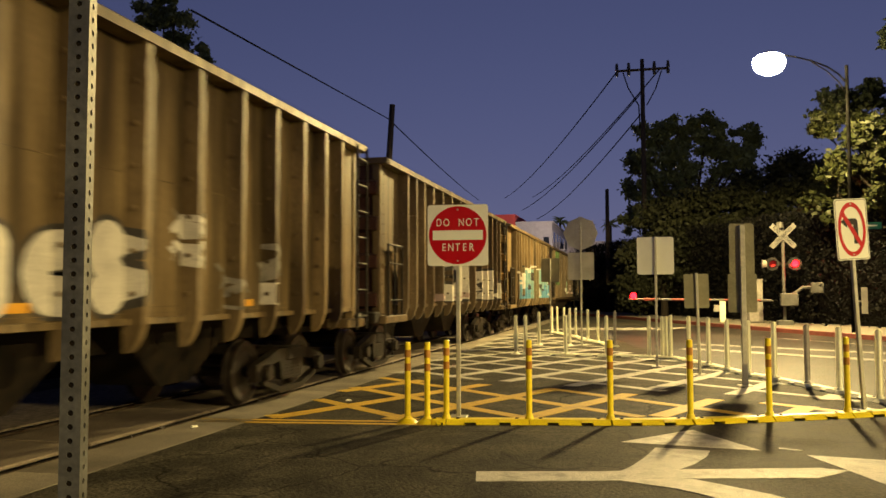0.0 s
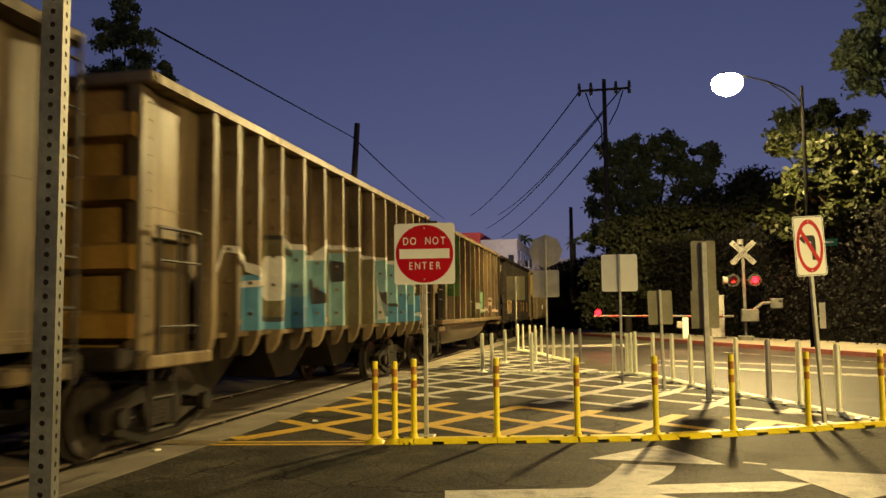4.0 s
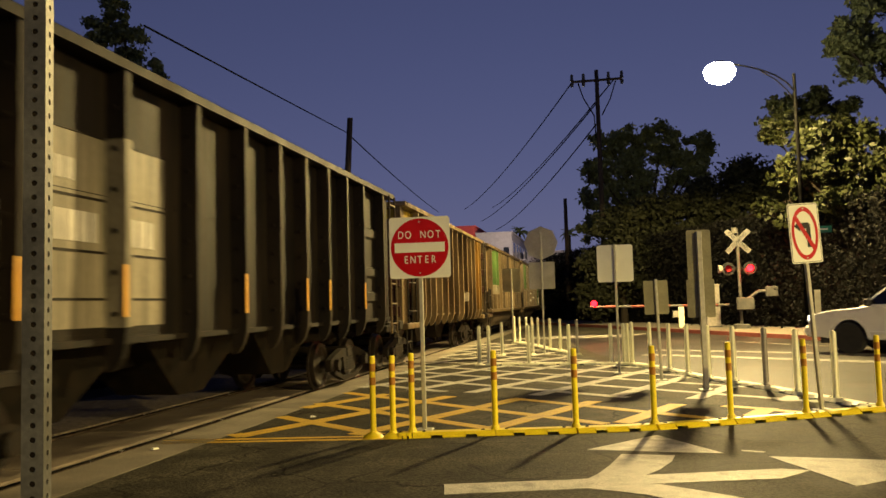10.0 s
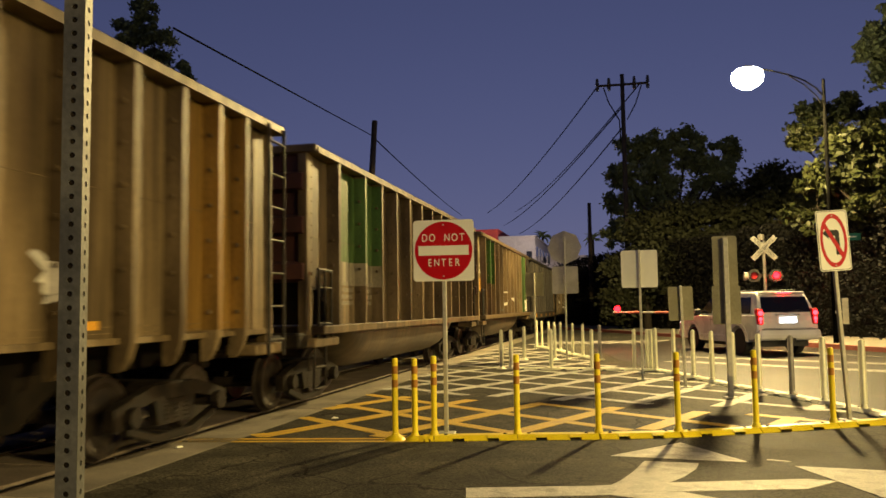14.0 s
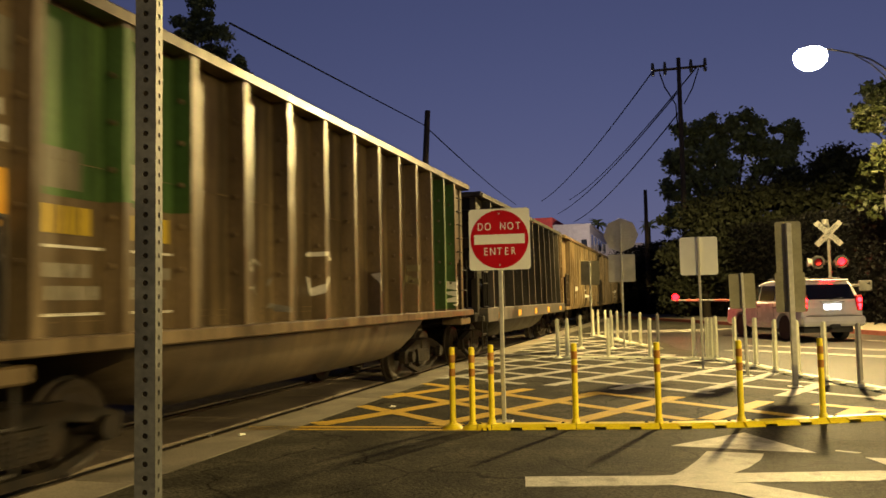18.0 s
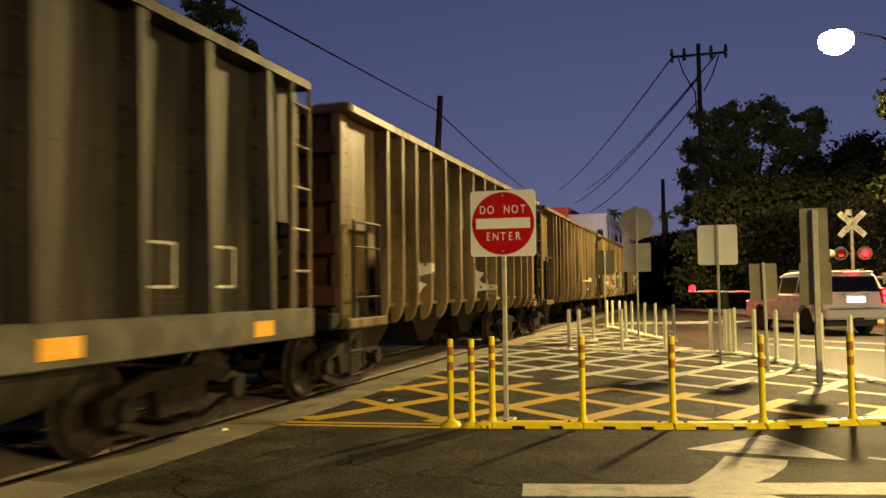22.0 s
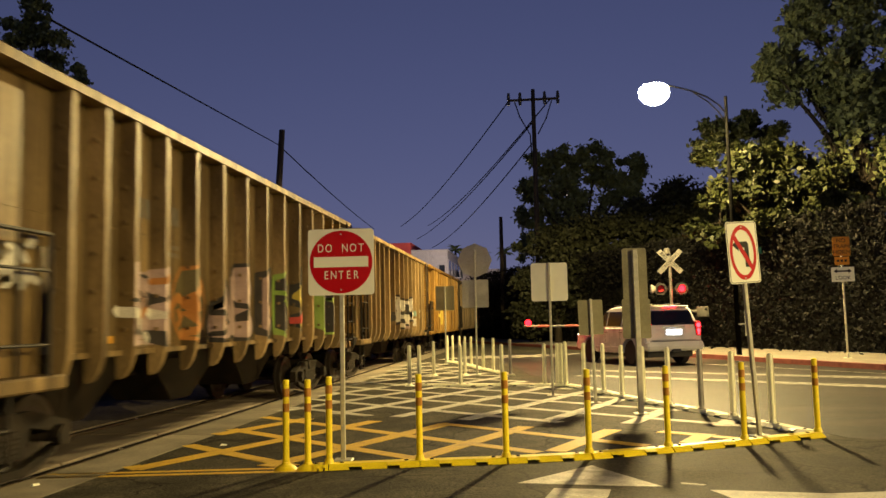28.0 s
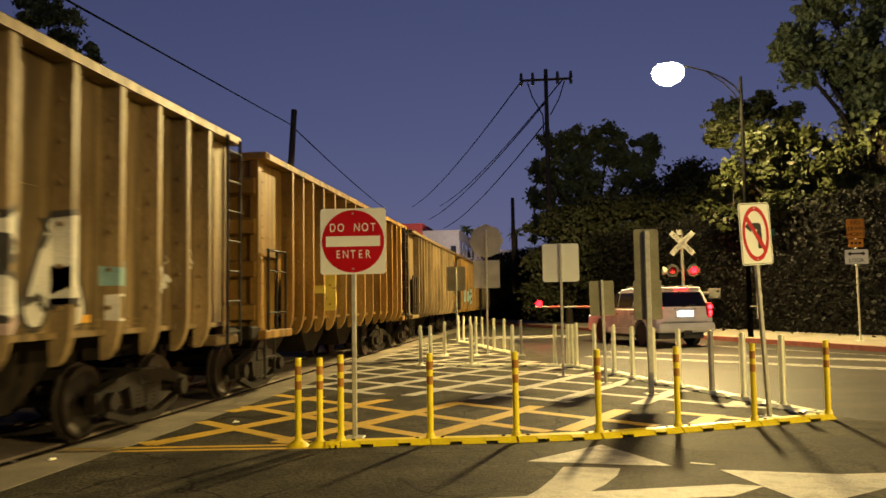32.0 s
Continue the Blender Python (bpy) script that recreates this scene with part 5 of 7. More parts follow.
def kerb_unit(a, b, paint, label, group):
    """A low rubber kerb section with drainage notches and bolts."""
    a, b = Vector((*a, 0)), Vector((*b, 0))
    d = b - a
    L = d.length - 0.012
    ob = thing("lane_kerb", label, "kerb", pose(a.x, a.y, 0, 0, 0, math.degrees(math.atan2(d.y, d.x))), group)
    prof = [(-0.13, 0.0), (-0.13, 0.012), (-0.07, 0.058), (0.07, 0.058), (0.13, 0.012), (0.13, 0.0)]
    cut = [(-0.13, 0.03), (-0.125, 0.034), (-0.07, 0.058), (0.07, 0.058), (0.125, 0.034), (0.13, 0.03)]
    m = Mesher()
    xs = [(0, prof), (L * 0.22, prof), (L * 0.22, cut), (L * 0.36, cut), (L * 0.36, prof), (L * 0.64, prof), (L * 0.64, cut), (L * 0.78, cut), (L * 0.78, prof), (L, prof)]
    m.loft([[(x, u, v) for u, v in p] for x, p in xs])
    part("kerb_body", m, paint, ob)
    bolt = Mesher().tube((0, 0, 0.056), (0, 0, 0.066), 0.022, n=8).mesh("bolt", STEEL_DARK)
    for x in (L * 0.14, L * 0.86):
        part("bolt", bolt, STEEL_DARK, ob, at=pose(x, 0, 0))
    return ob


YP = [(-2.66, 9.3), (-2.42, 9.3), (-2.2, 9.35), (-1.25, 9.56), (-0.32, 9.73), (0.59, 9.99), (1.52, 10.43), (2.5, 10.95), (3.54, 11.54)]
for i, (x, y) in enumerate(YP):
    delineator("yellow", x, y, 0.03 if i < 2 else 0.055, 0.91, (0, 0), 0.03 if i < 2 else 0.0)
for a, b in zip(YP[2:], YP[3:]):
    kerb_unit(a, b, YELLOW_POST, "bright yellow rubber lane kerb section with notches", "yellow kerb sections")
kerb_unit((-2.36, 9.31), YP[2], YELLOW_POST, "short yellow rubber kerb end", "yellow kerb sections")
WP = [(3.25, 12.45), (2.94, 13.36), (2.65, 14.25), (2.29, 15.17), (1.96, 15.95), (1.68, 16.9), (1.41, 17.92), (1.07, 18.88), (0.71, 19.77)]
for i, (x, y) in enumerate(WP):
    delineator("grey" if i == 2 else "white", x, y, 0.05, 0.95)
for a, b in zip([(3.5, 11.7)] + WP, WP):
    kerb_unit(a, b, WHITE_POST, "white rubber lane kerb section with dark scuffs", "white kerb sections")
for x, y in ((0.61, 19.79), (0.52, 19.81), (0.22, 19.87), (-0.78, 20.06), (-1.76, 20.07), (-2.78, 20.26), (-3.03, 20.31)):
    delineator("white", x, y, 0.02, 0.95, base=0.02)
ROW = [(0.71, 19.77), (0.22, 19.87), (-0.78, 20.06), (-1.76, 20.07), (-2.78, 20.26)]
for a, b in zip(ROW, ROW[1:]):
    kerb_unit(a, b, WHITE_POST, "white rubber lane kerb section with dark scuffs", "white kerb sections")
FAR_POSTS = [(-0.69, 23.61), (-1.25, 25.36), (-1.62, 26.36), (-2.17, 28.53), (-2.45, 29.37), (-2.73, 30.25), (-3.08, 31.21), (-3.33, 31.74)]
for i, (x, y) in enumerate(FAR_POSTS):
    delineator("grey" if i == 0 else "white", x, y, 0.05, 0.95)
for a, b in zip(FAR_POSTS, FAR_POSTS[1:]):
    kerb_unit(a, b, WHITE_POST, "white rubber lane kerb section with dark scuffs", "white kerb sections")
for x, y in ((-2.89, 23.94), (-1.99, 23.96)):
    delineator("white", x, y, 0.02, 0.95, base=0.02)


# ---- signs ----
def square_post(ob, height, z0=0.0, w=0.05):
    p = part("post", Mesher().box(-w / 2, w / 2, -w / 2, w / 2, z0, height, 0.006), GALV, ob, "square perforated steel post")
    if z0 == 0:
        part("foot_plate", Mesher().box(-0.11, 0.11, -0.11, 0.11, 0.0, 0.02, 0.01), GALV, ob)
    return p


def plate(ob, name, outline, y0, y1, z, material, label=""):
    return part(name, Mesher().prism(outline, "y", y0, y1), material, ob, label, at=pose(0, 0, z))


dne = thing("do_not_enter_sign", "red and white do not enter sign on a steel post", "road sign", pose(-2.16, 9.83, 0, 0, 0, 4))
square_post(dne, 2.62)
plate(dne, "panel", round_rect(0.762, 0.762, 0.04), -0.034, -0.028, 2.25, SIGN_WHITE)
plate(dne, "red_disc", disc_outline(0.362, 48), -0.037, -0.0335, 2.25, SIGN_RED, "red disc")
plate(dne, "white_bar", [(-0.315, -0.06), (0.315, -0.06), (0.315, 0.06), (-0.315, 0.06)], -0.040, -0.0365, 2.25, SIGN_WHITE, "white bar")
for z in (1.93, 2.57):
    part("bolt", Mesher().tube((0, -0.042, z), (0, -0.034, z), 0.011, n=8), GALV, dne)
for word, step, dz in (("DO NOT", 0.094, 0.155), ("ENTER", 0.086, -0.155)):
    for k, ch in enumerate(word):
        if ch != " ":
            letters(ch, 0.134, SIGN_WHITE, dne, pose((k - (len(word) - 1) / 2) * step, -0.038, 2.25 + dz), narrow=0.76)

nlt = thing("no_left_turn_sign", "white sign with a barred turn arrow on a leaning post", "road sign", pose(2.83, 11.55, 0, 0, -3, 22))
square_post(nlt, 2.72)
plate(nlt, "panel", round_rect(0.46, 0.80, 0.04), -0.034, -0.028, 2.35, SIGN_WHITE)
o, i_ = disc_outline(0.355, 40, sx=0.55), disc_outline(0.295, 40, sx=0.53)
ring = Mesher()
ring.v = [(u, yy, v) for line, yy in ((o, -0.0335), (o, -0.038), (i_, -0.038), (i_, -0.0335)) for u, v in line]
ring.f = [(r * 40 + k, r * 40 + (k + 1) % 40, (r + 1) % 4 * 40 + (k + 1) % 40, (r + 1) % 4 * 40 + k) for r in range(4) for k in range(40)]
part("red_ring", ring, SIGN_RED, nlt, "red ring", at=pose(0, 0, 2.35))
plate(nlt, "black_border", round_rect(0.44, 0.78, 0.035), -0.0345, -0.033, 2.35, SIGN_BLACK)
plate(nlt, "white_field", round_rect(0.425, 0.765, 0.03), -0.0355, -0.034, 2.35, SIGN_WHITE)
plate(nlt, "turn_arrow", [(-0.155, 0.10), (-0.065, 0.175), (-0.065, 0.14), (0.06, 0.14), (0.085, 0.11), (0.085, -0.19), (0.022, -0.19), (0.022, 0.06), (-0.065, 0.06), (-0.065, 0.02)], -0.0375, -0.035, 2.35, SIGN_BLACK, "black turn arrow")
plate(nlt, "red_bar", [(-0.150, 0.205), (-0.108, 0.240), (0.150, -0.205), (0.108, -0.240)], -0.039, -0.035, 2.35, SIGN_RED, "red bar")
for z in (2.02, 2.68):
    part("bolt", Mesher().tube((0, -0.042, z), (0, -0.034, z), 0.012, n=8), GALV, nlt)

ws = thing("road_sign", "pale back of a square road sign", "road sign", pose(0.35, 17.35, 0))
square_post(ws, 2.7)
plate(ws, "panel", round_rect(0.74, 0.78, 0.05), 0.028, 0.034, 2.3, SIGN_WHITE)
octo = thing("stop_sign", "bare back of an octagonal stop sign over a square plate", "road sign", pose(-1.65, 24.0, 0))
square_post(octo, 3.6)
plate(octo, "octagon", disc_outline(0.5, 8), 0.028, 0.034, 3.28, ALU_BACK)
plate(octo, "lower_panel", round_rect(0.76, 0.8, 0.04), 0.028, 0.034, 2.32, ALU_BACK)
sm = thing("road_sign", "olive-grey back of a small square road sign", "road sign", pose(1.09, 15.84, 0, 0, -1, 10))
square_post(sm, 1.9)
plate(sm, "panel", round_rect(0.46, 0.64, 0.03), 0.028, 0.034, 1.56, OLIVE_BACK)
big = thing("road_sign", "olive-grey backs of two stacked road signs", "road sign", pose(1.68, 14.11, 0, 0, 0, 6))
square_post(big, 2.64, w=0.08)
plate(big, "upper_panel", round_rect(0.40, 0.84, 0.04), 0.044, 0.05, 2.25, OLIVE_BACK)
plate(big, "lower_panel", round_rect(0.46, 0.64, 0.03), 0.044, 0.05, 1.52, OLIVE_BACK)
gs = thing("road_sign", "grey back of a square road sign by the track", "road sign", pose(-3.2, 30, 0))
square_post(gs, 2.8)
plate(gs, "panel", round_rect(0.68, 0.88, 0.03), 0.028, 0.034, 2.38, OLIVE_BACK)

horn = thing("road_sign", "orange and white railway warning signs on a steel post", "road sign", pose(9.56, 27.0, 0.15, 0, 0, -6))
square_post(horn, 3.75)
plate(horn, "upper_panel", round_rect(0.50, 0.60, 0.03), -0.034, -0.028, 3.45, SIGN_ORANGE)
plate(horn, "middle_panel", round_rect(0.42, 0.25, 0.02), -0.034, -0.028, 3.0, SIGN_ORANGE)
plate(horn, "lower_panel", round_rect(0.66, 0.45, 0.03), -0.034, -0.028, 2.58, SIGN_WHITE)
for k, word in enumerate(("NO", "TRAIN", "HORN")):
    letters(word, 0.17, SIGN_BLACK, horn, pose(0, -0.036, 3.63 - k * 0.18))
for k in range(3):
    part("worn_bar", Mesher().box(-0.15 + k * 0.11, -0.08 + k * 0.11, -0.037, -0.0335, 2.97, 3.04), SIGN_BLACK, horn, "worn black bar")
letters("LOOK", 0.16, SIGN_BLACK, horn, pose(0, -0.036, 2.47))
plate(horn, "double_arrow", [(-0.26, 0), (-0.16, 0.07), (-0.16, 0.025), (0.16, 0.025), (0.16, 0.07), (0.26, 0), (0.16, -0.07), (0.16, -0.025), (-0.16, -0.025), (-0.16, -0.07)], -0.037, -0.0335, 2.68, SIGN_BLACK, "black double arrow")

# perforated post beside the camera
near_post = thing("sign_post", "perforated galvanised square steel post standing close by", "sign post", pose(-0.977, 1.311, 0, 0, 0, 17))


def perforated_wall(half, z0, z1):
    """One wall of the square tube, facing -y, with a round hole every inch."""
    m = Mesher()
    pitch, r, t = 0.0254, 0.0056, 0.0025
    n = int((z1 - z0) / pitch)
    for k in range(n):
        zc = z0 + (k + 0.5) * pitch
        sq = [(half, 0), (half, pitch / 2), (0, pitch / 2), (-half, pitch / 2), (-half, 0), (-half, -pitch / 2), (0, -pitch / 2), (half, -pitch / 2)]
        ho = [(r * math.cos(math.pi * i / 4), r * math.sin(math.pi * i / 4)) for i in range(8)]
        vs = [(u, -half, zc + v) for u, v in sq] + [(u, -half, zc + v) for u, v in ho] + [(u, -half + t, zc + v) for u, v in ho]
        fs = [(i, (i + 1) % 8, 8 + (i + 1) % 8, 8 + i) for i in range(8)] + [(8 + i, 8 + (i + 1) % 8, 16 + (i + 1) % 8, 16 + i) for i in range(8)]
        m.add(vs, fs)
    return m


wall = perforated_wall(0.019, 0.0, 3.3).mesh("tube_wall", GALV_DULL)
weld = bmesh.new()
weld.from_mesh(wall)
bmesh.ops.remove_doubles(weld, verts=weld.verts, dist=1e-5)
weld.to_mesh(wall)
weld.free()
for a in range(4):
    part("tube_wall", wall, GALV_DULL, near_post, at=pose(0, 0, 0, 0, 0, 90 * a))
# solid dark core stands for the shade behind the holes
part("inner_core", Mesher().box(-0.0155, 0.0155, -0.0155, 0.0155, 0.0, 3.3), STEEL_DARK, near_post, "solid dark core painted as the shade inside the tube")

# small white pieces in place of a road marker's glint on the ground
for x, y, a in ((-4.04, 11.01, 20), (-4.93, 8.38, 70)):
    scrap = thing("marker_glint", "small white piece standing for the glint of a road marker", "litter", pose(x, y, 0.013 if x < -4.5 else 0.001, 0, 0, a), "scraps of litter")
    part("paper", Mesher().loft([[(-0.05, -0.02, 0), (0.04, -0.03, 0), (0.05, 0.02, 0), (-0.03, 0.03, 0)], [(-0.03, -0.02, 0.012), (0.035, -0.01, 0.02), (0.03, 0.02, 0.014), (-0.02, 0.015, 0.022)]]), SIGN_WHITE, scrap)


# ---- street lamp ----
def street_lamp(x, y, head, label):
    ob = thing("street_lamp", label, "street lamp", pose(x, y, 0), "street lamps")
    hx, hy, hz = head[0] - x, head[1] - y, head[2]
    part("pole", Mesher().tube((0, 0, 0), (0, 0, hz - 0.30), 0.095, 0.055, n=14), LAMP_METAL, ob, smooth=True)
    arm = [(0, 0, hz - 0.95), (0.10 * hx, 0.10 * hy, hz - 0.62), (0.25 * hx, 0.25 * hy, hz - 0.34), (0.45 * hx, 0.45 * hy, hz - 0.12), (0.65 * hx, 0.65 * hy, hz + 0.02), (0.84 * hx, 0.84 * hy, hz + 0.12)]
    part("arm", Mesher().path(arm, 0.030), LAMP_METAL, ob)
    part("brace", Mesher().path([(0, 0, hz - 1.35), (0.10 * hx, 0.10 * hy, hz - 0.90), (0.25 * hx, 0.25 * hy, hz - 0.50), (0.45 * hx, 0.45 * hy, hz - 0.16)], 0.022), LAMP_METAL, ob)
    hub = part("lamp_head", Mesher().loft([[(hx + u, hy + v, hz + 0.10) for u, v in disc_outline(0.30, 16)], [(hx + u, hy + v, hz + 0.20) for u, v in disc_outline(0.20, 16)]]), LAMP_METAL, ob)
    # lens built larger than life, to stand for the glare round the lamp
    lens = Mesher().loft([[(hx + u, hy + v, hz + h) for u, v in disc_outline(r, 16)] for r, h in ((0.40, 0.099), (0.52, 0.0), (0.56, -0.16), (0.52, -0.34), (0.38, -0.50), (0.18, -0.60))])
    lens_ob = part("lens", lens, LAMP_GLOW, hub, "glowing lens enlarged to the size of its glare")
    lens_ob.visible_shadow = False
    # a small plate added unseen inside the lens, to keep light off the pole
    d = Vector((hx, hy, 0)).normalized()
    part("blind", Mesher().prism([(-0.11, -0.29), (0.11, -0.29), (0.13, 0.09), (-0.13, 0.09)], "y", -0.004, 0.004), LAMP_METAL, hub, at=pose(hx - d.x * 0.22, hy - d.y * 0.22, hz, 0, 0, math.degrees(math.atan2(hy, hx)) + 90))
    return ob


street_lamp(7.15, 30.40, LAMP_AT, "tall dark street lamp with a glowing head over the road")
name_sign = thing("street_name_sign", "small green street name sign on the lamp pole", "road sign", pose(7.15, 30.40, 3.83, 0, 0, 15))
part("blade", Mesher().box(0.1, 1.05, -0.012, 0.012, -0.12, 0.12), SIGN_GREEN, name_sign)
part("bar", Mesher().box(0.25, 0.9, -0.016, -0.011, -0.025, 0.03), SIGN_WHITE, name_sign, "pale bar")
part("bracket", Mesher().box(-0.02, 0.12, -0.02, 0.02, -0.04, 0.04), GALV, name_sign)
pole_plate = thing("pole_plate", "narrow pale metal plate strapped to the lamp pole", "sign", pose(7.15, 30.40, 0.80))
part("plate", Mesher().box(0.22, 0.42, -0.10, -0.09, 0.0, 0.9), ALU_BACK, pole_plate)
part("strap", Mesher().box(0.0, 0.25, -0.10, -0.085, 0.4, 0.45), GALV, pole_plate)
# fixture out of view, added around the side fill lamp
street_lamp(47.3, 10.4, FILL_SIDE_AT, "tall dark street lamp with a glowing head over the road")
# fixture out of view, added for the unseen lamp behind
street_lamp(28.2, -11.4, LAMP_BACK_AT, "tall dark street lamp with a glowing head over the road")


# ---- utility poles and wires ----
def utility_pole(x, y, h, lean=(0, 0), arms=False, label="dark wooden utility pole"):
    ob = thing("utility_pole", label, "utility pole", pose(x, y, 0, lean[0], lean[1], 0))
    part("pole", Mesher().tube((0, 0, 0), (0, 0, h), 0.2, 0.13, n=12), WOOD_POLE, ob, smooth=True)
    if arms:
        part("crossarm", Mesher().box(-1.65, 1.65, -0.06, 0.06, h - 0.75, h - 0.6, 0.02), WOOD_POLE, ob)
        ins = Mesher().tube((0, 0, -0.42), (0, 0, -0.16), 0.09, 0.12, n=8).tube((0, 0, -0.02), (0, 0, 0.42), 0.12, 0.08, n=8).mesh("insulator", PLASTIC_DARK)
        for u in (-1.6, -0.85, 0.75, 1.6):
            part("insulator", ins, PLASTIC_DARK, ob, at=pose(u, 0, h - 0.6))
        part("cable_drop", Mesher().path([(-1.2, 0, h - 0.8), (-0.9, 0, h - 1.8), (-0.25, 0, h - 3.0), (-0.2, 0, h - 4.5)], 0.04, 6), CABLE, ob)
        part("cable_drop", Mesher().path([(1.2, 0, h - 0.8), (0.8, 0, h - 2.0), (0.25, 0, h - 3.0)], 0.04, 6), CABLE, ob)
    return ob


utility_pole(0.36, 52.92, 16.56, arms=True, label="tall wooden utility pole with a crossarm and insulators")
utility_pole(-2.25, 60.28, 9.16, label="shorter bare wooden pole")
utility_pole(-11.9, 36.26, 10.5, (0, 3.5), label="dark leaning wooden pole behind the train")


def wire(pts, r, sag=0.0, n=16, label="thin black overhead wire strung between poles"):
    a, b = Vector(pts[0]), Vector(pts[1])
    path = [a.lerp(b, k / n) - Vector((0, 0, sag * 4 * (k / n) * (1 - k / n))) for k in range(n + 1)]
    rings = [[(p.x + r * math.cos(math.pi * i / 3), p.y, p.z + r * math.sin(math.pi * i / 3)) for i in range(6)] for p in path]
    tagged(new("overhead_wire", Mesher().loft(rings).mesh("overhead_wire", CABLE)), label, "wire", "overhead wires")


wire([(-8.45, 14.0, 7.1), (-11.45, 36.26, 9.81)], 0.021)
wire([(-11.45, 36.26, 9.81), (-17.67, 90.0, 12.11)], 0.030, 0.2)
wire([(-1.2, 52.9, 15.9), (-22.9, 140.0, 18.3)], 0.045, 1.0)
wire([(0.4, 52.9, 14.5), (-20, 140.0, 16.0)], 0.045, 1.0)
wire([(1.5, 52.9, 15.9), (-18, 140.0, 18.3)], 0.045, 1.0)
wire([(0.4, 52.9, 13.2), (-17.4, 140.0, 14.4)], 0.045, 1.0)


# ---- crossing signal and gate ----
sig = thing("crossing_signal", "railway crossing signal with crossbuck and red lamps", "crossing signal", pose(6.0, 37.1, 0))
part("mast", Mesher().tube((0, 0, 0), (0, 0, 4.3), 0.07, n=12), SIGNAL_GREY, sig)
part("footing", Mesher().box(-0.3, 0.3, -0.3, 0.3, 0, 0.35, 0.03), SIGNAL_GREY, sig)
for a in (45, -45):
    blade = part("crossbuck_blade", Mesher().box(-0.68, 0.68, -0.09 if a > 0 else -0.10, -0.085 if a > 0 else -0.095, -0.115, 0.115), CROSSBUCK, sig, "white crossbuck blade", at=pose(0, 0, 3.95, 0, a, 0))
    letters("RAIL  ROAD" if a > 0 else "CROSSING", 0.205, SIGN_BLACK, blade, pose(0, -0.1 if a > 0 else -0.11, 0))
part("bell", Mesher().tube((-0.1, 0, 4.3), (-0.1, 0, 4.55), 0.16, 0.13, n=14), SIGNAL_GREY, sig)
part("lamp_bar", Mesher().box(-0.75, 0.75, -0.03, 0.03, 2.72, 2.80), STEEL_DARK, sig)
for s, lit in ((-0.45, False), (0.45, True)):
    bg = part("lamp_background", Mesher().tube((s, -0.06, 2.76), (s, -0.02, 2.76), 0.28, n=20), SIGN_BLACK, sig, "round black target")
    hood = [[(s + r * math.cos(math.pi * i / 9), y, 2.76 + r * math.sin(math.pi * i / 9)) for r in (0.17, 0.155) for i in (range(10) if r > 0.16 else range(9, -1, -1))] for y in (-0.30, -0.06)]
    part("hood", Mesher().loft(hood), SIGN_BLACK, bg, "black visor")
    part("lens", Mesher().tube((s, -0.12, 2.76), (s, -0.06, 2.76), 0.14, n=20), RED_GLOW if lit else RED_LENS, bg, "red lamp")
part("side_lamp", Mesher().tube((-0.86, 0.0, 2.76), (-0.68, 0.0, 2.76), 0.20, 0.14, n=16), GREY_POST, sig, "grey back of a lamp facing the side road")
part("gate_mechanism", Mesher().box(-0.2, 0.5, -0.45, -0.1, 0.95, 1.5, 0.04), SIGNAL_GREY, sig)
part("counterweight_arm", Mesher().path([(0.1, -0.3, 1.3), (0.7, -0.3, 1.75), (1.3, -0.3, 1.75)], 0.07), SIGNAL_GREY, sig)
part("counterweight", Mesher().box(1.0, 1.5, -0.4, -0.2, 1.5, 1.95, 0.03), SIGNAL_GREY, sig)
GA, GB = Vector((-0.65, -1.1, 1.2)), Vector((-6.4, -5.9, 1.3))
arm = part("gate_arm", Mesher().tube(GA, GB, 0.05, 0.04, n=8), CROSSBUCK, sig, "red and white striped gate arm")
for k in range(5):
    a, b = GA.lerp(GB, (k * 2 + 1) / 11), GA.lerp(GB, (k * 2 + 2) / 11)
    part("red_stripe", Mesher().tube(a, b, 0.053, 0.050, n=8), KERB_RED, arm, "dull red stripe")
for f in (0.55, 0.97):
    c = GA.lerp(GB, f) + Vector((0, 0, 0.13))
    part("gate_lamp", Mesher().tube(c - Vector((0, 0.06, 0)), c + Vector((0, 0.06, 0)), 0.12, n=12), RED_GLOW, arm, "lit red gate lamp")


cabinet = thing("signal_cabinet", "tall grey metal signal cabinet beside the crossing", "cabinet", pose(5.1, 39.6, 0.155, 0, 0, 15))
part("body", Mesher().box(-0.32, 0.32, -0.25, 0.25, 0.05, 1.95, 0.02), GREY_POST, cabinet)
part("plinth", Mesher().box(-0.36, 0.36, -0.29, 0.29, 0.0, 0.06, 0.01), SIGNAL_GREY, cabinet)
part("cap", Mesher().box(-0.35, 0.35, -0.28, 0.28, 1.95, 2.0, 0.01), GREY_POST, cabinet)
part("handle", Mesher().box(0.18, 0.22, -0.275, -0.25, 0.95, 1.12), STEEL_DARK, cabinet, "dark handle")
meter = thing("service_post", "short pale service post with a small grey box", "post", pose(3.75, 39.9, 0.155))
part("post", Mesher().box(-0.13, 0.13, -0.09, 0.09, 0.0, 0.98, 0.02), WHITE_POST, meter)
part("box", Mesher().box(-0.40, -0.13, -0.10, 0.10, 0.48, 0.80, 0.02), GREY_POST, meter, "small grey box")
part("dome", Mesher().tube((0, 0, 0.98), (0, 0, 1.03), 0.12, 0.05, n=12), WHITE_POST, meter)


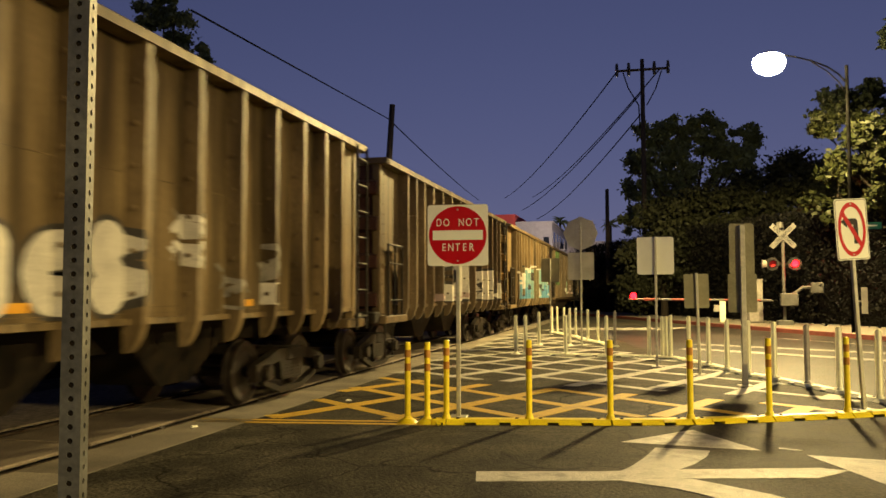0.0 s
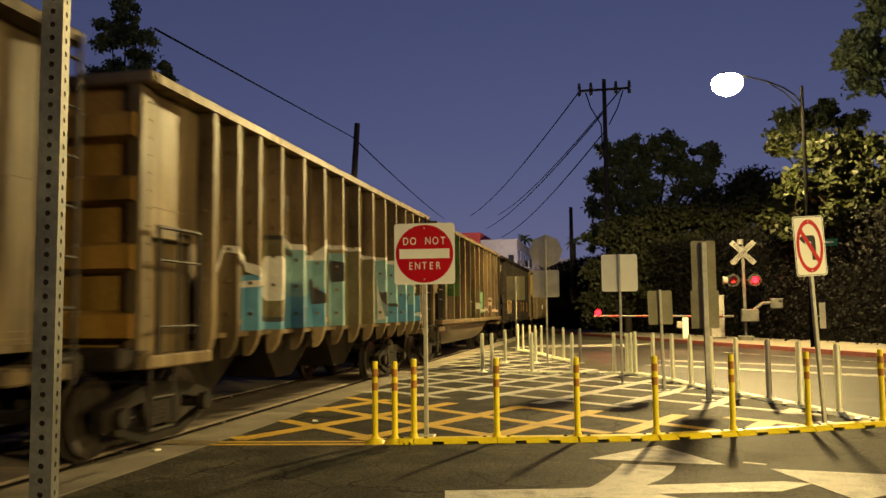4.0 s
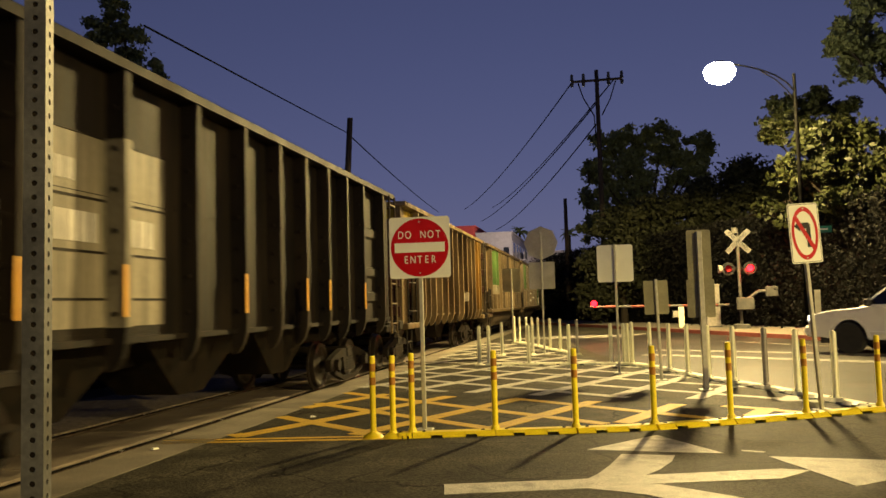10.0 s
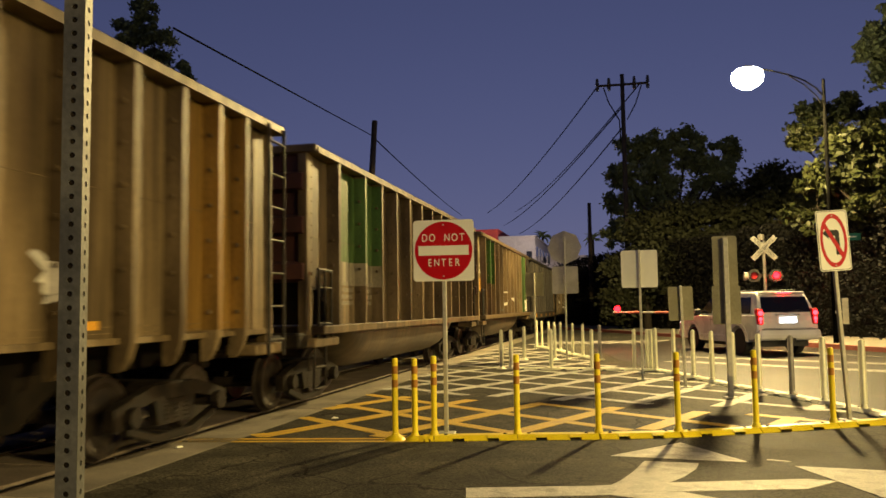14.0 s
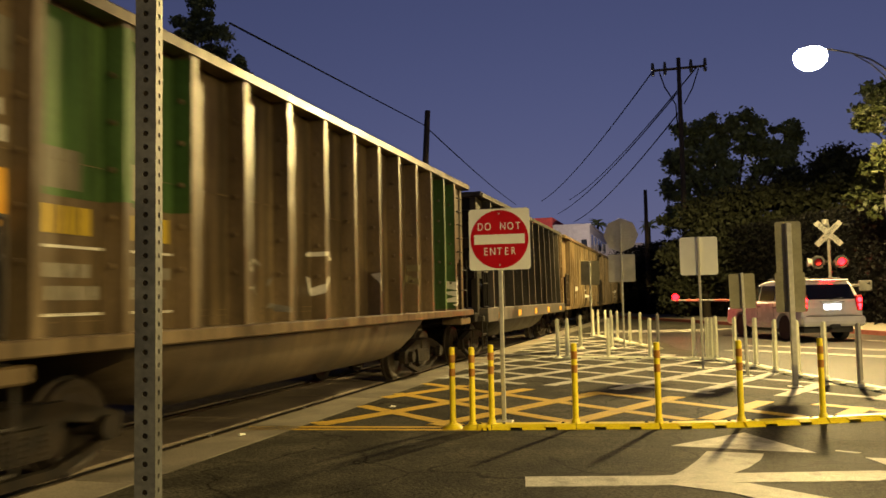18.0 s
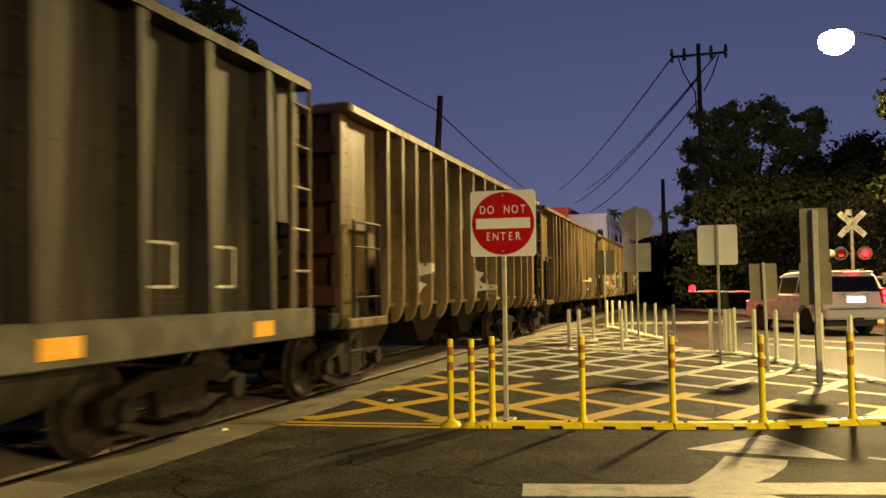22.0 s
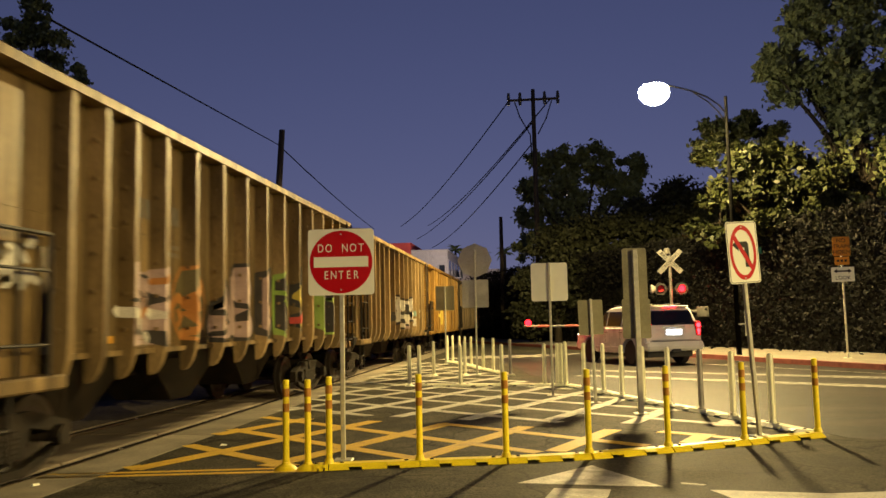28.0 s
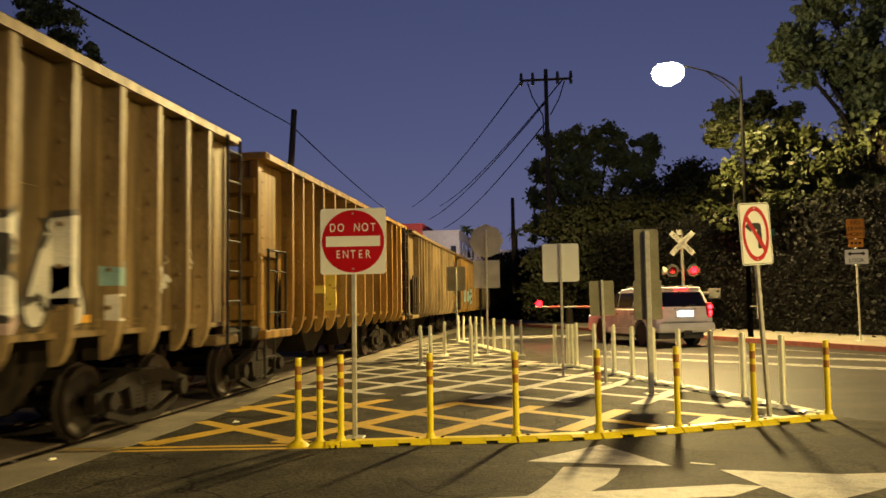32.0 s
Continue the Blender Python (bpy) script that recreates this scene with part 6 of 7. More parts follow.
# ---- kerb, pavement, hedge ----
KA, KB = Vector((9.0, 24.0, 0)), Vector((3.2, 38.5, 0))
kd = (KB - KA).normalized()
kn = Vector((kd.y, -kd.x, 0))
A2, B2 = KA - kd * 0.5, KB + kd * 30
kerb = Mesher().loft([[tuple(p + kn * o + Vector((0, 0, h))) for o, h in ((0, 0), (0, 0.15), (0.15, 0.155), (0.15, 0))] for p in (A2, B2)])
setting("kerb", kerb, KERB_RED, "faded red painted kerb along the far pavement", "kerb")
side = Mesher().loft([[tuple(p + kn * o + Vector((0, 0, h))) for o, h in ((0.15, 0.0), (0.15, 0.15), (6.0, 0.16), (6.0, 0))] for p in (A2, B2)])
setting("pavement", side, PAVEMENT, "pale concrete pavement behind the red kerb", "pavement")


def leaves(n, size, seed, place):
    """Many small folded leaves; place(rng) gives the middle of each."""
    rng = np.random.default_rng(seed)
    c = place(rng, n)
    n = len(c)
    u = rng.normal(size=(n, 3))
    u /= np.linalg.norm(u, axis=1)[:, None]
    v = np.cross(u, rng.normal(size=(n, 3)))
    v /= np.linalg.norm(v, axis=1)[:, None]
    s = size * (0.6 + 0.8 * rng.random((n, 1)))
    pts = np.stack([c - u * s, c + v * s * 0.55, c + u * s, c - v * s * 0.55], 1).reshape(-1, 3)
    me = bpy.data.meshes.new("crown")
    me.vertices.add(4 * n)
    me.vertices.foreach_set("co", pts.ravel())
    me.loops.add(4 * n)
    me.loops.foreach_set("vertex_index", np.arange(4 * n))
    me.polygons.add(n)
    me.polygons.foreach_set("loop_start", np.arange(n) * 4)
    me.update(calc_edges=True)
    me.validate()
    return me


def clumps(rng, n, middles, spread):
    k = rng.integers(0, len(middles), n)
    d = rng.normal(size=(n, 3))
    d /= np.linalg.norm(d, axis=1)[:, None]
    r = spread[k][:, None] * np.minimum(np.abs(rng.normal(0, 0.62, (n, 1))), 1.7)
    return middles[k] + d * r * np.array([1, 1, 0.8])


def tree(label, x, y, lobes, n, leaf, material, seed, trunk=0.3, clump=(0.22, 0.42), per=16):
    """A crown of lobes (dx, z, radius), each a cluster of leafy clumps, on a forked trunk."""
    ob = thing("tree", label, "tree", pose(x, y, 0))
    rng = np.random.default_rng(seed)
    mids, spread, hearts = [], [], []
    for dx, z, r in lobes:
        heart = np.array([dx, rng.uniform(-0.5, 0.5) * r, z])
        hearts.append(heart)
        d = rng.normal(size=(per, 3))
        d /= np.linalg.norm(d, axis=1)[:, None]
        mids.append(heart + d * r * rng.uniform(0.35, 0.95, (per, 1)))
        spread.append(r * rng.uniform(*clump, per))
    mids, spread = np.concatenate(mids), np.concatenate(spread)
    top = max(h[2] for h in hearts)
    fork = (0.0, 0.0, 0.35 * top)
    part("trunk", Mesher().tube((0, 0, 0), fork, trunk, trunk * 0.7, n=10), BARK, ob)
    for h in hearts:
        knee = (0.45 * h[0], 0.45 * h[1], fork[2] + 0.55 * (h[2] - fork[2]))
        part("limb", Mesher().tube(fork, knee, trunk * 0.42, trunk * 0.26, n=6).tube(knee, tuple(h), trunk * 0.26, trunk * 0.08, n=6), BARK, ob)
    twigs = Mesher()
    for k in range(0, len(mids), 3):
        twigs.tube(tuple(hearts[k // per]), tuple(mids[k]), trunk * 0.07, trunk * 0.03, n=4)
    tagged(part("twig_work", twigs, BARK, ob), kind="stuff")
    me = leaves(n, leaf, seed + 1, lambda r, q: clumps(r, q, mids, spread))
    me.materials.append(material)
    tagged(part("crown", me, material, ob, "uneven leafy crown"), kind="stuff")
    return ob


tree("broad leafy tree with separate clumps behind the utility pole", 3.6, 58, [(-2.6, 12.8, 1.2), (-0.8, 12.7, 1.1), (1.0, 12.7, 1.3), (3.5, 12.2, 1.2), (-3.6, 10.7, 1.2), (-1.2, 10.6, 1.8), (1.7, 10.7, 1.8), (3.2, 10.6, 1.2), (-4.0, 6.7, 1.1), (-3.2, 8.9, 1.3), (-0.5, 8.5, 2.0)], 52000, 0.16, LEAF_DARK, 31, 0.4)
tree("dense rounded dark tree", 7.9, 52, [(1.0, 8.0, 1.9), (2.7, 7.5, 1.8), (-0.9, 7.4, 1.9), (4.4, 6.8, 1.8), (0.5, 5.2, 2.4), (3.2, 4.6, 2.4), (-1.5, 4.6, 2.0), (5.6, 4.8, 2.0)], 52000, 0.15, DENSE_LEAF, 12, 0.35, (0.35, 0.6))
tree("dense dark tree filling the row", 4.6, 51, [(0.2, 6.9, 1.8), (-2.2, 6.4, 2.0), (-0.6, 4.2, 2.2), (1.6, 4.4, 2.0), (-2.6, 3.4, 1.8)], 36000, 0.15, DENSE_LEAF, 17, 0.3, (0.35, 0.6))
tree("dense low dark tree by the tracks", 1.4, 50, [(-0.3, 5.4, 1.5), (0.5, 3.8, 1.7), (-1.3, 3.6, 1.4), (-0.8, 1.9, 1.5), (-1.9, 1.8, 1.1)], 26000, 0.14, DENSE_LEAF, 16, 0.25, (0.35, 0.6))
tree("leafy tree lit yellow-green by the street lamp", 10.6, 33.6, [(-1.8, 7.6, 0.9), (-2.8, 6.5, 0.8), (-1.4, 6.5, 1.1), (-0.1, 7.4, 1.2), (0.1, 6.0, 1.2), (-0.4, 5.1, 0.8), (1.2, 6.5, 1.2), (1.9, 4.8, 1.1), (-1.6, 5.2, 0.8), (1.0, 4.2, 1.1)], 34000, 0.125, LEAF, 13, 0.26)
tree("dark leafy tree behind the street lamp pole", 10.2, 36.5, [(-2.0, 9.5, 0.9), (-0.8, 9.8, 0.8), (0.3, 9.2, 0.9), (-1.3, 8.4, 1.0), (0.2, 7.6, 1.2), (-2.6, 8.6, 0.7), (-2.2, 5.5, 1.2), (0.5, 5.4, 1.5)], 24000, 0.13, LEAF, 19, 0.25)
tree("tall dark leafy tree beside the road", 14.6, 37, [(-3.3, 13.0, 1.0), (-3.9, 12.3, 0.8), (-2.0, 14.7, 1.2), (-0.9, 13.4, 1.9), (-2.2, 11.7, 1.6), (-0.8, 10.5, 2.1), (0.5, 12.0, 2.1), (0.5, 8.6, 2.3), (-1.0, 6.5, 2.0), (0.2, 4.3, 2.1), (-0.5, 16.2, 1.5), (1.6, 15.0, 1.8), (3.0, 11.0, 2.2), (2.8, 7.0, 2.2), (-2.6, 4.6, 1.6)], 70000, 0.15, LEAF_DARK, 14, 0.4)
tree("dark feathery conifer behind the train", -26.0, 40, [(0, 18.6, 0.9), (-0.7, 17.2, 1.0), (0.8, 16.8, 1.0), (0.0, 15.6, 1.3), (-1.3, 14.6, 1.2), (1.2, 14.2, 1.2), (0.2, 13.0, 1.6), (-1.2, 11.2, 1.6), (1.3, 10.6, 1.6), (0, 8.6, 2.0)], 34000, 0.13, LEAF_DARK, 45, 0.3)
tree("small pointed dark conifer behind the train", -23.6, 40, [(0, 15.2, 0.35), (0.05, 14.5, 0.5), (-0.05, 13.8, 0.7), (0.1, 13.0, 0.85), (-0.1, 12.1, 1.05), (0.1, 11.0, 1.2), (0, 9.6, 1.4), (0, 7.8, 1.5)], 22000, 0.12, LEAF_DARK, 46, 0.2, (0.3, 0.5))
hedge = thing("hedge", "dark overgrown hedge along the pavement", "hedge", kind="stuff")
HA, HB = KA + kn * 4.5 - kd * 6, KB + kn * 3.0 + kd * 30
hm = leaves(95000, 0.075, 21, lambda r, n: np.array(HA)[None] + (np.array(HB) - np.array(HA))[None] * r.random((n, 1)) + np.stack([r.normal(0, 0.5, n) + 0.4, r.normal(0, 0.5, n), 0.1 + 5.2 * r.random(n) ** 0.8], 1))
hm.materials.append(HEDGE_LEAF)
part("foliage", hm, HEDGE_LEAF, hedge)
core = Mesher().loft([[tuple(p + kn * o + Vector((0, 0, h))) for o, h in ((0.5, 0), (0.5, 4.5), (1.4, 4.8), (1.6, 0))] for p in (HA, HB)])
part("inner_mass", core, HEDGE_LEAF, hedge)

# added screen, hidden by the train, keeps skylight from the ground under it
sky_screen = thing("shrubs", "unseen dark shrubs added beyond the tracks as a skylight screen", "shrub", kind="stuff")
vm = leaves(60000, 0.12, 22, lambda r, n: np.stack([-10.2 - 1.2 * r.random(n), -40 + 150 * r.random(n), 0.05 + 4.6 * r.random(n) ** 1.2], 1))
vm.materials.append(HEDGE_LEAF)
part("foliage", vm, HEDGE_LEAF, sky_screen)
part("inner_mass", Mesher().box(-11.6, -10.4, -40, 110, 0, 4.0), HEDGE_LEAF, sky_screen)


# ---- far buildings ----
def window_on(parent, x, y, z, w, h, axis, lit=False):
    """A framed window standing a little proud of a wall that faces -y or +x."""
    turn = pose(x, y, z, 0, 0, 0 if axis == "y" else 90)
    fr = part("window", Mesher().box(-w / 2 - 0.08, w / 2 + 0.08, -0.06, 0.03, -0.08, h + 0.08), STUCCO, parent, at=turn)
    part("pane", Mesher().box(-w / 2, w / 2, -0.075, -0.055, 0, h), WINDOW_GLOW if lit else WINDOW_DARK, fr, "lit pane" if lit else "dark pane")


bl = thing("apartment_building", "pale stucco apartment building far down the tracks", "building", pose(0, 100, 0))
part("wall", Mesher().box(-15.0, -10.5, 0, 30, 0, 10.25), STUCCO, bl)
part("parapet", Mesher().box(-15.02, -10.35, -0.15, 30.1, 10.25, 10.45), STUCCO, bl)
for k in range(7):
    for fl in range(3):
        window_on(bl, -10.5, 2.0 + k * 4.0, 1.6 + fl * 2.9, 2.2, 1.8, "x", (k, fl) == (5, 1))
for k in (1, 3, 5):
    for fl in (1, 2):
        bal = part("balcony", Mesher().box(-10.5, -9.3, k * 4.0 + 0.6, k * 4.0 + 3.4, 1.25 + fl * 2.9, 1.4 + fl * 2.9), STUCCO, bl)
        part("railing", Mesher().box(-9.36, -9.3, k * 4.0 + 0.6, k * 4.0 + 3.4, 1.4 + fl * 2.9, 2.4 + fl * 2.9), PLASTIC_DARK, bal, "dark balcony railing")
window_on(bl, -11.2, 0, 7.4, 0.7, 1.1, "y")
window_on(bl, -11.2, 0, 4.6, 0.7, 1.1, "y")
window_on(bl, -14.5, 0, 8.3, 0.7, 0.9, "y", True)
b2 = thing("apartment_building", "lower pale apartment wing with lit openings", "building", pose(0, 112, 0))
part("wall", Mesher().box(-10.2, -4.6, 0, 14, 0, 8.6), STUCCO, b2)
for k in range(3):
    for fl in range(2):
        window_on(b2, -9.2 + k * 1.7, 0, 2.0 + fl * 3.2, 0.9, 1.6, "y", (k, fl) in ((1, 1), (2, 0)))
rb = thing("red_building", "red stucco building far down the tracks", "building", pose(0, 100, 0))
part("wall", Mesher().box(-26, -15.1, 0, 12, 0, 11.2), STUCCO_RED, rb)
part("parapet", Mesher().box(-26.1, -15.0, -0.1, 12.1, 11.2, 11.4), STUCCO_RED, rb)
low = thing("low_building", "low reddish building behind the waiting traffic", "building", pose(0, 96, 0))
part("wall", Mesher().box(-5.6, -2.0, 0, 8, 0, 4.6), STUCCO_RED, low)
for k in range(2):
    window_on(low, -4.8 + k * 1.6, 0, 2.0, 0.8, 1.5, "y", k == 0)


def palm(x, y, h):
    ob = thing("palm_tree", "tall thin palm tree far away", "tree", pose(x, y, 0), "palms")
    part("trunk", Mesher().tube((0, 0, 0), (0, 0, h), 0.22, 0.16, n=8), BARK, ob)
    rng = random.Random(int(h * 10))
    fr = Mesher().prism([(0.0, 0.0), (0.5, 0.22), (1.0, 0.18), (1.5, -0.25), (0.95, 0.05), (0.5, 0.10)], "x", -0.10, 0.10).mesh("frond", LEAF_DARK)
    for k in range(18):
        part("frond", fr, LEAF_DARK, ob, at=pose(0, 0, h - 0.1, rng.uniform(-35, 50), 0, k * 20 + rng.uniform(-8, 8)))


palm(-11.2, 118, 11.9)
palm(-7.0, 112, 10.4)
palm(-3.9, 115, 11.0)
palm(-17.5, 118, 11.6)
palm(-13.9, 120, 11.3)


# ---- white sport utility vehicle ----
def shell(outline, stations):
    """A body from a side outline (y, z), repeated across the width at stations (x, inset): the inset pulls it towards its middle."""
    my, mz = sum(p[0] for p in outline) / len(outline), sum(p[1] for p in outline) / len(outline)
    rings = []
    for x, inset in stations:
        ring = []
        for y, z in outline:
            d = Vector((y - my, z - mz))
            k = max(1 - inset / max(d.length, 0.2), 0.0)
            ring.append((x, my + d.x * k, mz + d.y * k))
        rings.append(ring)
    return Mesher().loft(rings)


suv = thing("sport_utility_vehicle", "white four-door sport utility vehicle with lit tail lamps", "car", pose(3.44, 29.5, 0, 0, 0, 22))
arch = lambda cy: [(cy + 0.49 * math.cos(radians(a)), 0.40 + 0.49 * math.sin(radians(a))) for a in range(0, 181, 15)]
side_line = [(-2.50, 0.50), (-2.55, 0.64), (-2.545, 1.02), (-2.50, 1.20), (1.05, 1.20), (1.28, 1.17), (2.00, 1.10), (2.34, 1.02), (2.50, 0.90), (2.54, 0.66), (2.50, 0.44), (1.99, 0.40)]
side_line += arch(1.5) + [(1.0, 0.36), (-1.0, 0.36)] + arch(-1.5) + [(-2.0, 0.44)]
body = part("body", shell(side_line, ((-1.0, 0.10), (-0.995, 0.045), (-0.965, 0.012), (-0.93, 0.0), (0.93, 0.0), (0.965, 0.012), (0.995, 0.045), (1.0, 0.10))), CAR_PAINT, suv)
for cy in (1.5, -1.5):
    for s in (-1, 1):
        lip = [(cy + r * math.cos(radians(a)), 0.40 + r * math.sin(radians(a))) for r, span in ((0.56, range(0, 181, 15)), (0.49, range(180, -1, -15))) for a in span]
        part("wheel_arch", Mesher().prism(lip, "x", min(s * 0.97, s * 1.015), max(s * 0.97, s * 1.015)), CAR_PAINT, suv)


def roof_x(z):
    return (1 - (z - 1.17) * 0.27) * 0.96


cab = [(-2.51, 1.17), (-2.46, 1.34), (-2.34, 1.66), (-2.24, 1.82), (-2.08, 1.885), (-1.7, 1.91), (-0.3, 1.91), (0.16, 1.875), (0.44, 1.78), (1.24, 1.17)]
cabin = Mesher()
cabin.loft([[(s * roof_x(z) * f, y, z - d) for y, z in cab] for s, f, d in ((-1, 1.0, 0.04), (-1, 0.97, 0.01), (-1, 0.86, 0.0), (1, 0.86, 0.0), (1, 0.97, 0.01), (1, 1.0, 0.04))])
part("cabin", cabin, CAR_PAINT, suv)
for s in (-1, 1):
    for y0, y1, t0, t1 in ((0.26, 1.02, 0.26, 0.44), (-0.80, 0.16, -0.80, 0.16), (-2.10, -0.92, -1.96, -0.92)):
        lo, hi = 1.25, 1.74
        win = Mesher().loft([[(s * (roof_x(lo) + 0.012) + o, y0, lo), (s * (roof_x(lo) + 0.012) + o, y1, lo), (s * (roof_x(hi) + 0.012) + o, t1, hi), (s * (roof_x(hi) + 0.012) + o, t0, hi)] for o in (0, -s * 0.03)])
        part("side_window", win, CAR_GLASS, suv, "dark tinted side window")
    x0, x1 = min(s * 0.97, s * 1.20), max(s * 0.97, s * 1.20)
    part("door_mirror", Mesher().box(x0, x1, 0.86, 1.00, 1.20, 1.40, 0.04), PLASTIC_DARK, suv, "dark door mirror")
    for y in (0.02, -1.02):
        part("door_handle", Mesher().box(min(s * 0.99, s * 1.03), max(s * 0.99, s * 1.03), y - 0.02, y + 0.20, 1.03, 1.075, 0.012), ALLOY, suv, "chrome door handle")
    for y in (0.22, -0.86):
        part("door_seam", Mesher().box(min(s * 0.985, s * 1.002), max(s * 0.985, s * 1.002), y, y + 0.012, 0.48, 1.18), PLASTIC_DARK, suv, "dark door gap")
    part("side_moulding", Mesher().box(min(s * 0.99, s * 1.015), max(s * 0.99, s * 1.015), -0.95, 0.95, 0.50, 0.58, 0.01), CAR_PAINT, suv)
    tail = part("tail_lamp", Mesher().box(s * 0.885 - 0.10, s * 0.885 + 0.10, -2.575, -2.40, 0.92, 1.40, 0.03), RED_LENS, suv, "red tail lamp cluster")
    for z, r, lit in ((1.26, 0.075, TAIL_GLOW), (1.09, 0.06, TAIL_GLOW), (0.99, 0.035, TAIL_GLOW)):
        part("bulb", Mesher().tube((s * 0.885, -2.59, z), (s * 0.885, -2.56, z), r, n=12), lit, tail, "lit tail bulb")
    part("head_lamp", Mesher().box(s * 0.80 - 0.16, s * 0.80 + 0.19, 2.36, 2.54, 0.80, 1.00, 0.04), HEAD_GLOW, suv, "lit head lamp")
    part("roof_rail", Mesher().tube((s * 0.66, -1.95, 1.95), (s * 0.66, 0.05, 1.95), 0.02, n=6).tube((s * 0.66, -1.9, 1.89), (s * 0.66, -1.9, 1.95), 0.02, n=6).tube((s * 0.66, 0.0, 1.88), (s * 0.66, 0.0, 1.95), 0.02, n=6), PLASTIC_DARK, suv)
part("rear_window", Mesher().loft([[(-0.80, -2.492 - o, 1.28), (0.80, -2.492 - o, 1.28), (0.72, -2.318 - o, 1.74), (-0.72, -2.318 - o, 1.74)] for o in (-0.03, 0.008)]), CAR_GLASS, suv, "dark rear window")
part("wiper", Mesher().tube((-0.05, -2.50, 1.27), (0.42, -2.485, 1.34), 0.014, n=6), PLASTIC_DARK, suv)
part("spoiler", Mesher().box(-0.70, 0.70, -2.36, -2.12, 1.83, 1.90, 0.02), CAR_PAINT, suv)
part("windscreen", Mesher().loft([[(-0.84, 1.17 + o, 1.25), (0.84, 1.17 + o, 1.25), (0.74, 0.52 + o, 1.75), (-0.74, 0.52 + o, 1.75)] for o in (-0.02, 0.02)]), CAR_GLASS, suv, "dark windscreen")
part("brake_light", Mesher().box(-0.22, 0.22, -2.375, -2.34, 1.84, 1.88), TAIL_GLOW, suv, "lit high brake light")
part("hatch_recess", Mesher().box(-0.34, 0.34, -2.562, -2.545, 0.93, 1.20, 0.01), CAR_PAINT, suv)
part("number_plate", Mesher().box(-0.27, 0.27, -2.575, -2.56, 0.97, 1.13), PLATE_GLOW, suv, "blank plate glowing in place of its plate lamp")
part("hatch_handle", Mesher().box(-0.40, 0.40, -2.57, -2.545, 1.19, 1.225, 0.008), ALLOY, suv, "chrome hatch strip")
part("hatch_seam", Mesher().box(-0.78, 0.78, -2.553, -2.545, 0.80, 0.812), PLASTIC_DARK, suv, "dark hatch gap")
part("rear_bumper", shell([(-2.68, 0.52), (-2.70, 0.62), (-2.66, 0.76), (-2.45, 0.78), (-2.40, 0.48), (-2.62, 0.46)], ((-1.0, 0.08), (-0.94, 0.0), (0.94, 0.0), (1.0, 0.08))), CAR_PAINT, suv)
part("step_pad", Mesher().box(-0.86, 0.86, -2.672, -2.56, 0.765, 0.785), PLASTIC_DARK, suv)
part("tow_hitch", Mesher().box(-0.16, 0.16, -2.70, -2.40, 0.40, 0.53, 0.02), PLASTIC_DARK, suv)
part("front_bumper", shell([(2.66, 0.50), (2.68, 0.60), (2.62, 0.72), (2.40, 0.74), (2.38, 0.44), (2.58, 0.42)], ((-0.97, 0.08), (-0.90, 0.0), (0.90, 0.0), (0.97, 0.08))), CAR_PAINT, suv)
part("grille", Mesher().box(-0.60, 0.60, 2.50, 2.56, 0.76, 0.98, 0.02), PLASTIC_DARK, suv)
part("underbody", Mesher().box(-0.80, 0.80, -2.3, 2.3, 0.26, 0.62), PLASTIC_DARK, suv)
tyre = Mesher().loft([[(x, r * math.cos(2 * math.pi * i / 28), r * math.sin(2 * math.pi * i / 28)) for i in range(28)] for x, r in ((-0.12, 0.26), (-0.13, 0.37), (-0.10, 0.40), (0.10, 0.40), (0.13, 0.37), (0.12, 0.26))]).mesh("tyre", TYRE)
rim_shape = Mesher().tube((0.06, 0, 0), (0.10, 0, 0), 0.08, n=12)
for k in range(6):
    a = 2 * math.pi * k / 6
    c, sn = math.cos(a), math.sin(a)
    rim_shape.loft([[(x, c * r0 - sn * w0, sn * r0 + c * w0) for r0, w0 in ((0.05, -0.04), (0.26, -0.055), (0.26, 0.055), (0.05, 0.04))] for x in (0.05, 0.09)])
rim_shape.loft([[(x, 0.27 * math.cos(2 * math.pi * i / 28), 0.27 * math.sin(2 * math.pi * i / 28)) for i in range(28)] for x in (-0.10, 0.02)])
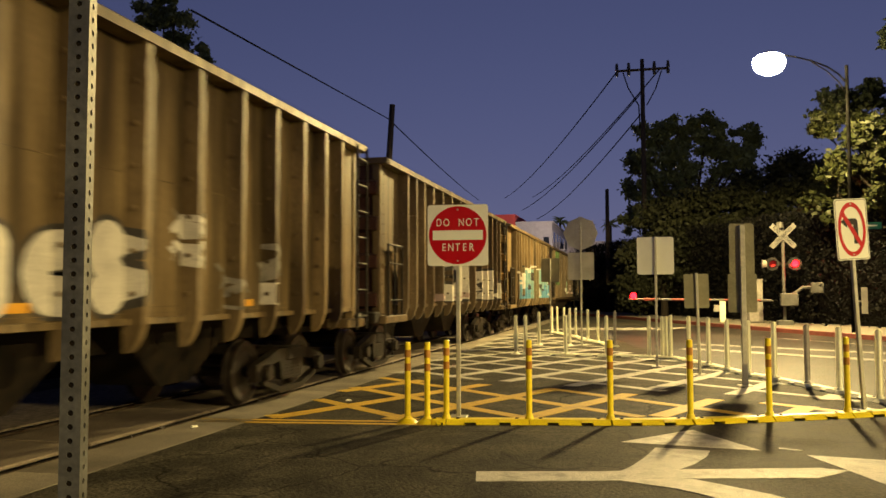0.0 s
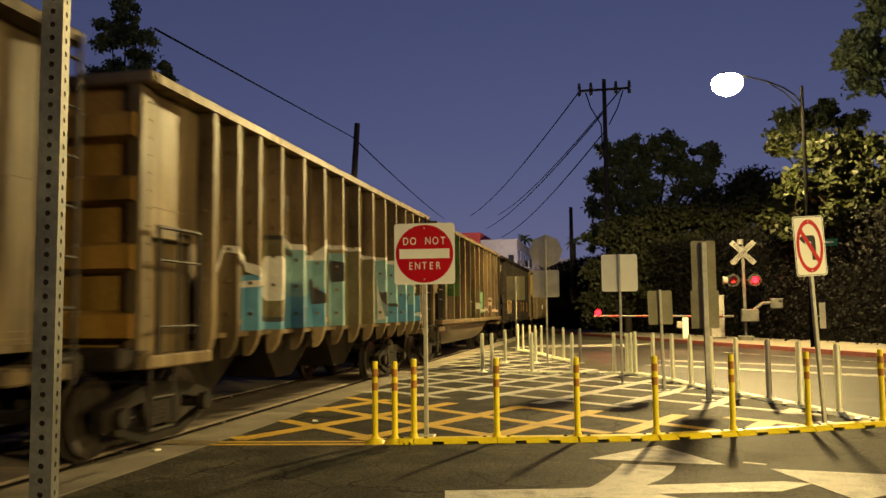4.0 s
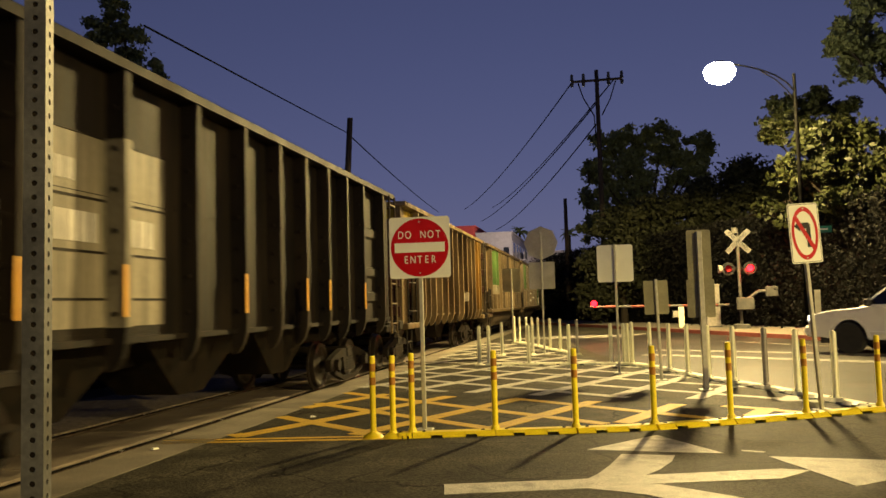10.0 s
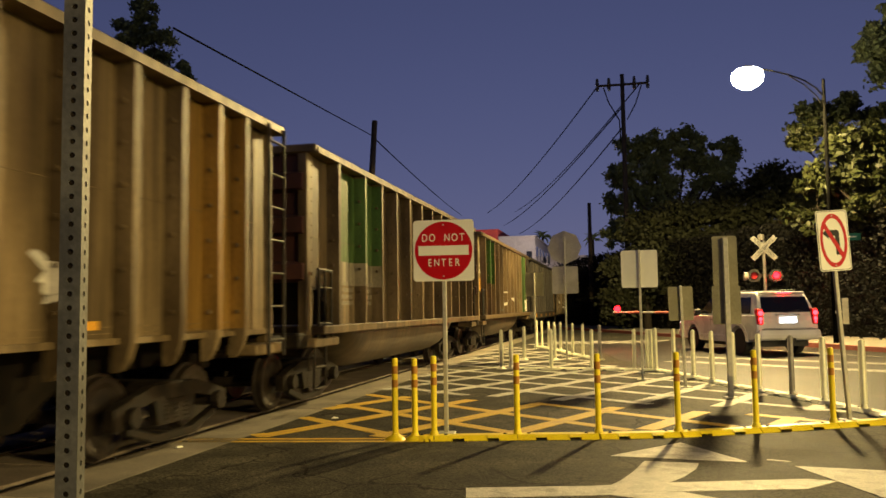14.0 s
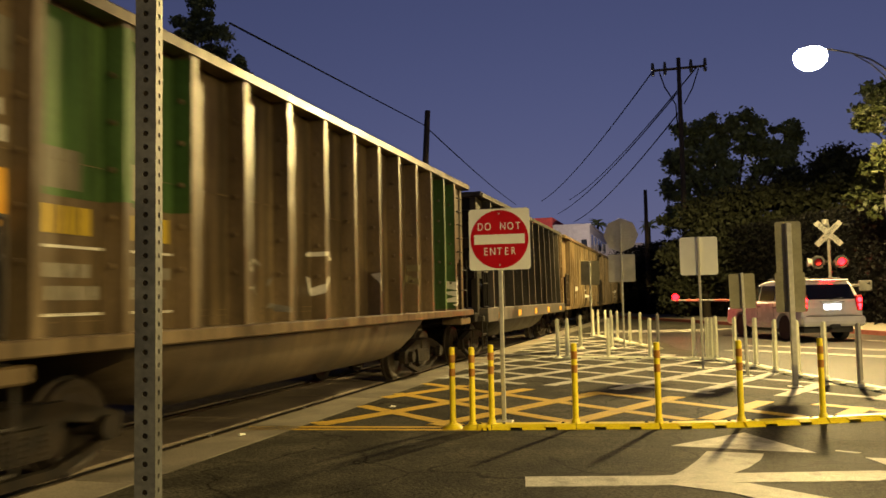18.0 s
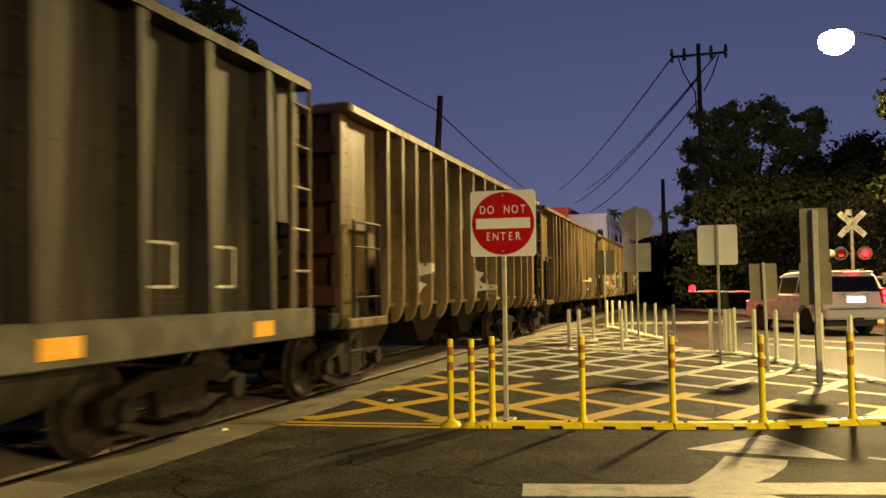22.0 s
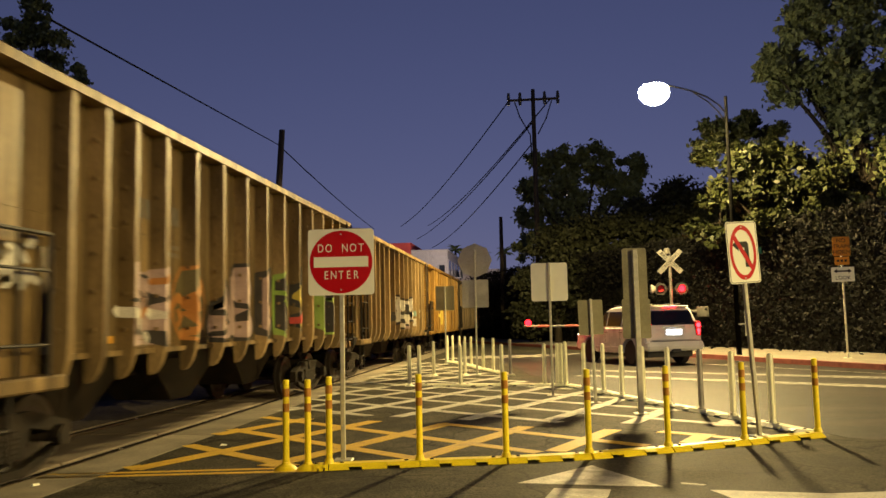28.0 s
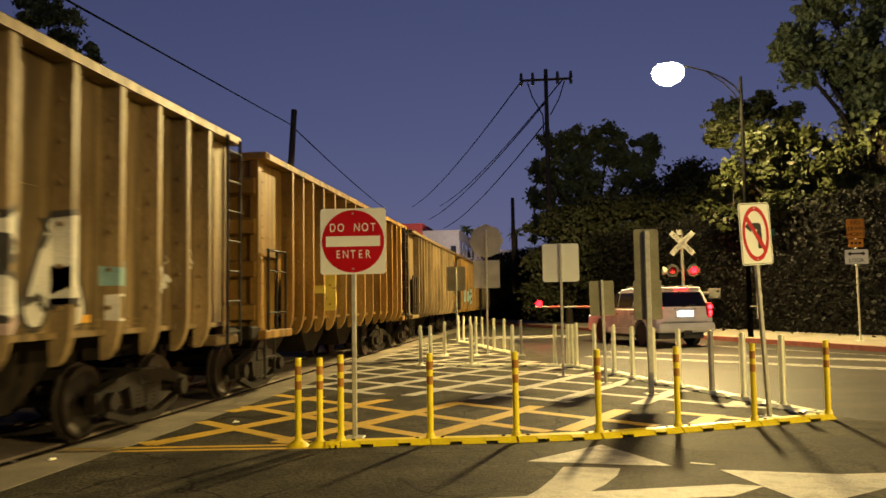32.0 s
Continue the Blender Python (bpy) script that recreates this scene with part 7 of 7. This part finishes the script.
RIM = rim_shape.mesh("rim", ALLOY)
SUV_WHEELS = []
for s in (-1, 1):
    for y in (-1.5, 1.5):
        hub = part("wheel", tyre, TYRE, suv, at=pose(s * 0.86, y, 0.40))
        part("rim", RIM, ALLOY, hub, "six-spoke alloy rim", at=pose(0, 0, 0, 0, 0, 0 if s > 0 else 180))
        SUV_WHEELS.append((hub, s * 0.86, y))
SUV_PATH = [(0.0, 31.0, 8.0, 60), (5.0, 22.5, 12.8, 58), (7.5, 15.8, 17.0, 56), (8.5, 12.6, 19.0, 54), (9.5, 9.4, 21.1, 52), (10.0, 7.93, 22.0, 50), (10.5, 6.97, 22.85, 48), (11.0, 6.15, 23.75, 45), (11.5, 5.43, 24.72, 41), (12.0, 4.88, 25.55, 33), (12.5, 4.50, 26.25, 27), (13.0, 4.28, 26.88, 24), (13.5, 3.98, 27.5, 22.5), (14.2, 3.72, 28.2, 22), (15.0, 3.52, 29.0, 22), (16.0, 3.44, 29.4, 22), (18.0, 3.44, 29.5, 22), (32.0, 3.44, 29.5, 22)]


def motions():
    for wagon in WAGONS:
        car, wheels = wagon.car, wagon.wheels
        x, y, z = car.location
        walk(car, [(k * 0.5, pose(x, y - travelled(k * 0.5), z)) for k in range(65)])
        for w in wheels:
            px, py, pz = w.location
            walk(w, [(k * 0.1, pose(px, py, pz, math.degrees(travelled(k * 0.1) / 0.455))) for k in range(321)])
    walk(suv, [(t, pose(x, y, 0, 0, 0, a)) for t, x, y, a in SUV_PATH])
    # rolling of the road wheels along the path
    run, rows = 0.0, [(0.0, 0.0)]
    for (t0, x0, y0, _), (t1, x1, y1, _) in zip(SUV_PATH, SUV_PATH[1:]):
        d = math.hypot(x1 - x0, y1 - y0)
        n = max(int(d / 0.5) + 1, 1)
        rows += [(t0 + (t1 - t0) * k / n, run + d * k / n) for k in range(1, n + 1)]
        run += d
    for hub, x, y in SUV_WHEELS:
        walk(hub, [(t, pose(x, y, 0.40, -math.degrees(s / 0.40))) for t, s in rows])


motions()
